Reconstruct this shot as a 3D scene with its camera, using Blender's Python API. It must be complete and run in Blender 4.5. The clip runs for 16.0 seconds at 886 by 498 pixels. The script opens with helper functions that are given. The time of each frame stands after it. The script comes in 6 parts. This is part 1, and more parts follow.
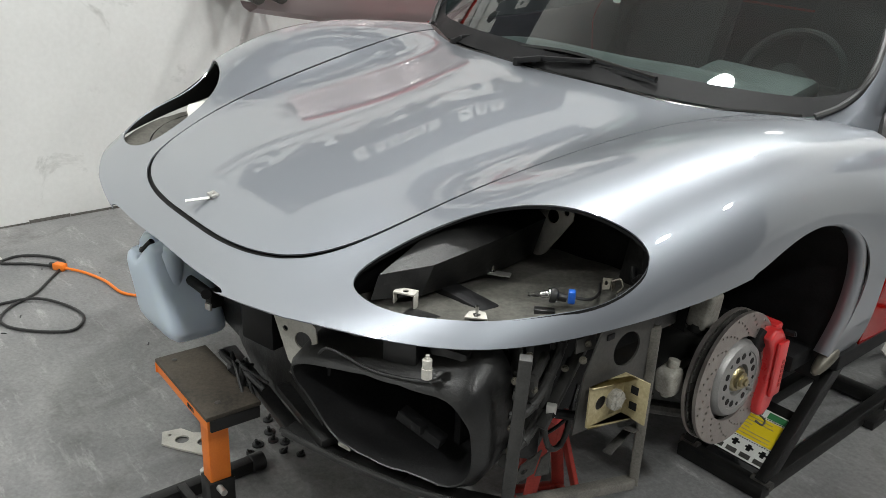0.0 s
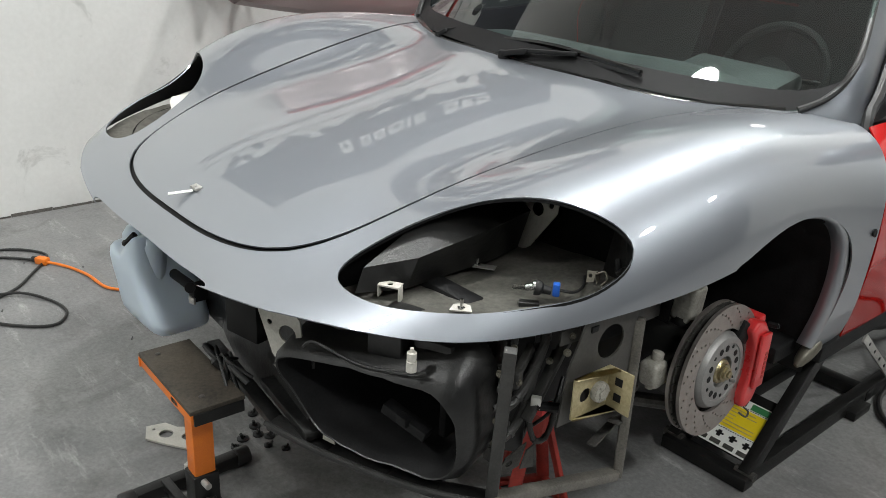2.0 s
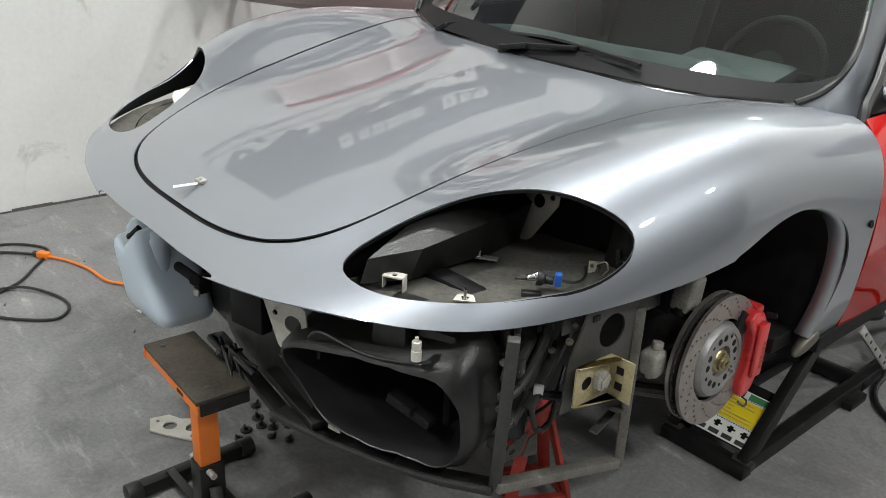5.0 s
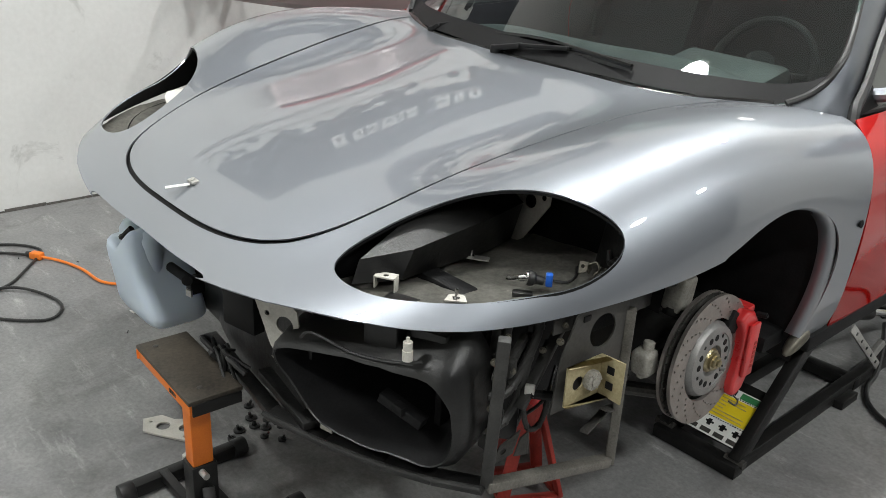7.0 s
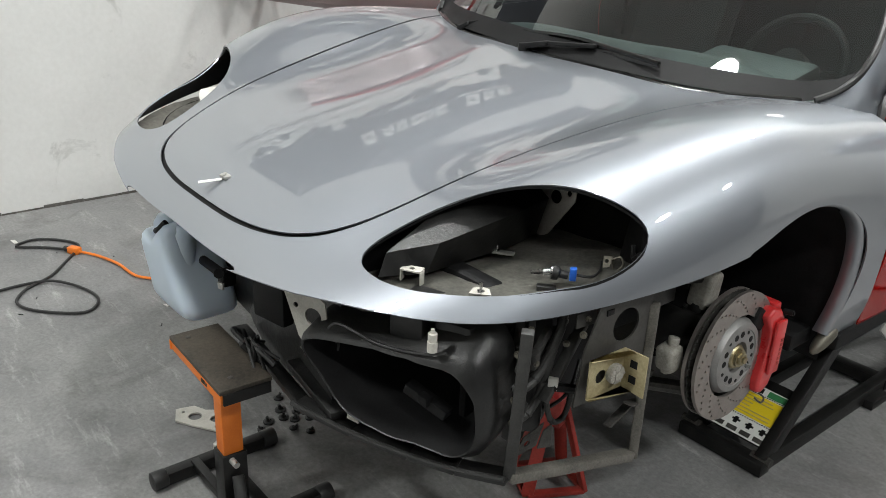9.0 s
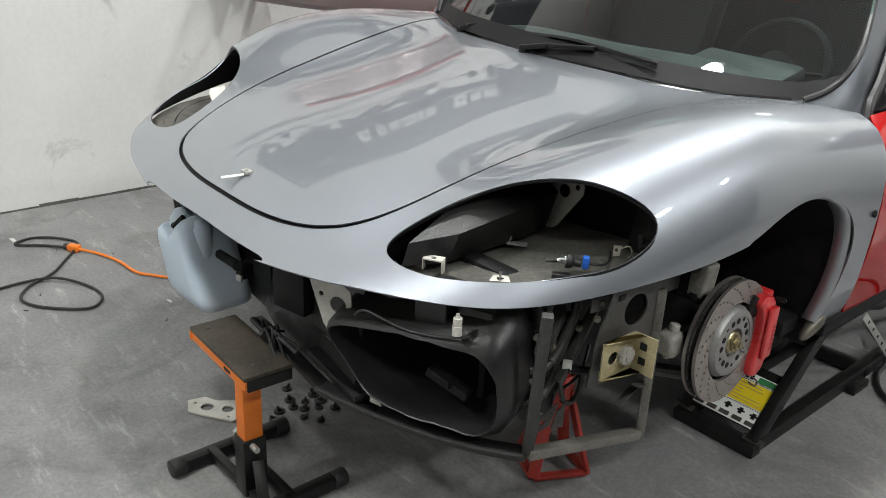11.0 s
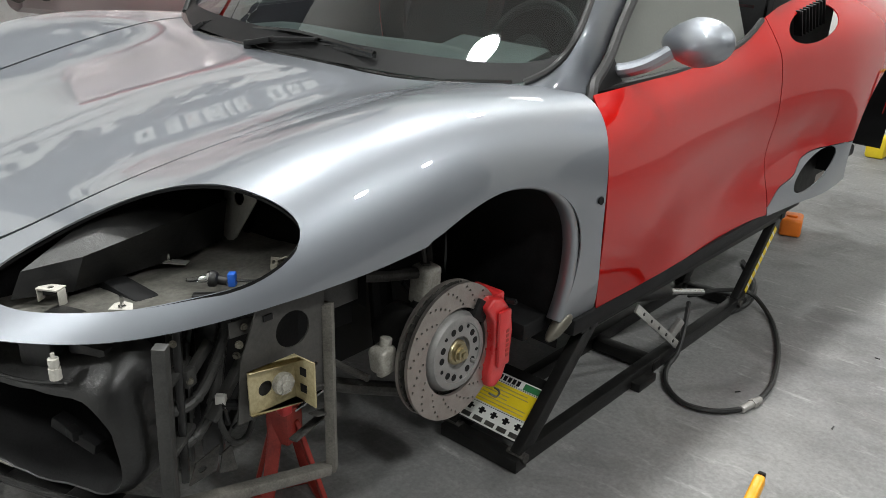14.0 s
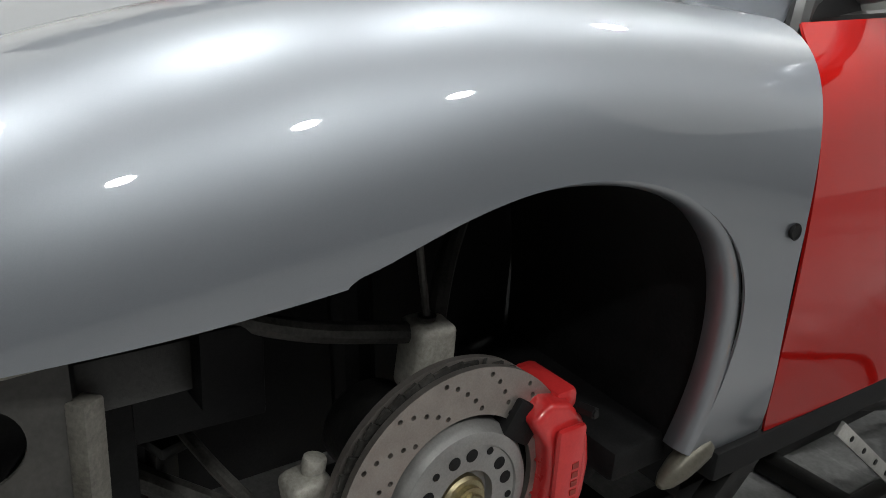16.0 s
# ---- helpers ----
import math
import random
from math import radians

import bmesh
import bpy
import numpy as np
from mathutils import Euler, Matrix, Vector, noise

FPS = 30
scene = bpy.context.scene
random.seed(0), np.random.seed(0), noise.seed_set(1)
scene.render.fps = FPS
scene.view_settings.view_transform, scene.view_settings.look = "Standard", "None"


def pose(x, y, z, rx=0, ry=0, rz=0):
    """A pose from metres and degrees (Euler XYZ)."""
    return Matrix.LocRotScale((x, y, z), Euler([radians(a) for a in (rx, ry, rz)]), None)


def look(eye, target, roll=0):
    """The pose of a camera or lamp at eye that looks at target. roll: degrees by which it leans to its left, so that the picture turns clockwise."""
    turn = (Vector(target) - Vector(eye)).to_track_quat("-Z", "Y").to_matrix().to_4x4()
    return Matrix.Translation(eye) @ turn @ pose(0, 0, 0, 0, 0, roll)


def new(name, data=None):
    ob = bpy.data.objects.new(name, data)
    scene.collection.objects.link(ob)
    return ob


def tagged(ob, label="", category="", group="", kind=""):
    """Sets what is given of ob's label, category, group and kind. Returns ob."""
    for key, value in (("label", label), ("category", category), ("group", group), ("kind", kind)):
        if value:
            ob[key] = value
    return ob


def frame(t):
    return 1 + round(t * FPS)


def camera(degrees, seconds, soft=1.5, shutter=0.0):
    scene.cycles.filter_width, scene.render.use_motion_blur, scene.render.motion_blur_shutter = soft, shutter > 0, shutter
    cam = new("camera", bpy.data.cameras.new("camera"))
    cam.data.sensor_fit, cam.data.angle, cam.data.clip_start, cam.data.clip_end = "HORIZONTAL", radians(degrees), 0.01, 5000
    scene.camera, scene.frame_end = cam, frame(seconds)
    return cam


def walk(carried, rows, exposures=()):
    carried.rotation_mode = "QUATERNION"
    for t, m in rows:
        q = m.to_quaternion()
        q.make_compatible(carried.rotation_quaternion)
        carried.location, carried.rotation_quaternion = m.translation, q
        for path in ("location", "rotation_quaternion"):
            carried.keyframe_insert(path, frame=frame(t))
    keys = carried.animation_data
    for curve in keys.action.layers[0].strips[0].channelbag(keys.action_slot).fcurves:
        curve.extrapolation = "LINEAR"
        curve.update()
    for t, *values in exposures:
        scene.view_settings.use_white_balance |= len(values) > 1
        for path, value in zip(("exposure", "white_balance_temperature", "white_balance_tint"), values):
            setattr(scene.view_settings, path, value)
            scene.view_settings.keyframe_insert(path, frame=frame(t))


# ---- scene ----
cam = camera(55.6, 16.0, soft=0.85)
PATH = [
    (0, (1.676, -1.654, 1.477), (0.270, -0.444, 0.731), 2.64),
    (0.5, (1.677, -1.654, 1.476), (0.279, -0.436, 0.728), 2.84),
    (1, (1.678, -1.650, 1.474), (0.285, -0.425, 0.724), 2.94),
    (1.5, (1.679, -1.647, 1.474), (0.292, -0.419, 0.721), 2.95),
    (2, (1.677, -1.650, 1.474), (0.296, -0.418, 0.716), 2.95),
    (2.5, (1.680, -1.656, 1.477), (0.304, -0.421, 0.716), 2.95),
    (3, (1.683, -1.661, 1.476), (0.311, -0.422, 0.712), 2.86),
    (3.5, (1.686, -1.664, 1.476), (0.318, -0.421, 0.712), 2.96),
    (4, (1.684, -1.672, 1.474), (0.304, -0.444, 0.709), 2.76),
    (6.5, (1.690, -1.677, 1.475), (0.334, -0.427, 0.703), 3.17),
    (7, (1.694, -1.673, 1.478), (0.330, -0.429, 0.710), 2.97),
    (7.5, (1.710, -1.676, 1.479), (0.307, -0.474, 0.710), 2.48),
    (8, (1.716, -1.679, 1.479), (0.303, -0.490, 0.709), 2.48),
    (10.5, (1.731, -1.730, 1.475), (0.328, -0.535, 0.698), 2.49),
    (11, (1.733, -1.821, 1.487), (0.361, -0.581, 0.722), 3.00),
    (11.5, (1.745, -1.873, 1.490), (0.434, -0.569, 0.728), 3.10),
    (12, (1.763, -1.851, 1.486), (0.510, -0.490, 0.725), 3.10),
    (12.5, (1.848, -1.754, 1.492), (0.637, -0.351, 0.742), 2.66),
    (13, (1.952, -1.608, 1.479), (0.778, -0.172, 0.729), 1.72),
    (13.5, (1.991, -1.488, 1.465), (0.820, -0.049, 0.714), 0.77),
    (14, (1.939, -1.293, 1.418), (0.700, 0.095, 0.683), 1.18),
    (14.5, (1.895, -1.089, 1.354), (0.508, 0.147, 0.614), 0.20),
    (15, (1.840, -0.867, 1.274), (0.336, 0.242, 0.560), 1.41),
    (15.5, (1.676, -0.680, 1.214), (0.166, 0.406, 0.478), 2.47),
    (15.8, (1.528, -0.561, 1.167), (0.015, 0.525, 0.438), 2.64),
    (16, (1.464, -0.490, 1.101), (-0.058, 0.600, 0.398), 2.86),
]
walk(cam, [(t, look(eye, target, roll)) for t, eye, target, roll in PATH], [(0.0, 0.0), (14.0, 0.0), (15.0, 0.08), (16.0, -0.22)])

# ---- world and light ----
world = bpy.data.worlds.new("world")
scene.world = world
world.use_nodes = True
world.node_tree.nodes["Background"].inputs[0].default_value = (0.9, 0.95, 1.0, 1)
world.node_tree.nodes["Background"].inputs[1].default_value = 0.02
scene.view_settings.exposure = 0.0
LAMP_POWER = 245.0
# The last three and (0.1, 3.7) are unseen fill lamps added on the grid.
LIGHTS = [(0.0, -0.15), (0.1, 1.72), (0.1, 3.7), (3.8, 0.35), (3.9, 2.5), (0.0, -2.1), (0.0, -4.1), (3.8, -1.9)]


# ---- materials ----
def shader(name):
    m = bpy.data.materials.new(name)
    m.use_nodes = True
    nt = m.node_tree
    return m, nt, nt.nodes["Principled BSDF"]


def node(nt, kind, **sets):
    n = nt.nodes.new(kind)
    for key, value in sets.items():
        if key in n.inputs:
            n.inputs[key].default_value = value
    return n


def grainy(name, dark, light, rough=(0.4, 0.6), scale=8.0, fine=90.0, bump=0.1, metal=0.0, coat=0.0, amount=0.6, depth=0.002, spec=0.5):
    """A surface whose colour wanders between two tones at two scales, with relief of its own."""
    m, nt, p = shader(name)
    tc = nt.nodes.new("ShaderNodeTexCoord")
    big = node(nt, "ShaderNodeTexNoise", Scale=scale, Detail=5.0, Roughness=0.6)
    small = node(nt, "ShaderNodeTexNoise", Scale=fine, Detail=4.0, Roughness=0.65)
    for n in (big, small):
        nt.links.new(tc.outputs["Object"], n.inputs["Vector"])
    mix = nt.nodes.new("ShaderNodeMix")
    mix.inputs[0].default_value = 1 - amount
    nt.links.new(big.outputs["Fac"], mix.inputs[2])
    nt.links.new(small.outputs["Fac"], mix.inputs[3])
    ramp = nt.nodes.new("ShaderNodeValToRGB")
    ramp.color_ramp.elements[0].position, ramp.color_ramp.elements[1].position = 0.34, 0.66
    ramp.color_ramp.elements[0].color, ramp.color_ramp.elements[1].color = (*dark, 1), (*light, 1)
    nt.links.new(mix.outputs[0], ramp.inputs[0])
    nt.links.new(ramp.outputs[0], p.inputs["Base Color"])
    mr = node(nt, "ShaderNodeMapRange")
    mr.inputs[3].default_value, mr.inputs[4].default_value = rough
    nt.links.new(big.outputs["Fac"], mr.inputs[0])
    nt.links.new(mr.outputs[0], p.inputs["Roughness"])
    p.inputs["Metallic"].default_value = metal
    p.inputs["Specular IOR Level"].default_value = spec
    p.inputs["Coat Weight"].default_value = coat
    if bump:
        b = node(nt, "ShaderNodeBump", Strength=bump, Distance=depth)
        nt.links.new(small.outputs["Fac"], b.inputs["Height"])
        nt.links.new(b.outputs[0], p.inputs["Normal"])
    return m


def car_paint(name, colour, flake, metal, rough, coat_rough=0.02, coat_ior=1.5, spec=0.5):
    """Metallic flake under a clear coat."""
    m, nt, p = shader(name)
    tc = nt.nodes.new("ShaderNodeTexCoord")
    v = node(nt, "ShaderNodeTexVoronoi", Scale=2600.0)
    big = node(nt, "ShaderNodeTexNoise", Scale=3.0, Detail=3.0)
    nt.links.new(tc.outputs["Object"], v.inputs["Vector"])
    nt.links.new(tc.outputs["Object"], big.inputs["Vector"])
    ramp = nt.nodes.new("ShaderNodeValToRGB")
    a, b = [c * (1 - flake) for c in colour], [min(1, c * (1 + flake)) for c in colour]
    ramp.color_ramp.elements[0].color, ramp.color_ramp.elements[1].color = (*a, 1), (*b, 1)
    nt.links.new(v.outputs["Color"], ramp.inputs[0])
    nt.links.new(ramp.outputs[0], p.inputs["Base Color"])
    mr = node(nt, "ShaderNodeMapRange")
    mr.inputs[3].default_value, mr.inputs[4].default_value = rough - 0.02, rough + 0.03
    nt.links.new(big.outputs["Fac"], mr.inputs[0])
    nt.links.new(mr.outputs[0], p.inputs["Roughness"])
    p.inputs["Metallic"].default_value = metal
    p.inputs["Coat Weight"].default_value = 1.0
    p.inputs["Coat Roughness"].default_value = coat_rough
    p.inputs["Coat IOR"].default_value = coat_ior
    p.inputs["Specular IOR Level"].default_value = spec
    return m


def concrete_floor():
    m, nt, p = shader("painted_concrete")
    tc = nt.nodes.new("ShaderNodeTexCoord")
    big = node(nt, "ShaderNodeTexNoise", Scale=0.9, Detail=6.0, Roughness=0.62, Distortion=0.4)
    mid = node(nt, "ShaderNodeTexNoise", Scale=6.0, Detail=6.0, Roughness=0.7)
    fine = node(nt, "ShaderNodeTexNoise", Scale=160.0, Detail=3.0)
    scuff = node(nt, "ShaderNodeTexNoise", Scale=3.0, Detail=8.0, Roughness=0.75)
    stretch = node(nt, "ShaderNodeMapping")
    stretch.inputs["Scale"].default_value = (1.0, 5.0, 1.0)
    stretch.inputs["Rotation"].default_value = (0, 0, 0.9)
    nt.links.new(tc.outputs["Object"], stretch.inputs["Vector"])
    for n in (big, mid, fine):
        nt.links.new(tc.outputs["Object"], n.inputs["Vector"])
    nt.links.new(stretch.outputs[0], scuff.inputs["Vector"])
    add = nt.nodes.new("ShaderNodeMix")
    add.inputs[0].default_value = 0.45
    nt.links.new(big.outputs["Fac"], add.inputs[2])
    nt.links.new(mid.outputs["Fac"], add.inputs[3])
    ramp = nt.nodes.new("ShaderNodeValToRGB")
    ramp.color_ramp.elements[0].position, ramp.color_ramp.elements[1].position = 0.36, 0.64
    ramp.color_ramp.elements[0].color, ramp.color_ramp.elements[1].color = (0.165, 0.165, 0.167, 1), (0.27, 0.267, 0.262, 1)
    nt.links.new(add.outputs[0], ramp.inputs[0])
    worn = nt.nodes.new("ShaderNodeValToRGB")
    worn.color_ramp.elements[0].position, worn.color_ramp.elements[1].position = 0.56, 0.70
    nt.links.new(scuff.outputs["Fac"], worn.inputs[0])
    mix = nt.nodes.new("ShaderNodeMix")
    mix.data_type = "RGBA"
    mix.inputs[7].default_value = (0.50, 0.495, 0.48, 1)
    scale = nt.nodes.new("ShaderNodeMath")
    scale.operation = "MULTIPLY"
    scale.inputs[1].default_value = 0.55
    nt.links.new(worn.outputs[0], scale.inputs[0])
    nt.links.new(scale.outputs[0], mix.inputs[0])
    nt.links.new(ramp.outputs[0], mix.inputs[6])
    smear = node(nt, "ShaderNodeTexNoise", Scale=2.3, Detail=9.0, Roughness=0.68, Distortion=1.2)
    nt.links.new(tc.outputs["Object"], smear.inputs["Vector"])
    dark = nt.nodes.new("ShaderNodeValToRGB")
    dark.color_ramp.elements[0].position, dark.color_ramp.elements[1].position = 0.30, 0.50
    dark.color_ramp.elements[0].color = (0.62, 0.61, 0.60, 1)
    nt.links.new(smear.outputs["Fac"], dark.inputs[0])
    grime = nt.nodes.new("ShaderNodeMix")
    grime.data_type, grime.blend_type = "RGBA", "MULTIPLY"
    grime.inputs[0].default_value = 1.0
    nt.links.new(mix.outputs[2], grime.inputs[6])
    nt.links.new(dark.outputs[0], grime.inputs[7])
    grit = nt.nodes.new("ShaderNodeValToRGB")
    grit.color_ramp.elements[0].position, grit.color_ramp.elements[1].position = 0.30, 0.72
    grit.color_ramp.elements[0].color, grit.color_ramp.elements[1].color = (0.74, 0.74, 0.74, 1), (1.2, 1.2, 1.19, 1)
    grain = node(nt, "ShaderNodeTexNoise", Scale=70.0, Detail=5.0, Roughness=0.75)
    nt.links.new(tc.outputs["Object"], grain.inputs["Vector"])
    nt.links.new(grain.outputs["Fac"], grit.inputs[0])
    speck = nt.nodes.new("ShaderNodeMix")
    speck.data_type, speck.blend_type = "RGBA", "MULTIPLY"
    speck.inputs[0].default_value = 1.0
    nt.links.new(grime.outputs[2], speck.inputs[6])
    nt.links.new(grit.outputs[0], speck.inputs[7])
    nt.links.new(speck.outputs[2], p.inputs["Base Color"])
    mr = node(nt, "ShaderNodeMapRange")
    mr.inputs[3].default_value, mr.inputs[4].default_value = 0.42, 0.70
    nt.links.new(mid.outputs["Fac"], mr.inputs[0])
    nt.links.new(mr.outputs[0], p.inputs["Roughness"])
    b = node(nt, "ShaderNodeBump", Strength=0.12, Distance=0.002)
    nt.links.new(fine.outputs["Fac"], b.inputs["Height"])
    nt.links.new(b.outputs[0], p.inputs["Normal"])
    return m


def smudged(m):
    """Scattered grey hand marks and scrapes over a wall's paint."""
    nt = m.node_tree
    p = nt.nodes["Principled BSDF"]
    tc = nt.nodes.new("ShaderNodeTexCoord")
    spots = node(nt, "ShaderNodeTexNoise", Scale=3.4, Detail=9.0, Roughness=0.72, Distortion=0.6)
    nt.links.new(tc.outputs["Object"], spots.inputs["Vector"])
    ramp = nt.nodes.new("ShaderNodeValToRGB")
    ramp.color_ramp.elements[0].position, ramp.color_ramp.elements[1].position = 0.61, 0.74
    ramp.color_ramp.elements[0].color, ramp.color_ramp.elements[1].color = (1, 1, 1, 1), (0.62, 0.62, 0.61, 1)
    nt.links.new(spots.outputs["Fac"], ramp.inputs[0])
    mix = nt.nodes.new("ShaderNodeMix")
    mix.data_type, mix.blend_type = "RGBA", "MULTIPLY"
    mix.inputs[0].default_value = 1.0
    nt.links.new(p.inputs["Base Color"].links[0].from_socket, mix.inputs[6])
    nt.links.new(ramp.outputs[0], mix.inputs[7])
    nt.links.new(mix.outputs[2], p.inputs["Base Color"])
    return m


def glass(name, tint, rough=0.0):
    m, nt, p = shader(name)
    p.inputs["Base Color"].default_value = (*tint, 1)
    p.inputs["Transmission Weight"].default_value = 1.0
    p.inputs["Roughness"].default_value = rough
    p.inputs["IOR"].default_value = 1.5
    return m


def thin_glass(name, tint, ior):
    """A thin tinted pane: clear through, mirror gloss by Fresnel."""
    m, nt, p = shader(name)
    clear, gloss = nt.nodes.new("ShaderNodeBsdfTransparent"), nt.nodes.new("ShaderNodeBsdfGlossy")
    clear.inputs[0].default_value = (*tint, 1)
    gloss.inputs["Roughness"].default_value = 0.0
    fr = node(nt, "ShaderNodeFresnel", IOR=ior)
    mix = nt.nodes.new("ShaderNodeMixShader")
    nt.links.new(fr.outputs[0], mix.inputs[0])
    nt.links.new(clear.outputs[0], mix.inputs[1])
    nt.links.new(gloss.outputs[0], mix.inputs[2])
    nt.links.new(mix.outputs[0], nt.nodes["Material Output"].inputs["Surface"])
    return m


def glowing(name, colour, power):
    m, nt, p = shader(name)
    p.inputs["Base Color"].default_value = (0.8, 0.8, 0.8, 1)
    p.inputs["Emission Color"].default_value = (*colour, 1)
    p.inputs["Emission Strength"].default_value = power
    return m


SILVER = car_paint("silver_paint", (0.292, 0.31, 0.342), 0.07, 0.9, 0.47, 0.028, 1.9)
RED = car_paint("red_paint", (0.40, 0.008, 0.006), 0.04, 0.0, 0.5, 0.03, 1.42, 0.0)
MAUVE = car_paint("mauve_silver_paint", (0.50, 0.42, 0.42), 0.08, 0.5, 0.35)
FLOOR = concrete_floor()
WALL = smudged(grainy("white_wall_paint", (0.60, 0.60, 0.583), (0.69, 0.69, 0.677), (0.5, 0.7), 1.4, 40.0, 0.15))
DULL = grainy("dark_closing_wall", (0.06, 0.06, 0.063), (0.10, 0.10, 0.104), (0.5, 0.7), 1.4, 40.0, 0.15)
JOINT = grainy("dirty_wall_joint", (0.03, 0.028, 0.025), (0.16, 0.15, 0.135), (0.7, 0.9), 9.0, 60.0, 0.2)
CEIL = grainy("ceiling_paint", (0.58, 0.585, 0.575), (0.66, 0.665, 0.655), (0.7, 0.8), 2.0, 60.0, 0.1)
DASH = grainy("dark_grey_dash_skin", (0.045, 0.047, 0.047), (0.085, 0.088, 0.088), (0.5, 0.7), 14.0, 260.0, 0.15)
BLACK = grainy("black_plastic", (0.003, 0.003, 0.0033), (0.010, 0.010, 0.0105), (0.45, 0.7), 14.0, 260.0, 0.2, spec=0.25)
DUSTY = grainy("dusty_black_plastic", (0.0015, 0.0015, 0.0016), (0.014, 0.0137, 0.013), (0.16, 0.65), 13.0, 60.0, 0.6, spec=0.6)
TRAY = grainy("dusty_grey_liner", (0.10, 0.096, 0.084), (0.27, 0.26, 0.23), (0.5, 0.85), 7.0, 90.0, 0.3)
# Near-black undersides; the shade of hidden depths is put into this colour too.
UNDER = grainy("near_black_inside", (0.004, 0.004, 0.0042), (0.014, 0.014, 0.0145), (0.45, 0.75), 20.0, 200.0, 0.2, spec=0.2)
WORNBAR = grainy("worn_primed_bar", (0.07, 0.066, 0.058), (0.20, 0.188, 0.165), (0.4, 0.65), 18.0, 220.0, 0.2, 0.2)
DARKBAR = grainy("black_painted_bar", (0.018, 0.018, 0.017), (0.05, 0.049, 0.046), (0.4, 0.65), 22.0, 260.0, 0.2)
STEEL = grainy("worn_dark_steel", (0.03, 0.029, 0.027), (0.115, 0.109, 0.10), (0.4, 0.65), 18.0, 220.0, 0.2, 0.4)
GREYP = grainy("grey_primer_panel", (0.028, 0.027, 0.025), (0.062, 0.059, 0.054), (0.4, 0.65), 12.0, 150.0, 0.12)
BARE = grainy("bare_aluminium", (0.36, 0.35, 0.33), (0.62, 0.61, 0.58), (0.35, 0.55), 22.0, 240.0, 0.12, 0.7)
IRON = grainy("machined_iron", (0.29, 0.26, 0.24), (0.40, 0.365, 0.34), (0.35, 0.5), 30.0, 400.0, 0.1, 0.8)
HAT = grainy("grey_disc_bell", (0.27, 0.265, 0.26), (0.38, 0.375, 0.365), (0.4, 0.55), 20.0, 300.0, 0.1, 0.7)
CAST = grainy("cast_aluminium", (0.22, 0.21, 0.18), (0.50, 0.48, 0.43), (0.45, 0.7), 25.0, 180.0, 0.35, 0.25)
GOLD = grainy("yellow_zinc_plate", (0.30, 0.25, 0.13), (0.54, 0.47, 0.29), (0.35, 0.55), 16.0, 150.0, 0.1, 0.45)
BRASS = grainy("brassy_nut", (0.27, 0.23, 0.13), (0.46, 0.40, 0.26), (0.25, 0.45), 40.0, 300.0, 0.1, 0.9)
WHITEMETAL = grainy("cream_painted_bracket", (0.38, 0.365, 0.32), (0.58, 0.56, 0.51), (0.45, 0.6), 18.0, 200.0, 0.08)
CALIPER = grainy("red_caliper_paint", (0.50, 0.020, 0.022), (0.62, 0.035, 0.035), (0.22, 0.38), 14.0, 200.0, 0.08, 0.0, 0.5)
JACKRED = grainy("red_jack_paint", (0.20, 0.018, 0.014), (0.40, 0.045, 0.030), (0.35, 0.6), 12.0, 160.0, 0.2)
ORANGE = grainy("orange_powder_coat", (0.72, 0.16, 0.012), (0.84, 0.22, 0.02), (0.35, 0.5), 10.0, 300.0, 0.1)
BOARD = grainy("worn_brown_rubber", (0.020, 0.016, 0.012), (0.085, 0.07, 0.052), (0.5, 0.8), 9.0, 120.0, 0.35)
JACKBLACK = grainy("black_powder_coat", (0.004, 0.004, 0.004), (0.013, 0.0127, 0.012), (0.28, 0.5), 16.0, 300.0, 0.15, spec=0.32)
GLAZE = grainy("black_glaze", (0.002, 0.002, 0.002), (0.005, 0.005, 0.005), (0.10, 0.18), 14.0, 260.0, 0.03)
RUBBER = grainy("black_rubber", (0.010, 0.010, 0.010), (0.024, 0.024, 0.024), (0.35, 0.55), 30.0, 200.0, 0.1)
CHROME = grainy("chrome", (0.62, 0.62, 0.61), (0.75, 0.75, 0.74), (0.12, 0.25), 30.0, 300.0, 0.03, 1.0)
YELLOW = grainy("yellow_label", (0.72, 0.54, 0.01), (0.80, 0.62, 0.03), (0.3, 0.45), 12.0, 200.0, 0.04)
LABELW = grainy("white_label", (0.66, 0.67, 0.64), (0.76, 0.77, 0.74), (0.35, 0.5), 12.0, 200.0, 0.03)
GREEN = grainy("green_label", (0.03, 0.17, 0.06), (0.05, 0.22, 0.08), (0.35, 0.5), 12.0, 200.0, 0.03)
BLUE = grainy("blue_plastic", (0.01, 0.08, 0.42), (0.02, 0.12, 0.52), (0.3, 0.45), 20.0, 200.0, 0.05)
PAPER = grainy("white_paper", (0.52, 0.51, 0.48), (0.66, 0.65, 0.61), (0.6, 0.8), 12.0, 120.0, 0.2)
BANNER = grainy("grey_banner_cloth", (0.06, 0.064, 0.08), (0.08, 0.084, 0.10), (0.6, 0.75), 3.0, 200.0, 0.1)
BANNERDARK = grainy("dark_banner_print", (0.03, 0.031, 0.035), (0.045, 0.046, 0.05), (0.6, 0.75), 3.0, 200.0, 0.05)
TAN = grainy("tan_metal", (0.095, 0.088, 0.07), (0.18, 0.168, 0.135), (0.35, 0.5), 20.0, 200.0, 0.1, 0.5)
LAMP = glowing("led_diffuser", (0.965, 0.985, 0.965), LAMP_POWER)
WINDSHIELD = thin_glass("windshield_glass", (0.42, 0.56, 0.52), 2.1)
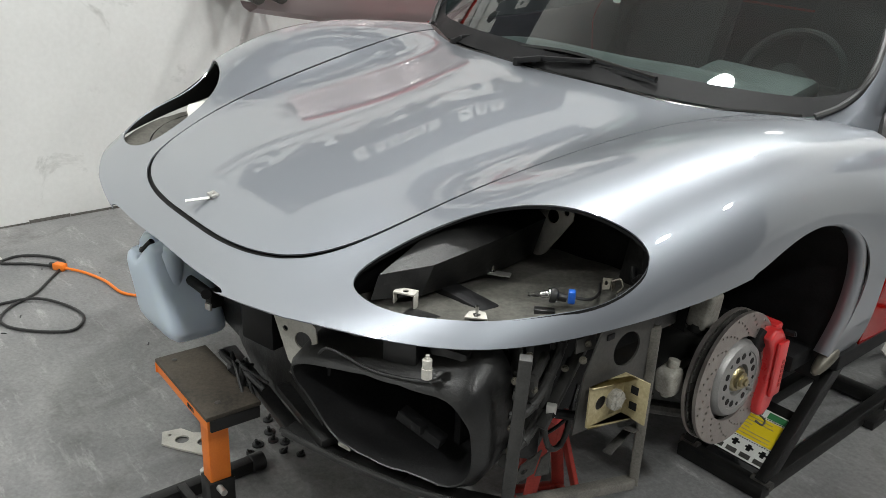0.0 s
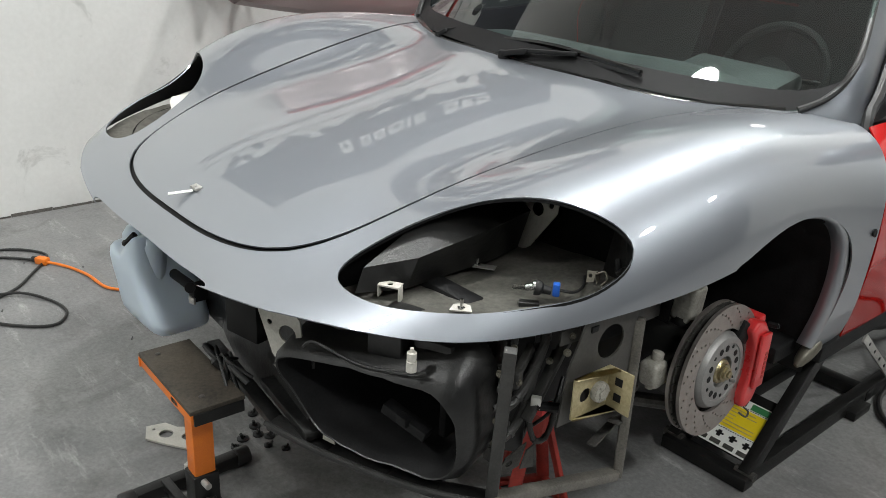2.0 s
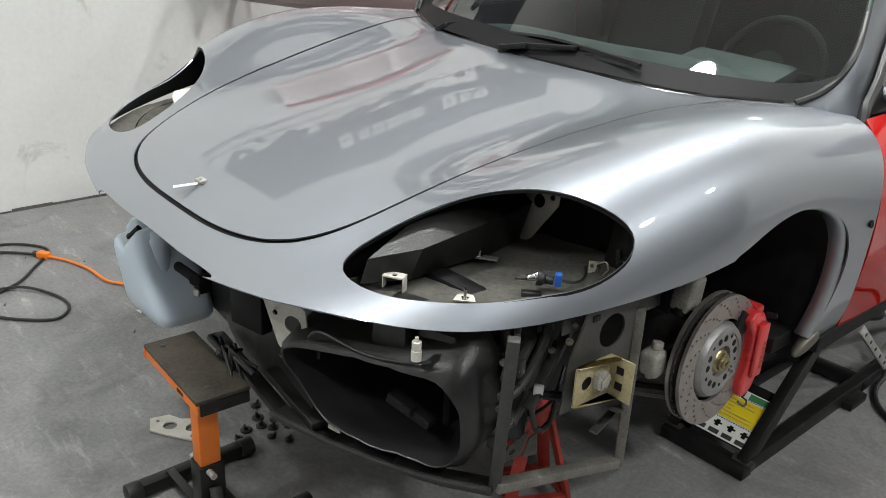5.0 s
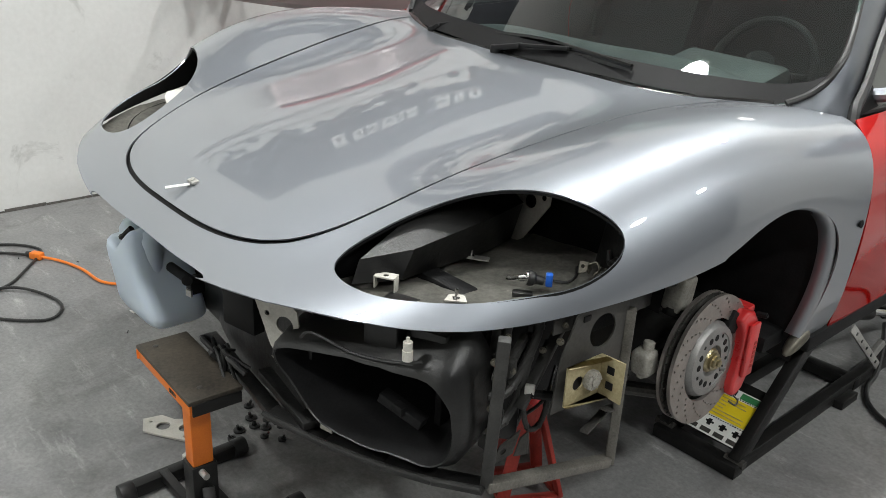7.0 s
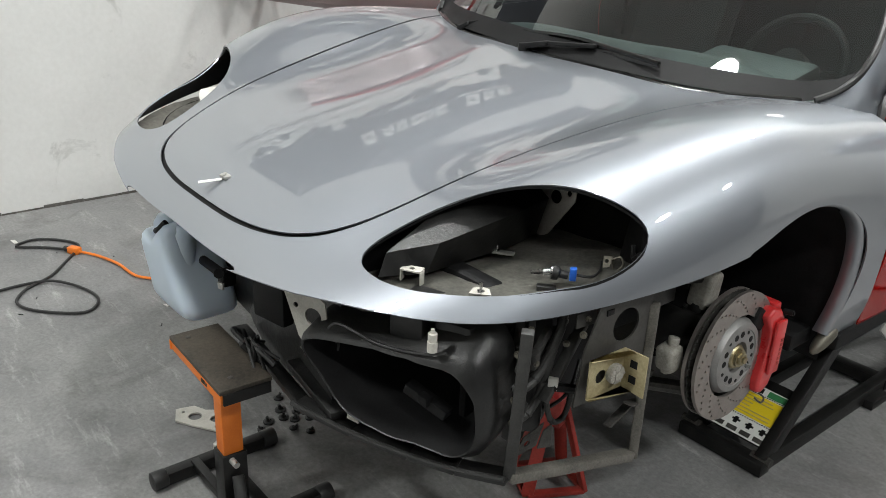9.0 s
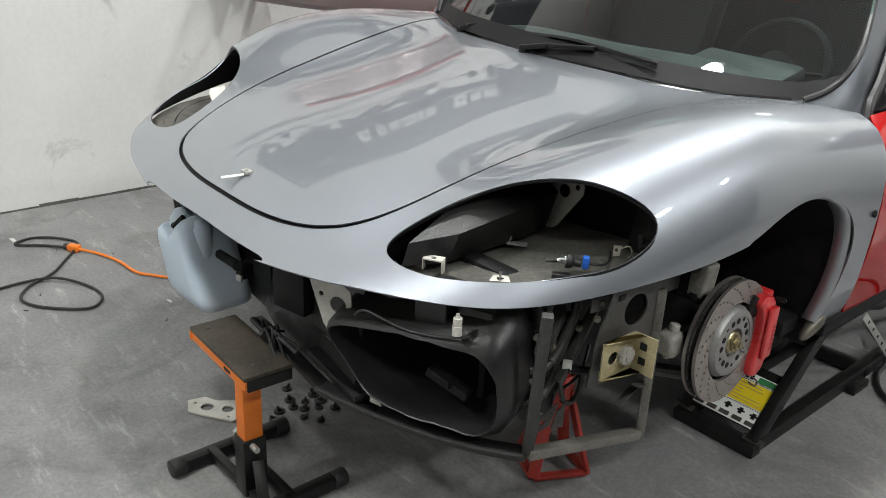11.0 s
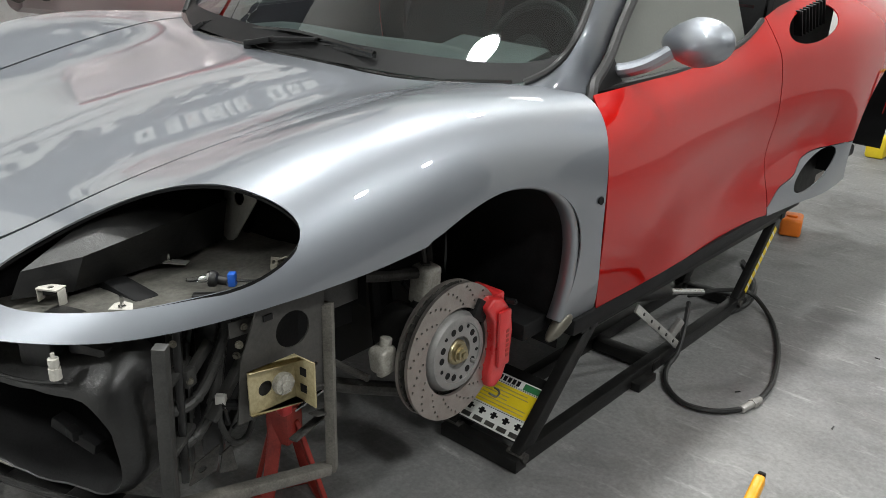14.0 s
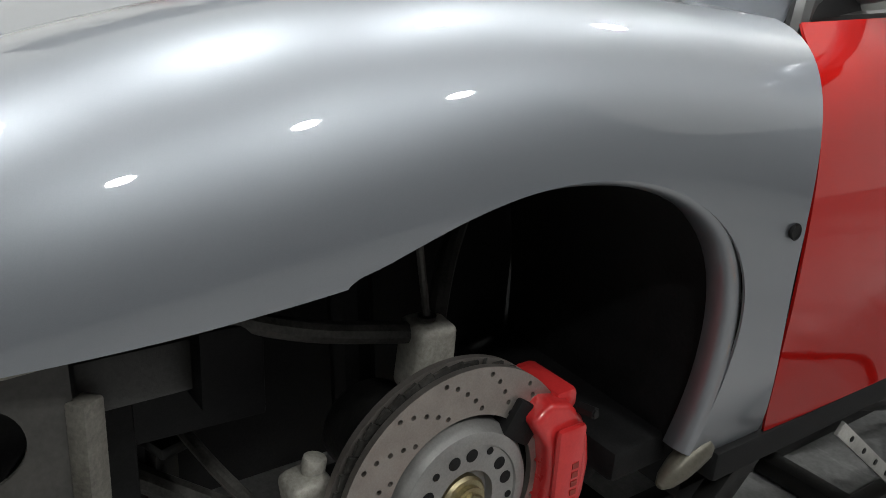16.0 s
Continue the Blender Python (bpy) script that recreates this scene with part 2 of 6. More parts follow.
# Side panes are an even opaque grey.
SIDEGLASS = grainy("grey_side_glass", (0.10, 0.105, 0.095), (0.125, 0.13, 0.118), (0.25, 0.4), 3.0, 120.0, 0.02)
CLEAR = glass("clear_glass", (0.95, 0.96, 0.96))
m_, nt_, p_ = shader("translucent_tank")
p_.inputs["Base Color"].default_value = (0.52, 0.60, 0.68, 1)
p_.inputs["Roughness"].default_value = 0.38
p_.inputs["Subsurface Weight"].default_value = 0.4
p_.inputs["Subsurface Radius"].default_value = (0.03, 0.03, 0.04)
TANK = m_


# ---- builders ----
def thing(name, label, category, kind="", group="", at=None):
    ob = new(name)
    ob.empty_display_size = 0.05
    if at is not None:
        ob.matrix_world = at
    return tagged(ob, label, category, group, kind)


def finish(bm, name, material, smooth=0.6):
    me = bpy.data.meshes.new(name)
    bmesh.ops.recalc_face_normals(bm, faces=bm.faces[:])
    for f in bm.faces:
        f.smooth = True
    for e in bm.edges:
        if len(e.link_faces) == 2 and e.calc_face_angle(0) > smooth:
            e.smooth = False
    bm.to_mesh(me)
    bm.free()
    for mat in material if isinstance(material, (list, tuple)) else (material,):
        me.materials.append(mat)
    return me


def part(name, bm, material, parent=None, label="", category="", kind="", group="", smooth=0.6):
    """One bmesh, in world places, as one mesh object under parent."""
    me = finish(bm, name, material, smooth)
    ob = new(name, me)
    if parent is not None:
        bpy.context.view_layer.update()
        top = parent.matrix_world.copy()
        me.transform(top.inverted())
        ob.parent = parent
    return tagged(ob, label, category, group, kind)


def bmnew():
    return bmesh.new()


def box(bm, c, s, m=None, bevel=0.0, seg=2):
    r = bmesh.ops.create_cube(bm, size=1.0)
    vs = r["verts"]
    bmesh.ops.scale(bm, vec=s, verts=vs)
    if bevel:
        es = list({e for v in vs for e in v.link_edges})
        g = bmesh.ops.bevel(bm, geom=es, offset=bevel, segments=seg, affect="EDGES", profile=0.5)
        vs = list({v for f in g["faces"] for v in f.verts} | {v for v in vs if v.is_valid})
    mm = Matrix.Translation(c) @ (m if m is not None else Matrix())
    bmesh.ops.transform(bm, matrix=mm, verts=vs)
    return vs


def along(p, q, roll=0.0):
    """A frame at p whose z axis runs to q."""
    d = Vector(q) - Vector(p)
    return Matrix.Translation(p) @ d.to_track_quat("Z", "Y").to_matrix().to_4x4() @ Matrix.Rotation(roll, 4, "Z")


def cyl(bm, p, q, r, n=20, r2=None, bevel=0.0):
    h = (Vector(q) - Vector(p)).length
    g = bmesh.ops.create_cone(bm, cap_ends=True, segments=n, radius1=r, radius2=r if r2 is None else r2, depth=h)
    vs = g["verts"]
    if bevel:
        es = [e for e in {e for v in vs for e in v.link_edges} if any(len(f.verts) > 4 for f in e.link_faces)]
        b = bmesh.ops.bevel(bm, geom=es, offset=bevel, segments=2, affect="EDGES", profile=0.5)
        vs = list({v for f in b["faces"] for v in f.verts} | {v for v in vs if v.is_valid})
    bmesh.ops.transform(bm, matrix=along(p, q) @ Matrix.Translation((0, 0, h / 2)), verts=vs)
    return vs


def bar(bm, p, q, w, h, roll=0.0, bevel=0.003):
    """A square bar from p to q."""
    l = (Vector(q) - Vector(p)).length
    m = along(p, q, roll) @ Matrix.Translation((0, 0, l / 2))
    box(bm, (0, 0, 0), (w, h, l), m, bevel)


def tube(bm, pts, r, n=8, closed=False, cap=True):
    """A round tube through the points, smoothed."""
    pts = [Vector(p) for p in pts]
    path = []
    k = len(pts)
    for i in range(k - (0 if closed else 1)):
        a, b, c, d = (pts[(i + j) % k] if closed else pts[min(max(i + j, 0), k - 1)] for j in (-1, 0, 1, 2))
        for s in range(6):
            t = s / 6
            path.append(0.5 * (2 * b + (c - a) * t + (2 * a - 5 * b + 4 * c - d) * t * t + (3 * b - a - 3 * c + d) * t ** 3))
    if not closed:
        path.append(pts[-1])
    rings = []
    ref = Vector((0.13, 0.21, 0.97))
    for i, p in enumerate(path):
        d = (path[min(i + 1, len(path) - 1)] - path[max(i - 1, 0)]).normalized()
        x = d.cross(ref)
        if x.length < 1e-3:
            x = d.cross(Vector((1, 0, 0)))
        x.normalize()
        y = d.cross(x).normalized()
        rings.append([bm.verts.new(p + (x * math.cos(2 * math.pi * j / n) + y * math.sin(2 * math.pi * j / n)) * r) for j in range(n)])
    m = len(rings)
    for i in range(m if closed else m - 1):
        for j in range(n):
            bm.faces.new((rings[i][j], rings[i][(j + 1) % n], rings[(i + 1) % m][(j + 1) % n], rings[(i + 1) % m][j]))
    if cap and not closed:
        bm.faces.new(rings[0][::-1])
        bm.faces.new(rings[-1])


def lathe(bm, profile, m, n=40, close=True):
    """Turns a profile of (radius, height) round the z axis of m."""
    rings = []
    for r, z in profile:
        rings.append([bm.verts.new(m @ Vector((r * math.cos(2 * math.pi * j / n), r * math.sin(2 * math.pi * j / n), z))) for j in range(n)])
    for a, b in zip(rings[:-1], rings[1:]):
        for j in range(n):
            bm.faces.new((a[j], a[(j + 1) % n], b[(j + 1) % n], b[j]))
    if close:
        bm.faces.new(rings[0][::-1])
        bm.faces.new(rings[-1])


def plate(bm, outline, thick, m, holes=(), n=20):
    """A flat plate in the xy plane of m with round holes (x, y, r), cut out of its outline."""
    pts = [Vector((x, y, 0)) for x, y in outline]
    loops = [pts]
    for x, y, r in holes:
        k = n if r < 0.05 else 72
        loops.append([Vector((x + r * math.cos(2 * math.pi * j / k), y + r * math.sin(2 * math.pi * j / k), 0)) for j in range(k)])
    tmp = bmesh.new()
    edges = []
    for lp in loops:
        vs = [tmp.verts.new(p) for p in lp]
        edges += [tmp.edges.new((vs[i], vs[(i + 1) % len(vs)])) for i in range(len(vs))]
    bmesh.ops.triangle_fill(tmp, use_beauty=True, use_dissolve=False, edges=edges)
    geo = bmesh.ops.extrude_face_region(tmp, geom=tmp.faces[:])
    bmesh.ops.translate(tmp, vec=(0, 0, thick), verts=[v for v in geo["geom"] if isinstance(v, bmesh.types.BMVert)])
    bmesh.ops.transform(tmp, matrix=m, verts=tmp.verts[:])
    me = bpy.data.meshes.new("tmp")
    tmp.to_mesh(me)
    tmp.free()
    bm.from_mesh(me)
    bpy.data.meshes.remove(me)


def frame_at(o, xdir, ydir):
    """A frame with its origin at o, x along xdir and y near ydir."""
    x = Vector(xdir).normalized()
    z = x.cross(Vector(ydir)).normalized()
    y = z.cross(x)
    m = Matrix((x, y, z)).transposed().to_4x4()
    m.translation = o
    return m


def curve(keys):
    """A smooth function through (t, value) keys."""
    ts = np.array([k[0] for k in keys], float)
    vs = np.array([k[1] for k in keys], float)
    d = np.diff(vs) / np.diff(ts)
    m = np.empty(len(ts))
    m[0], m[-1] = d[0], d[-1]
    for i in range(1, len(ts) - 1):
        m[i] = 0 if d[i - 1] * d[i] <= 0 else 2 * d[i - 1] * d[i] / (d[i - 1] + d[i])

    def f(t):
        t = np.clip(np.asarray(t, float), ts[0], ts[-1])
        i = np.clip(np.searchsorted(ts, t) - 1, 0, len(ts) - 2)
        h = ts[i + 1] - ts[i]
        s = (t - ts[i]) / h
        return ((1 + 2 * s) * (1 - s) ** 2 * vs[i] + s * (1 - s) ** 2 * h * m[i] + s * s * (3 - 2 * s) * vs[i + 1] + s * s * (s - 1) * h * m[i + 1])
    return f


def catmull(a, t):
    """Rows of a at the fractional row numbers t."""
    n = len(a)
    i = np.clip(np.floor(t).astype(int), 0, n - 2)
    s = (t - i).reshape(-1, *([1] * (a.ndim - 1)))
    p0, p1, p2, p3 = a[np.clip(i - 1, 0, n - 1)], a[i], a[i + 1], a[np.clip(i + 2, 0, n - 1)]
    return 0.5 * (2 * p1 + (p2 - p0) * s + (2 * p0 - 5 * p1 + 4 * p2 - p3) * s ** 2 + (3 * p1 - p0 - 3 * p2 + p3) * s ** 3)


def shell(name, P, fields, materials, parent, label="", thick=0.004):
    """A panel: the part of the surface grid P on which every field is positive, with a painted outside, a rim and an underside."""
    du, dv = np.gradient(P, axis=0), np.gradient(P, axis=1)
    N = np.cross(dv, du)
    N /= np.linalg.norm(N, axis=2, keepdims=True) + 1e-12
    verts, norms, keys, faces = [], [], {}, []

    def vid(p, n):
        k = (round(p[0] * 1e5), round(p[1] * 1e5), round(p[2] * 1e5))
        if k not in keys:
            keys[k] = len(verts)
            verts.append(p)
            norms.append(n)
        return keys[k]
    F = np.stack(fields, 2) if fields else np.ones((*P.shape[:2], 1))
    lo = np.minimum.reduce([F[:-1, :-1], F[1:, :-1], F[:-1, 1:], F[1:, 1:]])
    hi = np.maximum.reduce([F[:-1, :-1], F[1:, :-1], F[:-1, 1:], F[1:, 1:]])
    for i, j in zip(*np.nonzero((hi > 0).all(2))):
        cell = [(P[a, b], N[a, b], F[a, b]) for a, b in ((i, j), (i, j + 1), (i + 1, j + 1), (i + 1, j))]
        for k in np.nonzero(lo[i, j] <= 0)[0]:
            out = []
            for q, r in zip(cell, cell[1:] + cell[:1]):
                if q[2][k] > 0:
                    out.append(q)
                if (q[2][k] > 0) != (r[2][k] > 0):
                    s = q[2][k] / (q[2][k] - r[2][k])
                    out.append(tuple(x + (y - x) * s for x, y in zip(q, r)))
            cell = out
            if len(cell) < 3:
                break
        if len(cell) >= 3:
            ids = []
            for p, n, _ in cell:
                v = vid(p, n)
                if v not in ids:
                    ids.append(v)
            if len(ids) >= 3:
                faces.append(ids)
    count = {}
    for f in faces:
        for a, b in zip(f, f[1:] + f[:1]):
            e = (min(a, b), max(a, b))
            count[e] = None if e in count else (a, b)
    V = np.array(verts)
    M = np.array(norms)
    M /= np.linalg.norm(M, axis=1, keepdims=True) + 1e-12
    n = len(V)
    inner = V - M * thick
    quads = [(b, a, a + n, b + n) for e in count.values() if e is not None for a, b in (e,)]
    under = [[v + n for v in f[::-1]] for f in faces]
    me = bpy.data.meshes.new(name)
    both = np.concatenate([V, inner])
    me.from_pydata(both.tolist(), [], faces + quads + under)
    me.polygons.foreach_set("use_smooth", [True] * len(me.polygons))
    me.polygons.foreach_set("material_index", [0] * (len(faces) + len(quads)) + [1] * len(under))
    for m in materials:
        me.materials.append(m)
    loops = []
    cr = M.tolist()
    for f in faces:
        loops += [cr[v] for v in f]
    for q in quads:
        a, b = both[q[1]] - both[q[0]], both[q[2]] - both[q[1]]
        c = np.cross(a, b)
        c = (c / (np.linalg.norm(c) + 1e-12)).tolist()
        loops += [c] * 4
    for f in under:
        loops += [[-x for x in cr[v - n]] for v in f]
    me.normals_split_custom_set(loops)
    ob = new(name, me)
    ob.parent = parent
    return tagged(ob, label)


# ---- the room ----
def slab(name, c, s, mat, label, category="wall"):
    bm = bmnew()
    box(bm, c, s)
    return part(name, bm, mat, None, label, category, "structure")


slab("floor", (1.5, -0.5, -0.05), (9.4, 12.4, 0.1), FLOOR, "grey painted concrete garage floor with scuffs", "floor")
slab("wall_west", (-2.57, -0.5, 2.6), (0.2, 12.4, 5.2), WALL, "white painted garage wall with scuff marks")
slab("wall_north", (1.5, 5.15, 2.6), (7.94, 0.2, 5.2), WALL, "white painted garage wall")
# East wall is unseen; its dark grey cuts bounce light and dims reflections.
slab("wall_east", (5.6, -0.5, 2.6), (0.2, 12.4, 5.2), DULL, "unseen dark grey wall added to hold back bounce light")
slab("wall_south", (1.5, -6.7, 2.6), (7.94, 0.2, 5.2), WALL, "white painted garage wall")
# Ceiling is unseen; its pale tone is chosen to lift bonnet and windscreen.
slab("ceiling", (1.5, -0.5, 5.25), (8.4, 12.4, 0.1), CEIL, "unseen ceiling, toned off-white to bounce light", "ceiling")


bm = bmnew()
rnd = random.Random(21)
for k in range(62):
    y = -6.6 + 0.19 * k
    tall = rnd.uniform(0.006, 0.016)
    box(bm, (-2.468, y + 0.093, tall / 2), (0.006, 0.188, tall))
part("trim", bm, JOINT, None, "dark dirty joint along the foot of the wall", "wall trim", "structure")


def ceiling_light(x, y):
    t = thing("ceiling_light", "round LED high-bay ceiling light, switched on", "ceiling light", group="ceiling lights")
    bm = bmnew()
    lathe(bm, [(0.03, 4.20), (0.05, 4.19), (0.12, 4.17), (0.19, 4.135), (0.195, 4.115), (0.176, 4.112)], Matrix.Translation((x, y, 0)), 36)
    cyl(bm, (x, y, 4.19), (x, y, 5.2), 0.012, 10)
    part("housing", bm, CEIL, t)
    bm = bmnew()
    lathe(bm, [(0.172, 4.113), (0.170, 4.100), (0.158, 4.082), (0.13, 4.068), (0.08, 4.060), (0.0, 4.057)], Matrix.Translation((x, y, 0)), 36, False)
    part("diffuser", bm, LAMP, t)


for lx, ly in LIGHTS:
    ceiling_light(lx, ly)


# ---- the sports car: its own axes, nose towards -y, left side towards +x ----
CAR = Matrix.Translation((-0.045, -0.5, 0.9)) @ Matrix.Rotation(radians(0.59), 4, "Z") @ Matrix.Rotation(radians(1.85), 4, "Y") @ Matrix.Translation((0, 0.5, -0.9))
car = thing("sports_car", "stripped silver and red sports car raised on a lift", "car", at=CAR)
bpy.context.view_layer.update()

# feature lines of the left half of the skin: panel edges, crest and hollow
SEAM = [(0.0, -0.937, 0.814), (0.196, -0.927, 0.815), (0.368, -0.859, 0.840), (0.447, -0.699, 0.898), (0.479, -0.518, 0.947), (0.507, -0.335, 0.988), (0.540, -0.151, 1.021), (0.581, 0.033, 1.048), (0.628, 0.190, 1.067)]
LIP = [(0.000, -1.020, 0.744), (0.175, -1.016, 0.751), (0.341, -0.997, 0.766), (0.502, -0.956, 0.783), (0.651, -0.884, 0.791), (0.772, -0.774, 0.793), (0.858, -0.635, 0.806), (0.914, -0.478, 0.826), (0.952, -0.315, 0.846), (0.978, -0.201, 0.862)]
LAMP_RIM = [(0.888, -0.447, 0.934), (0.795, -0.470, 0.983), (0.690, -0.507, 0.984), (0.598, -0.562, 0.958), (0.532, -0.641, 0.916), (0.497, -0.736, 0.871), (0.506, -0.835, 0.833), (0.603, -0.846, 0.824), (0.701, -0.795, 0.828), (0.782, -0.719, 0.838), (0.843, -0.628, 0.854), (0.888, -0.529, 0.878), (0.888, -0.447, 0.934)]
ARCH = [(0.981, -0.201, 0.863), (0.971, -0.120, 0.892), (0.966, -0.036, 0.913), (0.968, 0.050, 0.919), (0.975, 0.136, 0.908), (0.981, 0.216, 0.877), (0.984, 0.282, 0.822), (0.983, 0.321, 0.745), (0.978, 0.336, 0.660), (0.966, 0.341, 0.574), (0.948, 0.342, 0.490)]
DOOR_EDGE = [(0.867, 0.480, 1.055), (0.942, 0.433, 1.009), (0.994, 0.397, 0.934), (1.013, 0.383, 0.838), (1.011, 0.392, 0.739), (0.997, 0.419, 0.644), (0.973, 0.458, 0.555), (0.945, 0.505, 0.472)]
SCUTTLE = [(0.0, 0.179, 1.050), (0.130, 0.184, 1.050), (0.252, 0.196, 1.051), (0.372, 0.217, 1.050), (0.491, 0.248, 1.049), (0.605, 0.290, 1.049), (0.713, 0.349, 1.053)]
CREST = [(0.6366, -0.55, 0.9715), (0.6766, -0.4, 1.0222), (0.7066, -0.25, 1.0594), (0.7246, -0.1, 1.0821), (0.7296, 0.05, 1.0867), (0.7256, 0.2, 1.0787), (0.7166, 0.35, 1.064), (0.7066, 0.5, 1.0483)]
CENTRE = [(0.0, -0.937, 0.814), (0.0, -0.8, 0.8858), (0.0, -0.6, 0.9417), (0.0, -0.4, 0.9729), (0.0, -0.2, 1.0088), (0.0, 0.0, 1.0413), (0.0, 0.18, 1.05)]
RIDGE = [(0.17, -0.8, 0.8817), (0.17, -0.6, 0.938), (0.17, -0.4, 0.9657), (0.17, -0.2, 0.9997), (0.17, 0.0, 1.0333), (0.17, 0.17, 1.0681)]
HOLLOW = [(0.304, -0.8, 0.8704), (0.326, -0.6, 0.9355), (0.336, -0.4, 0.9675), (0.349, -0.2, 1.0), (0.365, 0.0, 1.0244), (0.377, 0.2, 1.0583)]
SILL_END = [(0.945, 0.36, 0.47), (0.930, 0.43, 0.445), (0.935, 0.522, 0.461)]


def spline(values, at, new_at):
    """Natural cubic curves through values, given at the places at, read off at new_at."""
    n = len(at)
    h = np.diff(at)
    A = np.eye(n)
    rhs = np.zeros_like(values)
    for k in range(1, n - 1):
        A[k, k - 1:k + 2] = h[k - 1], 2 * (h[k - 1] + h[k]), h[k]
        rhs[k] = 6 * ((values[k + 1] - values[k]) / h[k] - (values[k] - values[k - 1]) / h[k - 1])
    m = np.linalg.solve(A, rhs.reshape(n, -1)).reshape(values.shape)
    k = np.clip(np.searchsorted(at, new_at, "right") - 1, 0, n - 2)
    sh = (-1,) + (1,) * (values.ndim - 1)
    u, hk = (new_at - at[k]).reshape(sh), h[k].reshape(sh)
    w = hk - u
    return (m[k] * w ** 3 + m[k + 1] * u ** 3) / (6 * hk) + (values[k] / hk - m[k] * hk / 6) * w + (values[k + 1] / hk - m[k + 1] * hk / 6) * u


def fair_line(points, n):
    """n points, evenly spread, on a smooth line through the given ones."""
    p = np.array(points, float)
    at = np.concatenate([[0], np.cumsum(np.linalg.norm(np.diff(p, axis=0), axis=1))])
    return spline(p, at, np.linspace(0, at[-1], n))


# the skin as a smooth radius round a long axis, over the angle from the middle and the place along the car
AXIS_Z, NET_A, NET_Y, WIDEST = 0.20, 20, 15, radians(88)


def stretch_y(y):
    """Places along the car, drawn apart towards the nose."""
    return np.log((np.asarray(y, float) + 1.45) / 0.25)


def blend(u, k):
    """Weights of k evenly spaced smooth bumps, with a margin of one at each end."""
    u = np.clip(u, 0, k - 1 - 1e-9)
    i = np.floor(u).astype(int)
    s = u - i
    B = np.zeros((len(u), k + 2))
    for j, w in enumerate(((1 - s) ** 3 / 6, (3 * s ** 3 - 6 * s * s + 4) / 6, (-3 * s ** 3 + 3 * s * s + 3 * s + 1) / 6, s ** 3 / 6)):
        B[np.arange(len(u)), i + j] += w
    return B


def net_weights(angle, y):
    a, b = blend(np.asarray(angle) / WIDEST * (NET_A - 1), NET_A), blend((stretch_y(y) - stretch_y(-1.10)) / (stretch_y(0.66) - stretch_y(-1.10)) * (NET_Y - 1), NET_Y)
    ca, cb = a[:, 1:-1].copy(), b[:, 1:-1].copy()
    ca[:, 1] += a[:, 0]
    for c, m, first in ((ca, a, False), (cb, b, True)):
        c[:, -1] += 2 * m[:, -1]
        c[:, -2] -= m[:, -1]
        if first:
            c[:, 0] += 2 * m[:, 0]
            c[:, 1] -= m[:, 0]
    return (cb[:, :, None] * ca[:, None, :]).reshape(len(a), -1)


def fair_net():
    """The fairest net of radii whose surface runs along the feature lines."""
    rows, want = [], []
    for line, n, slack in ((SEAM, 30, 0.0035), (LIP, 30, 0.004), (LAMP_RIM, 34, 0.004), (ARCH, 30, 0.004), (DOOR_EDGE, 30, 0.004), (SCUTTLE, 20, 0.004), (CREST, 20, 0.004), (CENTRE, 20, 0.006), (RIDGE, 20, 0.006), (HOLLOW, 20, 0.006), (SILL_END, 6, 0.006)):
        p = fair_line(line, n)
        rows.append(net_weights(np.arctan2(p[:, 0], p[:, 2] - AXIS_Z), p[:, 1]) / slack)
        want.append(np.hypot(p[:, 0], p[:, 2] - AXIS_Z) / slack)
    for order, slack_y, slack_a in ((3, 0.012, 0.016), (2, 0.2, 0.2)):
        signs = [(-1) ** k * math.comb(order, k) for k in range(order + 1)]
        for i in range(NET_Y):
            for j in range(-1, NET_A):
                for ok, slack, di, dj in ((0 <= j and i + order < NET_Y, slack_y, 1, 0), (j + order < NET_A, slack_a, 0, 1)):
                    if ok:
                        r = np.zeros((NET_Y, NET_A))
                        for k, c in enumerate(signs):
                            r[i + di * k, abs(j + dj * k)] += c
                        rows.append(r.reshape(1, -1) / (slack * (0.4 if j < 6 else 1.0)))
                        want.append(np.zeros(1))
    return np.linalg.lstsq(np.vstack(rows), np.concatenate(want), rcond=None)[0]


NET = fair_net()


def body_grid(nu=170, nv=121):
    """The outer skin of the front of the car as a grid of points, from its right sill over the bonnet to its left sill."""
    angle = np.radians(np.linspace(0, 87.5, nv))
    y = np.exp(np.linspace(stretch_y(-1.06), stretch_y(0.62), nu)) * 0.25 - 1.45
    aa, yy = np.meshgrid(angle, y)
    r = (net_weights(aa.ravel(), yy.ravel()) @ NET).reshape(aa.shape)
    left = np.stack([r * np.sin(aa), yy, AXIS_Z + r * np.cos(aa)], 2)
    return np.concatenate([left[:, :0:-1] * np.array((-1, 1, 1)), left], 1)


def sorted_keys(line, key, value, n=24):
    p = fair_line(line, n)
    return sorted({(round(float(key(q)), 4), float(value(q))) for q in p})


SKIN = body_grid()
X, Y, Z = np.abs(SKIN[..., 0]), SKIN[..., 1], SKIN[..., 2]
lip_z = curve([(-1.10, 0.744)] + sorted_keys(LIP, lambda q: q[1], lambda q: q[2])[:-1] + [(-0.201, 0.8615), (-0.175, 0.866), (-0.165, 0.44), (0.70, 0.44)])
seam_r = curve(sorted_keys(SEAM + [(0.665, 0.32, 1.07)], lambda q: math.atan2(q[0], -0.35 - q[1]), lambda q: math.hypot(q[0], q[1] + 0.35), 40) + [(2.9, 2.0), (3.2, 2.0)])
glass_y = curve([(q[0], q[1]) for q in SCUTTLE] + [(0.76, 0.385), (0.80, 0.43), (0.87, 0.50), (1.0, 0.60)])
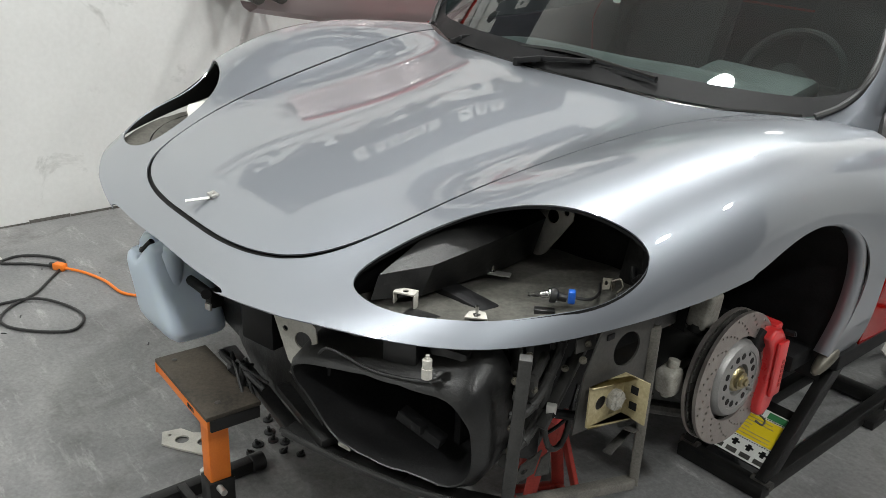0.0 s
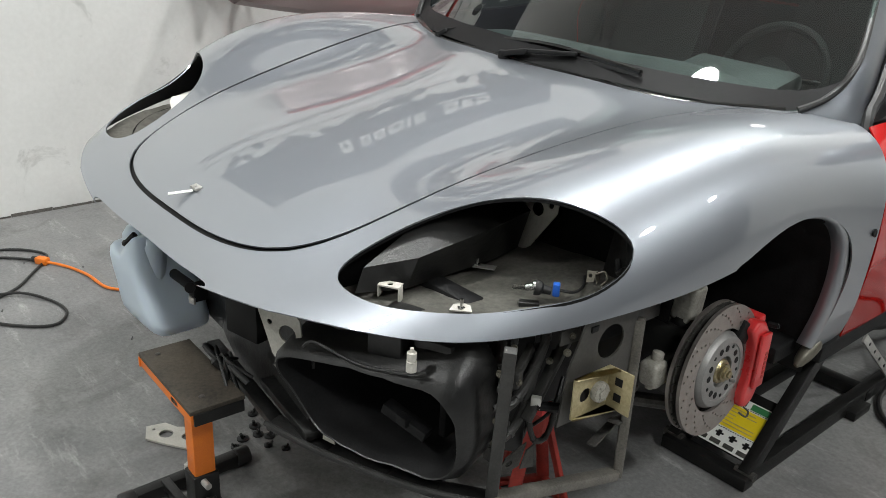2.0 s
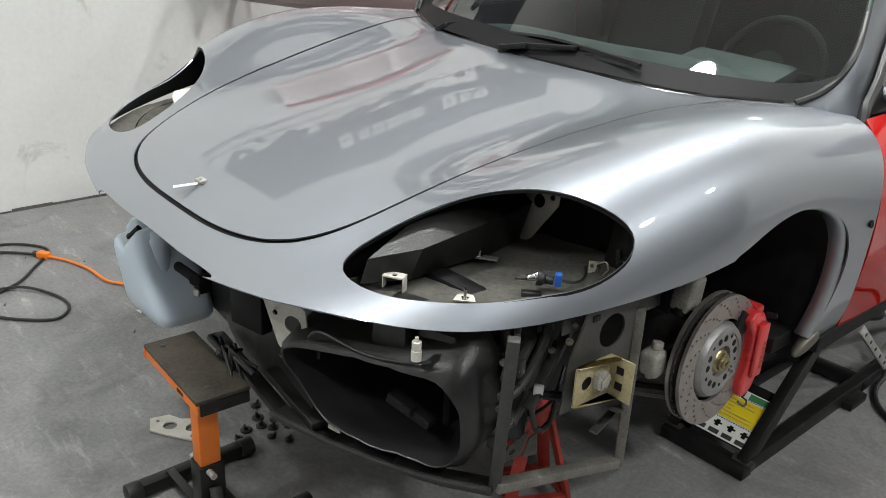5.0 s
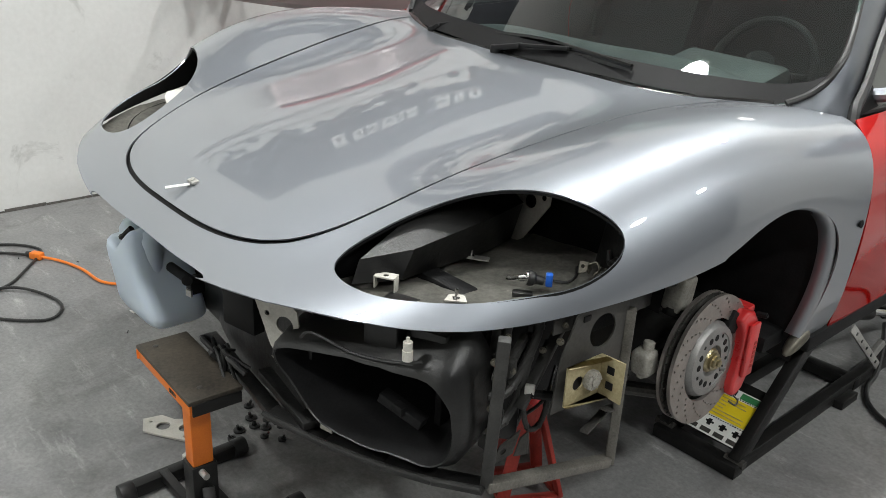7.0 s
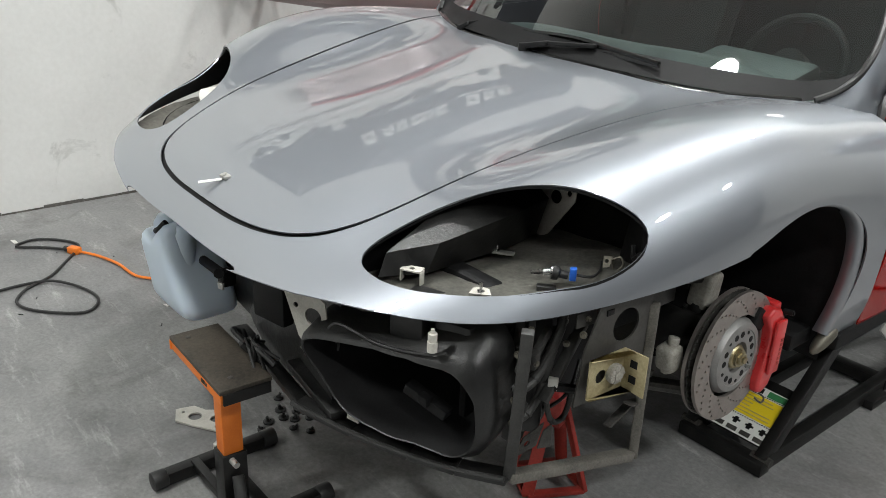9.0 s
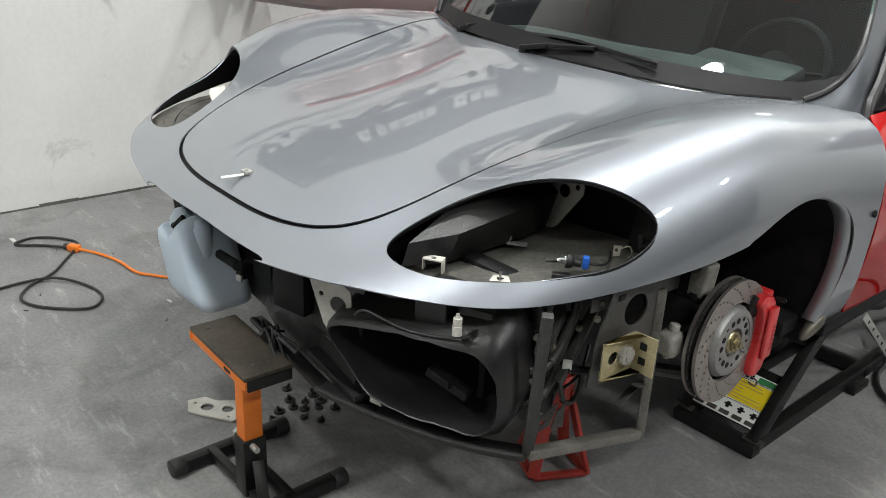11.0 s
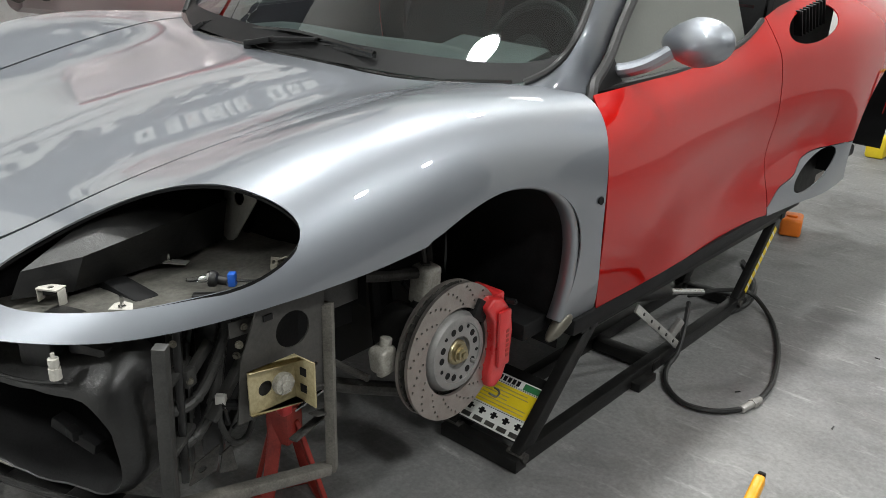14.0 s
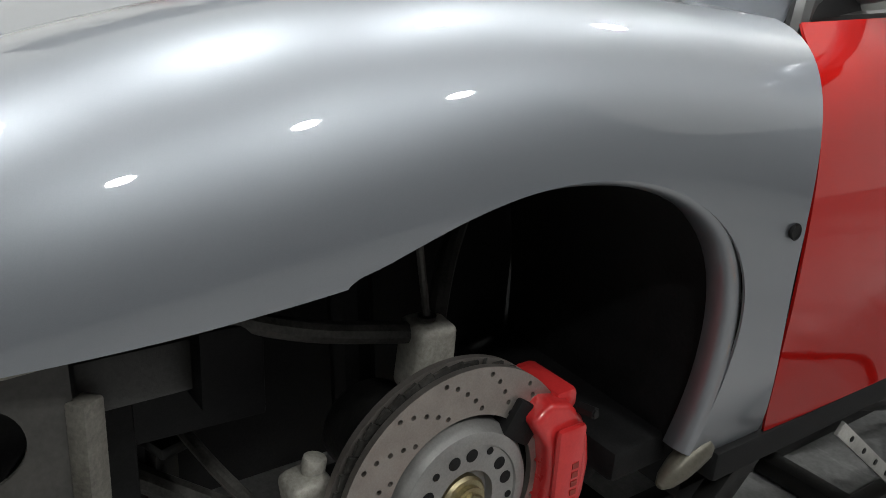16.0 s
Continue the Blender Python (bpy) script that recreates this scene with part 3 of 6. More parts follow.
door_y = curve([(0.42, 0.535)] + sorted_keys(DOOR_EDGE, lambda q: q[2], lambda q: q[1]) + [(1.10, 0.53)])
arch_r = curve([(-3.2, 1.0), (-0.72, 1.0), (-0.70, 0.369)] + sorted_keys([(q[1], q[2], 0.0) for q in ARCH[::-1]], lambda q: math.atan2(q[1] - 0.6, q[0] - 0.06), lambda q: math.hypot(q[0] - 0.06, q[1] - 0.6)) + [(2.60, 0.30), (3.2, 0.30)])
RIM = fair_line(LAMP_RIM[-4:-1] + LAMP_RIM + LAMP_RIM[1:4], 109)
RIM = RIM[18:-18]
LAMP_C = RIM.mean(0)
LAMP_U = np.array((0.66, 0.73, 0.17)) / np.linalg.norm((0.66, 0.73, 0.17))
LAMP_V = np.cross(np.cross(LAMP_U, (-0.60, 0.45, 0.66)), LAMP_U)
LAMP_V /= np.linalg.norm(LAMP_V)
rim_keys = sorted((math.atan2(d @ LAMP_V, d @ LAMP_U), math.hypot(d @ LAMP_V, d @ LAMP_U)) for d in RIM - LAMP_C)
lamp_r = curve([(a - 2 * math.pi, r) for a, r in rim_keys[-3:]] + rim_keys + [(a + 2 * math.pi, r) for a, r in rim_keys[:3]])


def as_distance(field):
    """A field on the skin's grid, scaled so that it grows by one a metre along the skin."""
    du, dv = np.gradient(SKIN, axis=0), np.gradient(SKIN, axis=1)
    fu, fv = np.gradient(field, axis=0), np.gradient(field, axis=1)
    a, b, c = (du * du).sum(2), (du * dv).sum(2), (dv * dv).sum(2)
    steep = (c * fu * fu - 2 * b * fu * fv + a * fv * fv) / (a * c - b * b + 1e-14)
    return field / np.sqrt(np.clip(steep, 0.09, 9.0))


COLUMN = np.abs(np.linspace(-87.5, 87.5, SKIN.shape[1]))[None, :] + 0 * Y
TOPF = 44 - COLUMN
SIDEF = 64 + 30 * np.clip((Y + 0.35) / 0.3, 0, 1) - COLUMN
HOODF = as_distance(seam_r(np.arctan2(X, -0.35 - Y)) - np.hypot(X, Y + 0.35))
GAP = 0.0034 + 0.0022 * np.clip((-0.74 - Y) / 0.1, 0, 1)
GLASSF = glass_y(X) - Y
MIRRORED = np.stack([X, Y, Z], 2) - LAMP_C
LAMP_A, LAMP_B = MIRRORED @ LAMP_U, MIRRORED @ LAMP_V
LAMPF = np.hypot(LAMP_A, LAMP_B) - lamp_r(np.arctan2(LAMP_B, LAMP_A))
LAMPF = np.where((Z > 0.6) & (X > 0.3), LAMPF, 1.0)
ARCHF = np.where(X > 0.75, np.hypot(Y - 0.06, Z - 0.6) - arch_r(np.arctan2(Z - 0.6, Y - 0.06)), 1.0)
LIPF = Z - lip_z(Y)
LIP_PLAN = fair_line(LIP, 60)
LIPX = np.where(Y < -0.22, np.interp(Y, LIP_PLAN[:, 1], LIP_PLAN[:, 0]) + 0.006 - X, 1.0)
LIPX = np.where(Y < -1.0215, -1.0, LIPX)
DOORF = door_y(Z) - Y
shell("bonnet", SKIN, [HOODF - GAP, GLASSF, TOPF], [SILVER, UNDER], car, "silver metallic bonnet")
# Black strip added under the gap, to keep the joint dark.
shell("bonnet_gap_backing", SKIN - np.array((0, 0, 0.011)), [0.02 - HOODF, HOODF + 0.02, GLASSF, TOPF], [BLACK, BLACK], car, "black backing strip that darkens the bonnet gap", 0.003)
shell("front_wing", SKIN, [-GAP - HOODF, GLASSF, LAMPF, ARCHF, LIPF, LIPX, DOORF, SIDEF], [SILVER, UNDER], car, "silver metallic nose and wings with empty lamp openings")


def carpart(name, bm, mat, label="", parent=None, smooth=0.6):
    """A part given in the car's own axes."""
    bmesh.ops.transform(bm, matrix=CAR, verts=bm.verts[:])
    return part(name, bm, mat, parent or car, label, smooth=smooth)


def skin_at(x, y):
    """Height of the front skin over (x, y)."""
    near = np.where((Z > 0.74) & (SKIN[..., 0] >= -1e-6), (X - abs(x)) ** 2 + (Y - y) ** 2, 9.0)
    w = np.sort(near.ravel())[:4]
    idx = np.argsort(near.ravel())[:4]
    k = 1 / (w + 1e-6)
    return float((Z.ravel()[idx] * k).sum() / k.sum())


# cavities behind the lamp openings
def lamp_cavity(side):
    def out_x(y):
        return float(np.interp(y, LIP_PLAN[:, 1], LIP_PLAN[:, 0])) - 0.022

    def floor_z(x, y):
        return 0.779 + 0.11 * (x - 0.60) + 0.10 * max(0.0, y + 0.48)
    bm = bmnew()
    rows = []
    for i in range(26):
        y = -0.90 + 0.60 * i / 25
        x1 = out_x(y)
        rows.append([bm.verts.new((side * x, y, floor_z(x, y) + 0.004 * noise.noise(Vector((x, y, 0)) * 14) + 0.002 * noise.noise(Vector((x, y, 3)) * 45))) for x in (0.40 + (x1 - 0.40) * j / 25 for j in range(26))])
    for a, b in zip(rows[:-1], rows[1:]):
        for j in range(25):
            bm.faces.new((a[j], a[j + 1], b[j + 1], b[j]))
    bmesh.ops.solidify(bm, geom=bm.faces[:], thickness=0.003)
    carpart("cavity_floor", bm, TRAY, "dusty grey floor of the lamp opening")
    for name, p, q in (("inner_wall", (0.445, -0.86), (0.43, -0.30)), ("rear_wall", (0.43, -0.305), (0.90, -0.30))):
        bm = bmnew()
        lo, hi = [], []
        for k in range(15):
            x, y = p[0] + (q[0] - p[0]) * k / 14, p[1] + (q[1] - p[1]) * k / 14
            lo.append(bm.verts.new((side * x, y, 0.74)))
            hi.append(bm.verts.new((side * x, y, max(0.75, skin_at(x, y) - 0.012))))
        for k in range(14):
            bm.faces.new((lo[k], lo[k + 1], hi[k + 1], hi[k]))
        bmesh.ops.solidify(bm, geom=bm.faces[:], thickness=0.004)
        carpart(name, bm, BLACK)
    bm = bmnew()
    n = len(RIM)
    outer = [bm.verts.new((side * p[0], p[1], p[2] - 0.003)) for p in RIM]
    inner = [bm.verts.new((side * (LAMP_C[0] + (p[0] - LAMP_C[0]) * 1.004), LAMP_C[1] + (p[1] - LAMP_C[1]) * 1.004, p[2] - 0.009)) for p in RIM]
    for j in range(n):
        bm.faces.new((outer[j], outer[(j + 1) % n], inner[(j + 1) % n], inner[j]))
    carpart("opening_edge", bm, BLACK)


lamp_cavity(1)
lamp_cavity(-1)

# black moulded ribs and panels inside the left lamp opening
def folded(name, mat, points, faces, thick=0.005):
    """A sheet of flat facets."""
    bm = bmnew()
    vs = [bm.verts.new(p) for p in points]
    for f in faces:
        bm.faces.new([vs[k] for k in f])
    bmesh.ops.recalc_face_normals(bm, faces=bm.faces[:])
    bmesh.ops.solidify(bm, geom=bm.faces[:], thickness=thick)
    return part(name, bm, mat, car)


folded("moulded_rib", DUSTY, [(0.521, -0.680, 0.835), (0.545, -0.500, 0.868), (0.520, -0.370, 0.872), (0.507, -0.700, 0.768), (0.504, -0.454, 0.772), (0.490, -0.37, 0.775), (0.462, -0.770, 0.815), (0.455, -0.560, 0.915), (0.430, -0.390, 0.940), (0.478, -0.800, 0.775)], [(0, 1, 4, 3), (1, 2, 5, 4), (0, 6, 7, 1), (1, 7, 8, 2), (0, 3, 9, 6)])
folded("inner_panel", DUSTY, [(0.70, -0.335, 0.765), (0.72, -0.330, 0.90), (0.755, -0.345, 0.93), (0.775, -0.350, 0.775), (0.79, -0.315, 0.93), (0.80, -0.315, 0.78)], [(0, 1, 2, 3), (3, 2, 4, 5)])
bm = bmnew()
tube(bm, [(0.78, -0.43, 0.80), (0.80, -0.40, 0.825), (0.785, -0.375, 0.83), (0.76, -0.36, 0.81), (0.745, -0.345, 0.83)], 0.006, 8)
part("lamp_loom", bm, RUBBER, car)

# brackets in and under the lamp opening
def bracket(name, outline, thick, m, holes, mat, label="", parent=None):
    bm = bmnew()
    plate(bm, outline, thick, m, holes, 16)
    return part(name, bm, mat, parent or car, label)


bracket("lamp_bracket", [(-0.06, -0.055), (-0.045, 0.02), (-0.04, 0.045), (0.055, 0.06), (0.062, 0.035), (0.058, 0.015), (-0.02, -0.06), (-0.045, -0.07)], 0.003, frame_at((0.508, -0.333, 0.839), (0.97, 0.10, 0.22), (0, 0.12, 1)), [(0.005, 0.025, 0.016), (0.042, 0.033, 0.007)], WHITEMETAL, "cream painted metal bracket with a keyhole")
bm = bmnew()
CLIP = Matrix.Translation((0.512, -0.742, 0.789)) @ Matrix.Rotation(0.55, 4, "Z")
plate(bm, [(-0.022, -0.012), (0.018, -0.013), (0.022, -0.009), (0.022, 0.013), (-0.018, 0.013), (-0.022, 0.009)], 0.003, CLIP, [(0.0, 0.0, 0.006)])
box(bm, CLIP @ Vector((0.0215, -0.001, -0.015)), (0.003, 0.022, 0.030), CLIP.to_3x3().to_4x4(), 0.001)
box(bm, CLIP @ Vector((-0.0215, 0.0, -0.012)), (0.003, 0.020, 0.024), CLIP.to_3x3().to_4x4(), 0.001)
part("clip_bracket", bm, WHITEMETAL, car, "small bent white metal clip")
for sx, sy, sz in ((0.505, -0.506, 0.770), (0.652, -0.682, 0.777)):
    bm = bmnew()
    cyl(bm, (sx, sy, sz), (sx, sy, sz + 0.022), 0.0035, 10)
    cyl(bm, (sx, sy, sz), (sx, sy, sz + 0.005), 0.008, 6)
    part("stud", bm, CHROME, car)
bm = bmnew()
box(bm, (0.520, -0.498, 0.771), (0.048, 0.022, 0.003), Matrix.Rotation(0.6, 4, "Z"), 0.001)
part("stud_plate", bm, BARE, car)
bm = bmnew()
plate(bm, [(-0.022, -0.008), (0.022, -0.009), (0.016, 0.008), (0.0, 0.013), (-0.016, 0.009)], 0.003, frame_at((0.652, -0.682, 0.778), (0.75, 0.6, 0.05), (-0.6, 0.75, 0.3)), [(0.0, 0.002, 0.005)])
part("lower_clip", bm, WHITEMETAL, car)
bm = bmnew()
plate(bm, [(-0.010, -0.013), (0.006, -0.012), (0.013, 0.008), (-0.006, 0.011)], 0.002, frame_at((0.743, -0.424, 0.814), (0.9, 0.3, 0.3), (-0.2, 0.3, 0.9)), [(0.0, 0.0, 0.004)])
plate(bm, [(-0.003, -0.012), (0.012, -0.010), (0.010, 0.010), (-0.003, 0.008)], 0.002, frame_at((0.752, -0.420, 0.812), (-0.3, 0.9, 0.2), (-0.2, 0.1, 0.9)))
tube(bm, [(0.752, -0.42, 0.82), (0.764, -0.41, 0.826), (0.772, -0.41, 0.812), (0.765, -0.415, 0.80)], 0.002, 6)
part("rear_clip", bm, TAN, car, "small bent tan metal clip")

bulb = new("bulb")
bulb.parent = car
tagged(bulb, "loose lamp bulb with a blue plug hanging on its wire")
bm = bmnew()
lathe(bm, [(0.001, 0.0), (0.004, 0.002), (0.005, 0.02), (0.006, 0.026)], along((0.669, -0.567, 0.799), (0.697, -0.535, 0.802)), 12)
part("bulb_glass", bm, CLEAR, bulb)
bm = bmnew()
lathe(bm, [(0.006, 0.0), (0.0075, 0.004), (0.0075, 0.014), (0.013, 0.016), (0.013, 0.020), (0.009, 0.022)], along((0.685, -0.549, 0.800), (0.705, -0.527, 0.802)), 16)
part("bulb_cap", bm, CHROME, bulb)
bm = bmnew()
lathe(bm, [(0.015, 0.0), (0.016, 0.004), (0.014, 0.012), (0.009, 0.016), (0.008, 0.032)], along((0.698, -0.535, 0.802), (0.723, -0.512, 0.796)), 16)
part("bulb_boot", bm, RUBBER, bulb)
bm = bmnew()
box(bm, (0.730, -0.509, 0.802), (0.014, 0.018, 0.026), Matrix.Rotation(0.7, 4, "Z"), 0.003)
part("bulb_plug", bm, BLUE, bulb, "blue plastic plug")
bm = bmnew()
tube(bm, [(0.732, -0.502, 0.799), (0.745, -0.472, 0.792), (0.725, -0.422, 0.784), (0.695, -0.382, 0.784)], 0.003, 6)
part("bulb_wire", bm, RUBBER, bulb)

# hole for the side repeater lamp in the left wing, drawn as a black disc
bm = bmnew()
hole = Vector((1.0, 0.366, 0.830))
spot = np.unravel_index(np.argmin(np.where(SKIN[..., 0] > 0.8, (Y - hole.y) ** 2 + (Z - hole.z) ** 2, 9.0)), Y.shape)
hole.x = float(SKIN[spot][0]) + 0.001
lathe(bm, [(0.0105, 0.0005), (0.0095, 0.002), (0.0085, 0.0005), (0.008, -0.01), (0.0, -0.01)], Matrix.Translation(hole) @ Matrix.Rotation(radians(82), 4, "Y"), 20, False)
cyl(bm, hole - Vector((0.004, 0, 0)), hole + Vector((0.0012, 0, 0.0)), 0.0088, 20)
bmesh.ops.transform(bm, matrix=CAR, verts=bm.verts[:])
part("repeater_hole", bm, BLACK, car)

# badge lying on the bonnet
bm = bmnew()
bz = skin_at(0.0, -0.878)
box(bm, (0.0, -0.872, bz + 0.006), (0.028, 0.018, 0.008), Matrix.Rotation(0.12, 4, "X"), 0.002)
cyl(bm, (0.0, -0.874, bz + 0.009), (0.0, -0.876, bz + 0.012), 0.006, 12)
carpart("bonnet_catch", bm, BARE, "small bare metal fitting on the bonnet")
bm = bmnew()
box(bm, (-0.012, -0.905, bz - 0.003), (0.012, 0.055, 0.0014), Matrix.Rotation(0.16, 4, "X") @ Matrix.Rotation(-0.5, 4, "Z"))
carpart("tape_strip", bm, LABELW, "strip of pale tape on the bonnet")

# ---- sides behind the front wings ----
SIDE_Y = np.array([0.36, 0.7, 1.0, 1.3, 1.55, 1.85, 2.15, 2.5, 2.85, 3.2])
SIDE_X = [
    [0.885, 0.895, 0.900, 0.885, 0.866, 0.851, 0.845, 0.833, 0.791, 0.709],
    [0.965, 0.955, 0.941, 0.935, 0.946, 0.966, 0.985, 0.983, 0.951, 0.859],
    [1.005, 0.985, 0.966, 0.955, 0.961, 0.996, 1.030, 1.033, 0.991, 0.889],
    [1.012, 0.993, 0.961, 0.943, 0.951, 0.986, 1.030, 1.033, 0.991, 0.889],
    [0.987, 0.978, 0.957, 0.940, 0.951, 0.981, 1.025, 1.023, 0.981, 0.879],
    [0.946, 0.952, 0.955, 0.950, 0.958, 0.984, 1.020, 1.013, 0.961, 0.869],
]
SIDE_Z = [
    [1.045, 1.052, 1.06, 1.09, 1.16, 1.22, 1.24, 1.23, 1.20, 1.15],
    [0.985, 0.99, 0.995, 1.005, 1.04, 1.08, 1.10, 1.10, 1.08, 1.04],
    [0.890, 0.89, 0.885, 0.885, 0.90, 0.93, 0.95, 0.95, 0.94, 0.90],
    [0.75] * 10,
    [0.60] * 10,
    [0.475, 0.462, 0.455, 0.45, 0.45, 0.455, 0.46, 0.50, 0.55, 0.60],
]


def side_grid(side, nu=120, nv=60):
    net = np.zeros((10, 6, 3))
    net[..., 0] = np.array(SIDE_X).T
    net[..., 1] = SIDE_Y[:, None]
    net[..., 2] = np.array(SIDE_Z).T
    g = catmull(net, np.linspace(0, 9, nu))
    g = np.swapaxes(catmull(np.swapaxes(g, 0, 1), np.linspace(0, 5, nv)), 0, 1)
    # scoop that deepens towards the air intake behind the door
    t = np.clip((g[..., 1] - 0.9) / 0.95, 0, 1) ** 1.5 * np.clip((2.25 - g[..., 1]) / 0.2, 0, 1)
    g[..., 0] -= 0.035 * t * np.exp(-((g[..., 2] - 0.64 - 0.05 * t) / 0.11) ** 2)
    if side < 0:
        g[..., 0] *= -1
        g = g[:, ::-1]
    return g


quarter_low = curve([(1.40, 0.45), (1.60, 0.465), (1.66, 0.50), (1.72, 0.545), (1.84, 0.575), (1.90, 0.63), (2.0, 0.648), (2.15, 0.648), (2.4, 0.635)])


for side in (1, -1):
    G = side_grid(side)
    gx, gy, gz = np.abs(G[..., 0]), G[..., 1], G[..., 2]
    low = quarter_low(gy)
    rear_edge = 1.60 - 0.06 * np.clip((gz - 0.7) / 0.3, -1, 1)
    shell("door", G, [gy - door_y(gz) - 0.005, rear_edge - gy, gz - 0.462], [RED, UNDER], car, "glossy red door skin with scuffs")
    arch2 = np.hypot((gy - 2.62) / 0.34, (gz - 0.60) / 0.33) - 1
    turn = gz - 0.57 - 0.30 * (gy - 2.0)
    intake = np.hypot((gy - 2.0) / 0.155, turn / 0.058) - 1
    scoop = np.hypot((gy - 1.84) / 0.20, (gz - 1.125 - 0.13 * (gy - 1.84)) / 0.052) - 1
    shell("rear_quarter", G, [gy - rear_edge - 0.005, arch2, intake, scoop, gz - low, 3.05 - gy], [RED, UNDER], car, "glossy red rear quarter panel with air intakes")
    shell("side_sill", G, [gy - rear_edge - 0.005, arch2, intake, low - 0.004 - gz, 2.32 - gy, gz - 0.455], [SILVER, UNDER], car, "silver sill panel round the lower air intake")
    for zc, yc, xc, sy, sz in ((0.57, 2.02, 0.900, 0.30, 0.16), (1.05, 1.93, 0.850, 0.32, 0.17)):
        bm = bmnew()
        box(bm, (side * xc, yc, zc), (0.02, sy * 2, sz * 2), None, 0.004)
        carpart("intake_backing", bm, UNDER)
    for k in range(8):
        bm = bmnew()
        box(bm, (side * 0.895, 1.78 + 0.03 * k, 1.125 + 0.004 * k), (0.03, 0.005, 0.10), Matrix.Rotation(0.5, 4, "X"))
        carpart("intake_slat", bm, BLACK)
    bm = bmnew()
    lathe(bm, [(0.026, 0.0), (0.026, 0.004), (0.022, 0.007), (0.0, 0.008)], Matrix.Translation((side * 0.952, 1.80, 1.035)) @ Matrix.Rotation(radians(side * 80), 4, "Y"), 24, False)
    carpart("round_cap", bm, RED)
    bm = bmnew()
    bar(bm, (side * 0.92, 0.40, 0.450), (side * 0.93, 2.0, 0.44), 0.07, 0.05, 0, 0.008)
    carpart("rocker", bm, BLACK, "black underside of the sill")
    bm = bmnew()
    bar(bm, (side * 0.936, 0.46, 0.462), (side * 0.935, 1.62, 0.450), 0.024, 0.020, 0, 0.006)
    carpart("sill_strip", bm, SILVER, "silver strip along the sill under the door")
    # inner arch liner, front
    bm = bmnew()
    rings = []
    for px, py, pz in fair_line(ARCH, 26):
        dy, dz = py - 0.06, pz - 0.60
        grow = 1 + 0.006 / math.hypot(dy, dz)
        rings.append([bm.verts.new((side * x, 0.06 + dy * grow, 0.60 + dz * grow - (0.0 if x > 0.6 else 0.02))) for x in (px - 0.006, 0.80, 0.66, 0.55)])
    rings.append([bm.verts.new((side * x, 0.36, 0.40)) for x in (0.93, 0.80, 0.66, 0.55)])
    for a, b in zip(rings[3:-1], rings[4:]):
        for k in range(3):
            bm.faces.new((a[k], a[k + 1], b[k + 1], b[k]))
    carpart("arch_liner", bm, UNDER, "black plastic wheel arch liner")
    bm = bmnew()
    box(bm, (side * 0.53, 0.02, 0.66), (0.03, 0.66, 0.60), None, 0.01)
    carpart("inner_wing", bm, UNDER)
    # lower tail of the front wing, rolled inwards
    bm = bmnew()
    rows = []
    for k, (x, y, z) in enumerate(fair_line(ARCH, 40)):
        d = Vector((0, 0.06 - y, 0.60 - z)).normalized() * (0.4 + 0.6 * min(1.0, k / 24))
        rows.append([bm.verts.new((side * (x - dx), y + d.y * r, z + d.z * r)) for dx, r in ((0.005, -0.010 * min(1.0, max(0.0, (k - 16) / 6))), (0.0005, -0.001), (0.002, 0.004), (0.007, 0.009), (0.015, 0.012), (0.028, 0.013), (0.040, 0.010))])
    for a, b in zip(rows[4:-1], rows[5:]):
        for k in range(6):
            bm.faces.new((a[k], a[k + 1], b[k + 1], b[k]))
    bmesh.ops.delete(bm, geom=[v for v in bm.verts if not v.link_faces], context="VERTS")
    carpart("rolled_arch_edge", bm, SILVER)
    bm = bmnew()
    lathe(bm, [(0.016, -0.012), (0.021, 0.0), (0.021, 0.022), (0.019, 0.046), (0.014, 0.068), (0.007, 0.080), (0.0, 0.083)], along(Vector((side * 0.938, 0.376, 0.488)), Vector((side * 0.930, 0.290, 0.428))), 18, False)
    carpart("wing_foot", bm, TAN, "tan metal shoe at the foot of the wing")
    bm = bmnew()
    for j in range(9):
        a0, a1 = (math.pi * (1.10 - 1.22 * t / 9) for t in (j, j + 1))
        q = [(math.cos(a) * 0.352, math.sin(a) * 0.342) for a in (a0, a1)]
        vs = [bm.verts.new((side * x, 2.62 + y, 0.60 + z)) for (y, z), x in ((q[0], 0.985), (q[1], 0.985), (q[1], 0.55), (q[0], 0.55))]
        bm.faces.new(vs)
    bmesh.ops.remove_doubles(bm, verts=bm.verts[:], dist=1e-4)
    carpart("rear_arch_liner", bm, BLACK)
    bm = bmnew()
    lathe(bm, [(0.02, 0.07), (0.07, 0.07), (0.075, 0.03), (0.16, 0.028), (0.16, 0.0), (0.02, -0.02)], along((side * 0.80, 2.62, 0.50), (side * 0.90, 2.62, 0.50)), 32)
    carpart("rear_brake_disc", bm, IRON)

# floor pan, bulkheads and cross pieces: dark backing added to close the car underneath
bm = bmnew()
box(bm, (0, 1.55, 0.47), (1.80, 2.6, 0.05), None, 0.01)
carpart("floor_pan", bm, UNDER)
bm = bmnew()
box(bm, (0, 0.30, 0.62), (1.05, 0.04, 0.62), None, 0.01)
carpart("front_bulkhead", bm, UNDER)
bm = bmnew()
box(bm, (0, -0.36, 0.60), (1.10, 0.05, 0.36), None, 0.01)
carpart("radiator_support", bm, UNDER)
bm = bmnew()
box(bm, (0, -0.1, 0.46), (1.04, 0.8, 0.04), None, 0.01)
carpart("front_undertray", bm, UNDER)

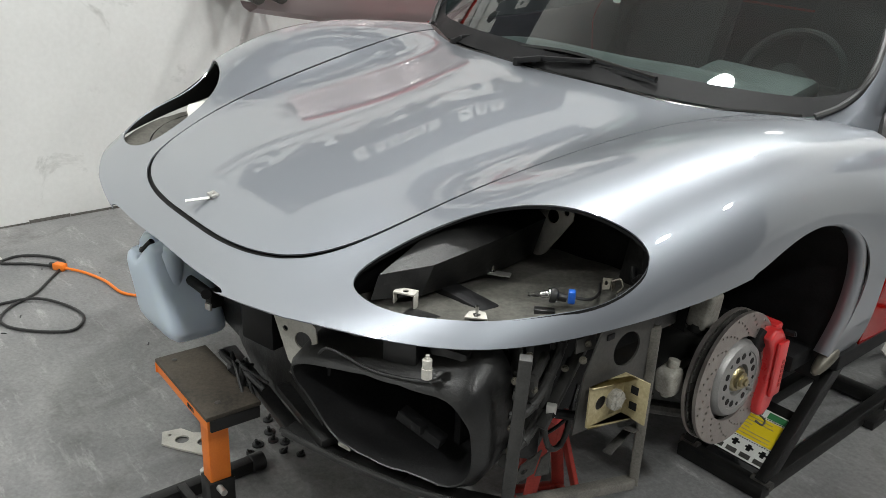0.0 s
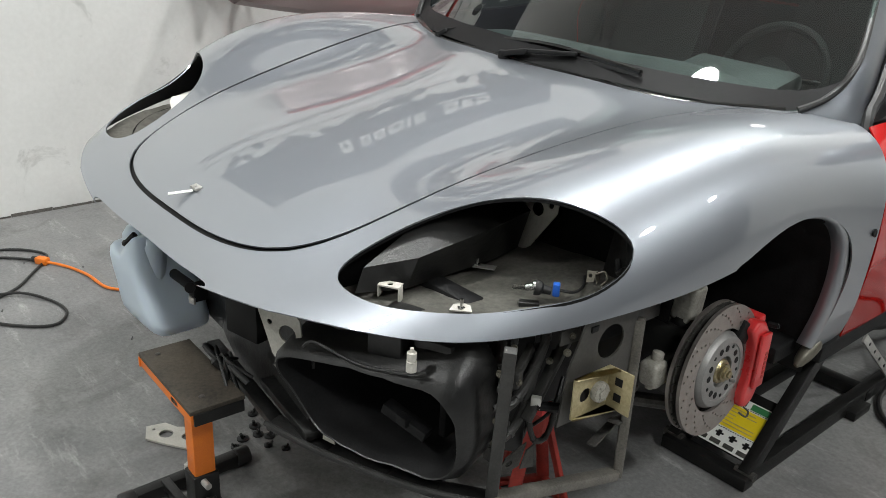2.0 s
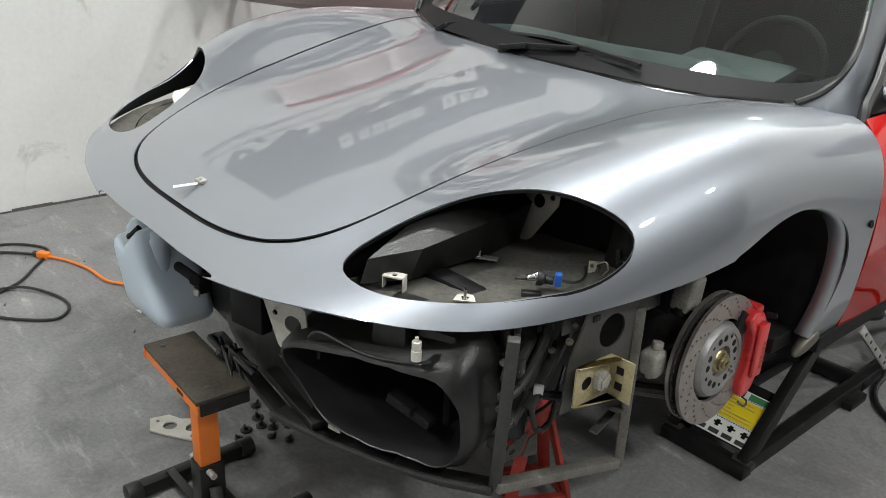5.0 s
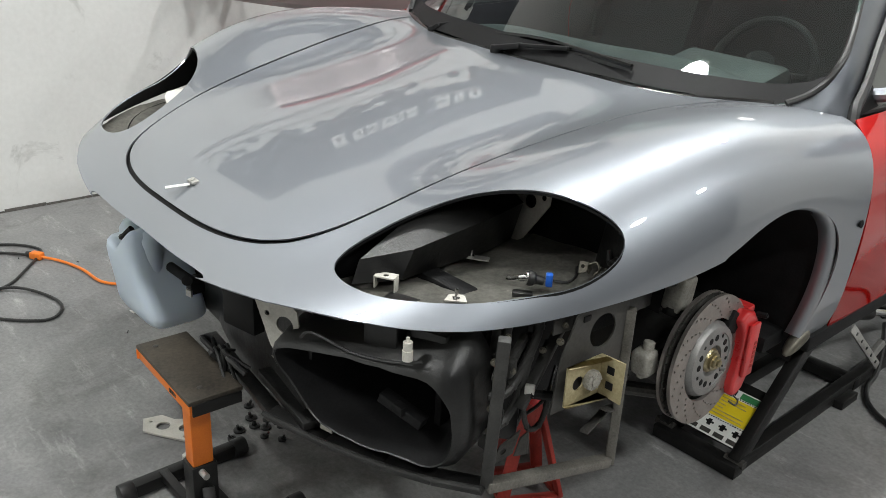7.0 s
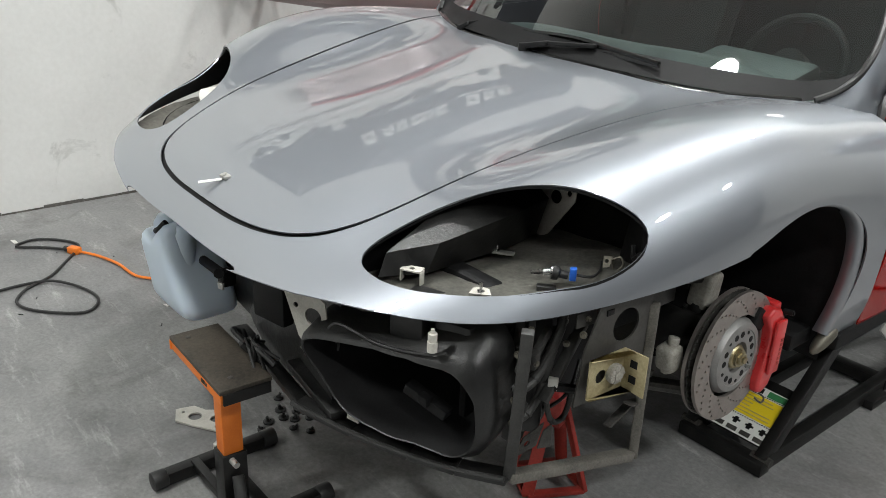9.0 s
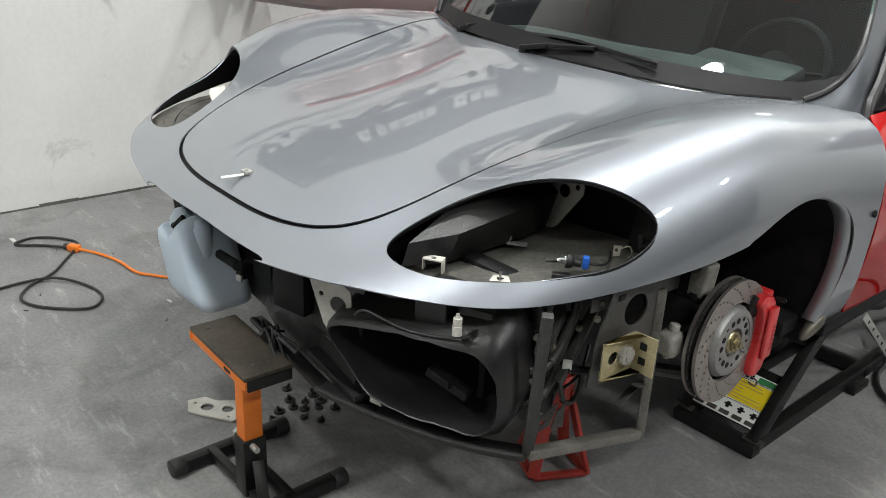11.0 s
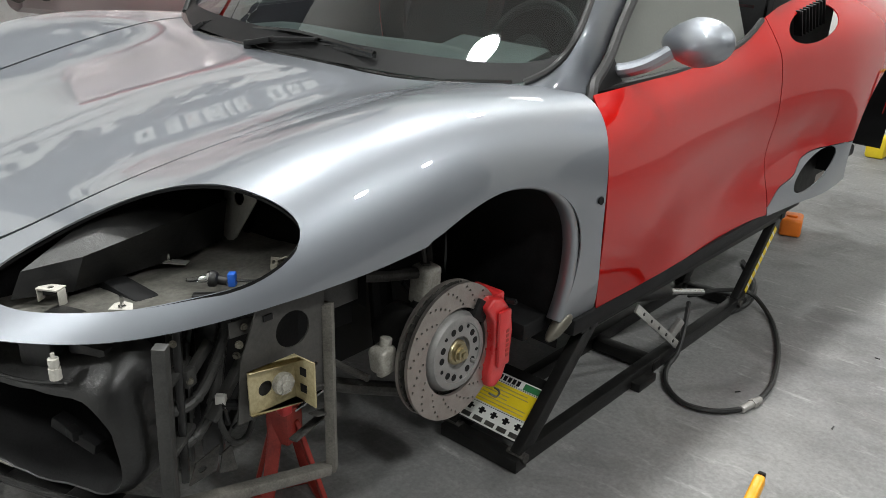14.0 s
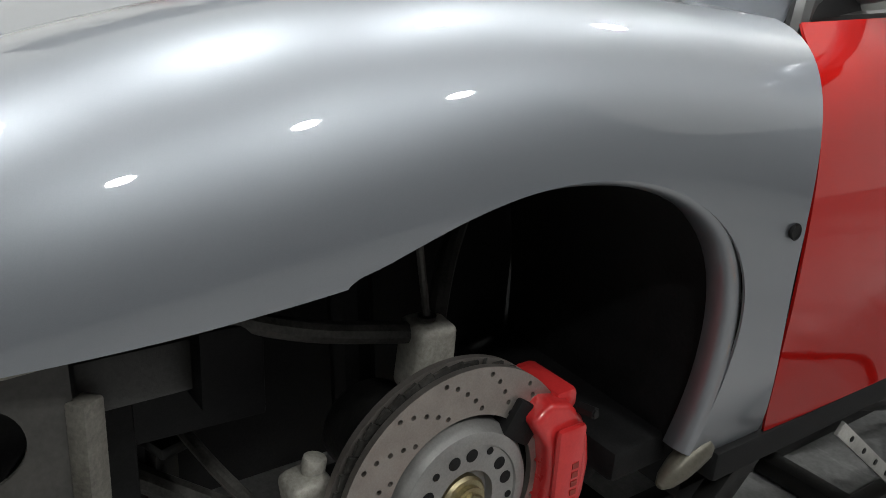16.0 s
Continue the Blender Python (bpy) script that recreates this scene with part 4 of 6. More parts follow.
# ---- windscreen, pillars and cabin ----
EDGE = [(0.745, 0.380, 1.063), (0.790, 0.430, 1.100), (0.808, 0.490, 1.165), (0.790, 0.560, 1.222), (0.740, 0.682, 1.290), (0.646, 0.921, 1.421), (0.590, 1.06, 1.500)]
OUTER = [(0.866, 0.474, 1.030), (0.858, 0.490, 1.056), (0.838, 0.56, 1.092), (0.800, 0.68, 1.165), (0.735, 0.88, 1.280), (0.650, 1.12, 1.425)]
base = fair_line(SCUTTLE + [(0.765, 0.395, 1.066), (0.808, 0.440, 1.095)], 80)
bm = bmnew()
cols = 41
grid = []
for i in range(16):
    f = i / 15
    row = []
    for j in range(cols):
        s = -1 + 2 * j / (cols - 1)
        p0 = Vector((0.808 * s, np.interp(0.808 * abs(s), base[:, 0], base[:, 1]) + 0.010, np.interp(0.808 * abs(s), base[:, 0], base[:, 2]) + 0.004))
        p1 = Vector((0.59 * s, 1.00 + 0.06 * s * s, 1.535 - 0.035 * s * s))
        p = p0.lerp(p1, f)
        p.z += 0.068 * math.sin(math.pi * f)
        p.x += math.copysign(1, s) * 0.022 * math.sin(math.pi * f) * abs(s) ** 3
        row.append(bm.verts.new(p))
    grid.append(row)
band = [[grid[0][j].co.lerp(grid[1][j].co, f) + Vector((0, -0.003, 0.003)) for j in range(cols)] for f in (0.0, 0.5, 1.0)]
for a, b in zip(grid[:-1], grid[1:]):
    for j in range(cols - 1):
        bm.faces.new((a[j], a[j + 1], b[j + 1], b[j]))
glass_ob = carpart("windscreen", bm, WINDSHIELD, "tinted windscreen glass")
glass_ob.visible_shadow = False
bm = bmnew()
low = [[bm.verts.new(v) for v in row] for row in band]
for a, b in zip(low[:-1], low[1:]):
    for j in range(cols - 1):
        bm.faces.new((a[j], a[j + 1], b[j + 1], b[j]))
carpart("windscreen_frit", bm, BLACK, "black band along the foot of the windscreen")
inner_edge, outer_edge = fair_line([(0.735, 0.372, 1.052)] + EDGE[1:], 28), fair_line(OUTER, 28)
for side in (1, -1):
    bm = bmnew()
    rows = []
    for a, b in zip(inner_edge, outer_edge):
        row = []
        for k in range(7):
            f = k / 6
            p = Vector(a).lerp(Vector(b), f) + Vector((0.014, -0.010, 0.012)) * math.sin(math.pi * f)
            row.append(bm.verts.new((side * p.x, p.y, p.z)))
        rows.append(row)
    for a, b in zip(rows[:-1], rows[1:]):
        for k in range(6):
            bm.faces.new((a[k], a[k + 1], b[k + 1], b[k]))
    bmesh.ops.solidify(bm, geom=bm.faces[:], thickness=0.004)
    carpart("windscreen_pillar", bm, SILVER, "silver windscreen pillar")
    bm = bmnew()
    tube(bm, [(side * x, y, z + 0.003) for x, y, z in fair_line(EDGE, 16)], 0.009, 8)
    carpart("glass_seal", bm, RUBBER, "black rubber glass seal")
    bm = bmnew()
    tube(bm, [(side * (x + 0.012), y + 0.006, z - 0.004) for x, y, z in fair_line(OUTER, 16)], 0.015, 8)
    carpart("door_seal", bm, RUBBER, "black rubber door seal")
bm = bmnew()
box(bm, (0, 1.55, 1.475), (1.2, 0.85, 0.03), None, 0.012)
carpart("roof", bm, SILVER)
for side in (1, -1):
    bm = bmnew()
    vs = [bm.verts.new(v) for v in ((side * 0.865, 0.58, 1.055), (side * 0.875, 1.0, 1.062), (side * 0.86, 1.42, 1.10), (side * 0.70, 1.50, 1.42), (side * 0.665, 1.14, 1.42), (side * 0.79, 0.72, 1.19))]
    bm.faces.new(vs if side > 0 else vs[::-1])
    g = carpart("side_window", bm, SIDEGLASS, "raised opaque grey side window")
    g.visible_shadow = False
    bm = bmnew()
    tube(bm, [(side * 0.845, 0.50, 1.04), (side * 0.885, 0.75, 1.053), (side * 0.89, 1.05, 1.063), (side * 0.88, 1.35, 1.095), (side * 0.865, 1.52, 1.15)], 0.010, 8)
    carpart("belt_seal", bm, RUBBER)
    bm = bmnew()
    vs = [bm.verts.new(v) for v in ((side * 0.865, 0.47, 1.04), (side * 0.872, 0.64, 1.055), (side * 0.83, 0.63, 1.14))]
    bm.faces.new(vs)
    carpart("mirror_corner", bm, BLACK)

# scuttle, wipers
bm = bmnew()
tube(bm, [(x, float(glass_y(abs(x))) + 0.01, skin_at(x, float(glass_y(abs(x)))) - 0.012) for x in np.linspace(-0.72, 0.72, 25)], 0.018, 8)
carpart("scuttle", bm, GLAZE, "black plastic scuttle strip below the windscreen")
def wiper(px, tip, reach):
    """Arm from its spindle on the scuttle, lying along the foot of the glass, with a blade on it."""
    t = new("wiper")
    t.parent = car
    tagged(t, "black wiper arm and blade lying on the windscreen foot")

    def on_glass(x, up):
        y = float(glass_y(abs(x))) + up
        return Vector((x, y, 1.062 + 0.50 * up))
    a, b = on_glass(px, -0.010), on_glass(px + reach, 0.045)
    bm = bmnew()
    cyl(bm, a - Vector((0, 0, 0.02)), a + Vector((0, 0, 0.020)), 0.017, 16, None, 0.003)
    bar(bm, a + Vector((0, 0, 0.012)), a.lerp(b, 0.35) + Vector((0, 0, 0.020)), 0.034, 0.016, 0, 0.004)
    bar(bm, a.lerp(b, 0.35) + Vector((0, 0, 0.020)), b + Vector((0, 0, 0.014)), 0.020, 0.012, 0, 0.003)
    part("arm", bm, BLACK, t)
    root, end = on_glass(tip[0], 0.040), on_glass(tip[1], 0.030)
    bm = bmnew()
    tube(bm, [root + Vector((0, 0, 0.006)), root.lerp(end, 0.25) + Vector((0, 0, 0.020)), root.lerp(end, 0.5) + Vector((0, 0, 0.026)), root.lerp(end, 0.75) + Vector((0, 0, 0.018)), end + Vector((0, 0, 0.006))], 0.008, 8)
    for f, g in ((0.04, 0.34), (0.42, 0.62), (0.68, 0.96)):
        bar(bm, root.lerp(end, f) + Vector((0, 0, 0.006)), root.lerp(end, g) + Vector((0, 0, 0.012)), 0.010, 0.004, 0, 0.001)
    part("blade_frame", bm, GLAZE, t)
    bm = bmnew()
    for k in range(8):
        p, q = (root.lerp(end, (k + d) / 8) for d in (0, 1))
        lift = Vector((0, 0, 0.002 + 0.004 * math.sin(math.pi * (k + 0.5) / 8)))
        bar(bm, p + lift, q + lift, 0.010, 0.014, 0, 0.001)
    part("rubber_blade", bm, RUBBER, t)


wiper(-0.52, (-0.70, -0.34), 0.08)
wiper(-0.14, (-0.31, 0.32), 0.24)

# cabin
bm = bmnew()
tube(bm, [(-0.66, 0.62, 0.92), (-0.4, 0.56, 0.96), (0.0, 0.55, 0.97), (0.35, 0.56, 0.98), (0.66, 0.62, 0.92)], 0.10, 12)
box(bm, (0, 0.75, 0.88), (1.4, 0.34, 0.16), None, 0.05)
carpart("dashboard", bm, DASH, "dark grey dashboard")
bm = bmnew()
box(bm, (0.38, 0.68, 1.035), (0.36, 0.22, 0.07), Matrix.Rotation(0.2, 4, "X"), 0.03)
carpart("instrument_hood", bm, DASH)
wheel = new("steering_wheel")
wheel.parent = car
tagged(wheel, "black leather steering wheel")
M = CAR @ Matrix.Translation((0.40, 0.88, 1.03)) @ Matrix.Rotation(radians(65), 4, "X")
bm = bmnew()
tube(bm, [M @ Vector((0.17 * math.cos(a), 0.17 * math.sin(a), 0)) for a in np.linspace(0, 2 * math.pi, 25)[:-1]], 0.015, 10, True)
part("wheel_rim", bm, BLACK, wheel)
bm = bmnew()
cyl(bm, M @ Vector((0, 0, -0.02)), M @ Vector((0, 0, 0.03)), 0.06, 20)
for a in (0.1, 3.04, 4.71):
    bar(bm, M @ Vector((0, 0, 0)), M @ Vector((0.165 * math.cos(a), 0.165 * math.sin(a), 0)), 0.03, 0.012)
part("wheel_boss", bm, BLACK, wheel)
for sx in (0.38, -0.38):
    bm = bmnew()
    box(bm, (sx, 1.12, 0.68), (0.46, 0.5, 0.16), None, 0.05)
    box(bm, (sx, 1.40, 0.98), (0.44, 0.14, 0.62), Matrix.Rotation(-0.28, 4, "X"), 0.06)
    box(bm, (sx, 1.50, 1.30), (0.24, 0.10, 0.20), Matrix.Rotation(-0.2, 4, "X"), 0.04)
    carpart("seat", bm, BLACK, "black leather seat")
bm = bmnew()
box(bm, (0, 1.72, 0.95), (1.6, 0.04, 0.9), None, 0.01)
carpart("rear_bulkhead", bm, UNDER)
bm = bmnew()
box(bm, (0, 2.4, 1.17), (1.55, 1.4, 0.04), None, 0.015)
carpart("engine_cover", bm, RED, "red rear deck")

# door mirror
mirror = new("door_mirror")
mirror.parent = car
tagged(mirror, "silver egg-shaped door mirror on a stalk")
bm = bmnew()
r = bmesh.ops.create_uvsphere(bm, u_segments=32, v_segments=20, radius=1.0)
for v in bm.verts:
    x, y, z = v.co
    taper = 1.0 - 0.28 * max(0.0, -x)
    v.co = Vector((x * 0.108, y * (0.058 if y < 0 else 0.030) * taper, z * 0.062 * taper))
bmesh.ops.transform(bm, matrix=CAR @ Matrix.Translation((1.035, 0.694, 1.175)) @ Matrix.Rotation(radians(-12), 4, "Z") @ Matrix.Rotation(radians(-8), 4, "Y"), verts=bm.verts[:])
part("mirror_housing", bm, SILVER, mirror)
bm = bmnew()
tube(bm, [CAR @ (Vector(p) + Vector((-0.027, 0.064, 0.017))) for p in ((0.862, 0.575, 1.062), (0.90, 0.583, 1.070), (0.94, 0.595, 1.086), (0.975, 0.607, 1.108), (1.01, 0.618, 1.135))], 0.020, 10)
part("mirror_stalk", bm, SILVER, mirror)

# ---- front left brake and suspension ----
HUB = Vector((0.831, 0.020, 0.480))
DM = Matrix.Translation(HUB) @ Matrix.Rotation(radians(90), 4, "Y") @ Matrix.Rotation(radians(-1), 4, "X") @ Matrix.Rotation(radians(-2), 4, "Y")
disc = new("brake_disc")
disc.parent = car
tagged(disc, "drilled and vented steel brake disc")
holes = []
for k in range(15):
    for i, rr in enumerate((0.1155, 0.126, 0.137, 0.148, 0.157)):
        a = 2 * math.pi * (k + i * 0.23) / 15
        holes.append((rr * math.cos(a), rr * math.sin(a), 0.0033))
circle = [(0.1665 * math.cos(2 * math.pi * j / 90), 0.1665 * math.sin(2 * math.pi * j / 90)) for j in range(90)]
for name, z in (("outer_face", -0.024), ("inner_face", -0.053)):
    bm = bmnew()
    plate(bm, circle, 0.009, DM @ Matrix.Translation((0, 0, z)), [(0, 0, 0.107)] + (holes if name == "outer_face" else []), 10 if name == "outer_face" else 40)
    part(name, bm, IRON, disc, "grey drilled friction face" if name == "outer_face" else "", smooth=0.4)
for k in range(48):
    bm = bmnew()
    a = 2 * math.pi * k / 48
    p, q = (DM @ Vector((rr * math.cos(a + d), rr * math.sin(a + d), -0.0385)) for rr, d in ((0.110, 0.0), (0.164, 0.12)))
    bar(bm, p, q, 0.019, 0.004, math.pi / 2, 0)
    part("vane", bm, STEEL, disc)
bm = bmnew()
lathe(bm, [(0.108, -0.052), (0.108, -0.047), (0.100, -0.044), (0.098, -0.022), (0.092, -0.012), (0.089, -0.007), (0.084, -0.005), (0.074, -0.005), (0.073, -0.008), (0.040, -0.008), (0.039, -0.02), (0.0, -0.02)], DM, 56, False)
part("disc_bell", bm, HAT, disc, "grey cast bell of the disc")
# Bolt holes: a black disc in each stands in for its dark depth.
for k in range(15):
    a = 2 * math.pi * k / 15 + 0.1
    rr, rad = (0.060, 0.0085) if k % 3 else (0.066, 0.005)
    bm = bmnew()
    c = Vector((rr * math.cos(a), rr * math.sin(a), -0.0076))
    lathe(bm, [(rad, 0.0), (rad * 0.92, 0.0006), (rad * 0.9, -0.006)], DM @ Matrix.Translation(c), 14, False)
    cyl(bm, DM @ (c + Vector((0, 0, -0.004))), DM @ (c + Vector((0, 0, 0.0004))), rad * 0.9, 14)
    part("bolt_hole", bm, BLACK, disc)
hub = new("wheel_hub")
hub.parent = car
tagged(hub, "brassy hub flange and locknut")
bm = bmnew()
lathe(bm, [(0.031, -0.02), (0.031, -0.012), (0.028, -0.008), (0.022, -0.007), (0.022, 0.0), (0.0, 0.0)], DM, 32, False)
part("flange", bm, BRASS, hub)
bm = bmnew()
cyl(bm, DM @ Vector((0, 0, -0.002)), DM @ Vector((0, 0, 0.008)), 0.017, 6, None, 0.002)
cyl(bm, DM @ Vector((0, 0, 0.006)), DM @ Vector((0, 0, 0.014)), 0.009, 16, None, 0.001)
part("locknut", bm, BRASS, hub)
bm = bmnew()
a = 0.9
cyl(bm, DM @ Vector((0.058 * math.cos(a), 0.058 * math.sin(a), -0.014)), DM @ Vector((0.058 * math.cos(a), 0.058 * math.sin(a), 0.006)), 0.005, 10)
part("locating_pin", bm, HAT, hub)

caliper = new("brake_caliper")
caliper.parent = car
tagged(caliper, "glossy red four-piston brake caliper")
cal = [(0.098, 0.095), (0.125, 0.118), (0.160, 0.108), (0.183, 0.078), (0.198, 0.040), (0.204, 0.0), (0.200, -0.050), (0.186, -0.100), (0.168, -0.142), (0.140, -0.160), (0.116, -0.150), (0.112, -0.11), (0.128, -0.06), (0.134, 0.0), (0.128, 0.045)]
cal = [(y * 0.97 + 0.006, z * 0.88 - 0.004) for y, z in cal]
bm = bmnew()
plate(bm, cal, 0.048, frame_at((0.792, 0.0, 0.486), (0, 1, 0), (0, 0, 1)))
es = [e for e in bm.edges if len(e.link_faces) == 2 and e.calc_face_angle(0) > 0.8]
bmesh.ops.bevel(bm, geom=es, offset=0.009, segments=3, affect="EDGES", profile=0.55)
part("caliper_body", bm, CALIPER, caliper, smooth=0.9)
bm = bmnew()
plate(bm, [(y * 0.97 + 0.003, z * 0.9) for y, z in cal], 0.03, frame_at((0.738, 0.0, 0.486), (0, 1, 0), (0, 0, 1)))
es = [e for e in bm.edges if len(e.link_faces) == 2 and e.calc_face_angle(0) > 0.8]
bmesh.ops.bevel(bm, geom=es, offset=0.006, segments=2, affect="EDGES", profile=0.55)
part("caliper_inner_half", bm, CALIPER, caliper, smooth=0.9)
for zz in (0.085, -0.115):
    bm = bmnew()
    box(bm, (0.78, 0.172 - 0.05 * abs(zz), 0.486 + zz), (0.09, 0.035, 0.03), None, 0.008)
    part("caliper_bridge", bm, CALIPER, caliper)
bm = bmnew()
box(bm, (0.846, 0.158, 0.475), (0.012, 0.045, 0.15), None, 0.006)
part("caliper_face", bm, CALIPER, caliper)
bm = bmnew()
for k in range(6):
    box(bm, (0.8526, 0.165, 0.43 + 0.013 * k), (0.0012, 0.010, 0.008))
part("maker_mark", bm, JACKRED, caliper)
for zz, yy in ((0.565, 0.158),):
    bm = bmnew()
    cyl(bm, (0.835, yy + 0.02, zz), (0.858, yy + 0.024, zz + 0.002), 0.008, 6)
    cyl(bm, (0.85, yy + 0.022, zz), (0.861, yy + 0.024, zz + 0.002), 0.005, 12)
    part("bleed_screw", bm, BLACK, caliper)
bm = bmnew()
box(bm, (0.806, 0.105, 0.556), (0.03, 0.05, 0.05), Matrix.Rotation(-0.6, 4, "X"), 0.004)
box(bm, (0.79, 0.115, 0.43), (0.016, 0.03, 0.16), None, 0.004)
part("brake_pad", bm, BLACK, caliper)
bm = bmnew()
tube(bm, [(0.83, 0.15, 0.335), (0.84, 0.16, 0.322), (0.845, 0.14, 0.318), (0.83, 0.13, 0.328)], 0.0025, 6)
part("pad_clip", bm, STEEL, caliper)

knuckle = new("wheel_knuckle")
knuckle.parent = car
tagged(knuckle, "dirty cast aluminium wheel carrier")
bm = bmnew()
box(bm, (0.690, 0.045, 0.606), (0.056, 0.058, 0.100), Matrix.Rotation(0.1, 4, "Y"), 0.010, 3)
for v in bm.verts:
    v.co.y += (v.co.y - 0.045) * (0.606 - v.co.z) * 1.2
part("upper_mount", bm, CAST, knuckle)
# Neck, arm root and bearing carrier: arch shade put into a near-black colour.
bm = bmnew()
lathe(bm, [(0.052, -0.20), (0.040, -0.12), (0.032, -0.07)], Matrix.Translation((0.690, 0.045, 0.640)), 20, False)
part("carrier_neck", bm, DUSTY, knuckle)
bm = bmnew()
cyl(bm, (0.690, 0.045, 0.632), (0.690, 0.045, 0.660), 0.012, 14)
cyl(bm, (0.690, 0.045, 0.656), (0.68, 0.035, 0.76), 0.005, 8)
part("ball_joint", bm, STEEL, knuckle)
bm = bmnew()
box(bm, (0.740, -0.143, 0.497), (0.052, 0.052, 0.066), Matrix.Rotation(0.15, 4, "X"), 0.013, 3)
cyl(bm, (0.740, -0.137, 0.524), (0.740, -0.133, 0.547), 0.014, 14, None, 0.003)
cyl(bm, (0.738, -0.149, 0.456), (0.740, -0.147, 0.474), 0.010, 12)
part("steering_arm", bm, CAST, knuckle)
bm = bmnew()
bar(bm, (0.74, -0.14, 0.50), (0.73, -0.02, 0.50), 0.03, 0.04, 0, 0.008)
part("arm_root", bm, DUSTY, knuckle)
bm = bmnew()
cyl(bm, (0.62, 0.0, 0.486), (0.76, 0.0, 0.486), 0.065, 28, None, 0.006)
part("bearing_carrier", bm, DUSTY, knuckle)
for nm, pts, rad, mat in (("upper_arm", [(0.685, 0.02, 0.640), (0.66, -0.10, 0.66), (0.62, -0.20, 0.69), (0.55, -0.28, 0.73)], 0.014, STEEL),
                          ("upper_arm", [(0.685, 0.06, 0.640), (0.62, 0.12, 0.69), (0.54, 0.2, 0.72)], 0.014, STEEL),
                          ("lower_arm", [(0.72, -0.03, 0.36), (0.60, -0.16, 0.38), (0.48, -0.28, 0.42)], 0.018, STEEL),
                          ("lower_arm", [(0.72, 0.03, 0.36), (0.60, 0.16, 0.38), (0.48, 0.28, 0.42)], 0.018, STEEL),
                          ("tie_rod", [(0.72, -0.17, 0.45), (0.60, -0.20, 0.47), (0.45, -0.22, 0.49)], 0.009, STEEL),
                          ("brake_hose", [(0.76, 0.12, 0.40), (0.70, 0.16, 0.36), (0.62, 0.16, 0.42), (0.56, 0.1, 0.55)], 0.006, RUBBER),
                          ("damper", [(0.60, 0.0, 0.40), (0.585, 0.0, 0.55), (0.56, 0.0, 0.82)], 0.03, BLACK)):
    bm = bmnew()
    tube(bm, pts, rad, 10)
    part(nm, bm, mat, car)

# ---- stripped front structure ----
for nm, p, q, w, h, mat, lb in (
        ("upright_bar", (0.793, -0.708, 0.445), (0.802, -0.700, 0.765), 0.026, 0.024, DARKBAR, "worn steel upright behind the nose"),
        ("lower_bar", (0.800, -0.714, 0.450), (0.848, -0.398, 0.394), 0.026, 0.022, WORNBAR, "worn steel lower frame bar"),
        ("end_post", (0.848, -0.390, 0.386), (0.842, -0.382, 0.748), 0.020, 0.024, WORNBAR, "thin steel end post"),
        ("cross_strut", (0.838, -0.40, 0.585), (0.825, -0.53, 0.60), 0.022, 0.006, STEEL, ""),
        ("inner_upright", (0.745, -0.650, 0.45), (0.752, -0.640, 0.77), 0.03, 0.014, DUSTY, ""),
        ("inner_upright", (0.700, -0.560, 0.44), (0.705, -0.555, 0.78), 0.02, 0.04, DUSTY, ""),
        ("diagonal_strut", (0.765, -0.600, 0.56), (0.735, -0.44, 0.72), 0.022, 0.014, DARKBAR, ""),
        ("diagonal_strut", (0.70, -0.54, 0.46), (0.66, -0.40, 0.60), 0.018, 0.012, DARKBAR, ""),
        ("rung", (0.79, -0.70, 0.545), (0.73, -0.62, 0.545), 0.02, 0.012, DARKBAR, ""),
        ("rung", (0.79, -0.70, 0.675), (0.73, -0.62, 0.675), 0.02, 0.012, DARKBAR, ""),
        ("rear_rail", (0.60, -0.50, 0.62), (0.62, -0.15, 0.62), 0.06, 0.12, BLACK, "")):
    bm = bmnew()
    bar(bm, p, q, w, h)
    part(nm, bm, mat, car, lb)
bm = bmnew()
plate(bm, [(-0.10, 0.0), (0.095, 0.0), (0.095, 0.225), (-0.045, 0.215), (-0.085, 0.12)], 0.004, frame_at((0.832, -0.485, 0.573), (0.06, 1, 0), (0, 0, 1)), [(0.024, 0.149, 0.036), (0.07, 0.06, 0.005)], 32)
part("side_panel", bm, GREYP, car, "grey painted panel with a large round hole")
bm = bmnew()
box(bm, (0.80, -0.335, 0.745), (0.05, 0.10, 0.05), None, 0.004)
part("side_gusset", bm, DARKBAR, car)
bm = bmnew()
box(bm, (0.834, -0.512, 0.762), (0.006, 0.020, 0.012), None, 0.001)
part("side_slot", bm, BLACK, car)

# bent yellow zinc bracket with its rubber mount
mount = new("angle_bracket")
mount.parent = car
tagged(mount, "yellow zinc plated bracket with a round rubber mount")
A0, AX = Vector((0.845, -0.570, 0.594)), Vector((0.04, 1.0, 0.0)).normalized()
FM = frame_at(A0, AX, (0, 0, 1))
bm = bmnew()
plate(bm, [(0, 0), (0.1, 0.0), (0.1, 0.086), (0.0, 0.086)], 0.0035, FM, [(0.034, 0.042, 0.015)])
part("front_plate", bm, GOLD, mount)
for z0, z1 in ((0.0, 0.0), (0.086, 0.086)):
    bm = bmnew()
    a, b = FM @ Vector((0.0, z0, 0)), FM @ Vector((0.1, z1, 0))
    n = FM.to_3x3() @ Vector((0, 0, 1))
    vs = [bm.verts.new(v) for v in (a, b, b + n * 0.030, a + n * 0.010)]
    bm.faces.new(vs)
    bmesh.ops.solidify(bm, geom=bm.faces[:], thickness=0.003)
    part("flange", bm, GOLD, mount)
S = FM @ Vector((0.1, 0.0, 0))
SM = frame_at(S, Vector((1.0, 0.05, 0.0)), (0, 0, 1))
bm = bmnew()
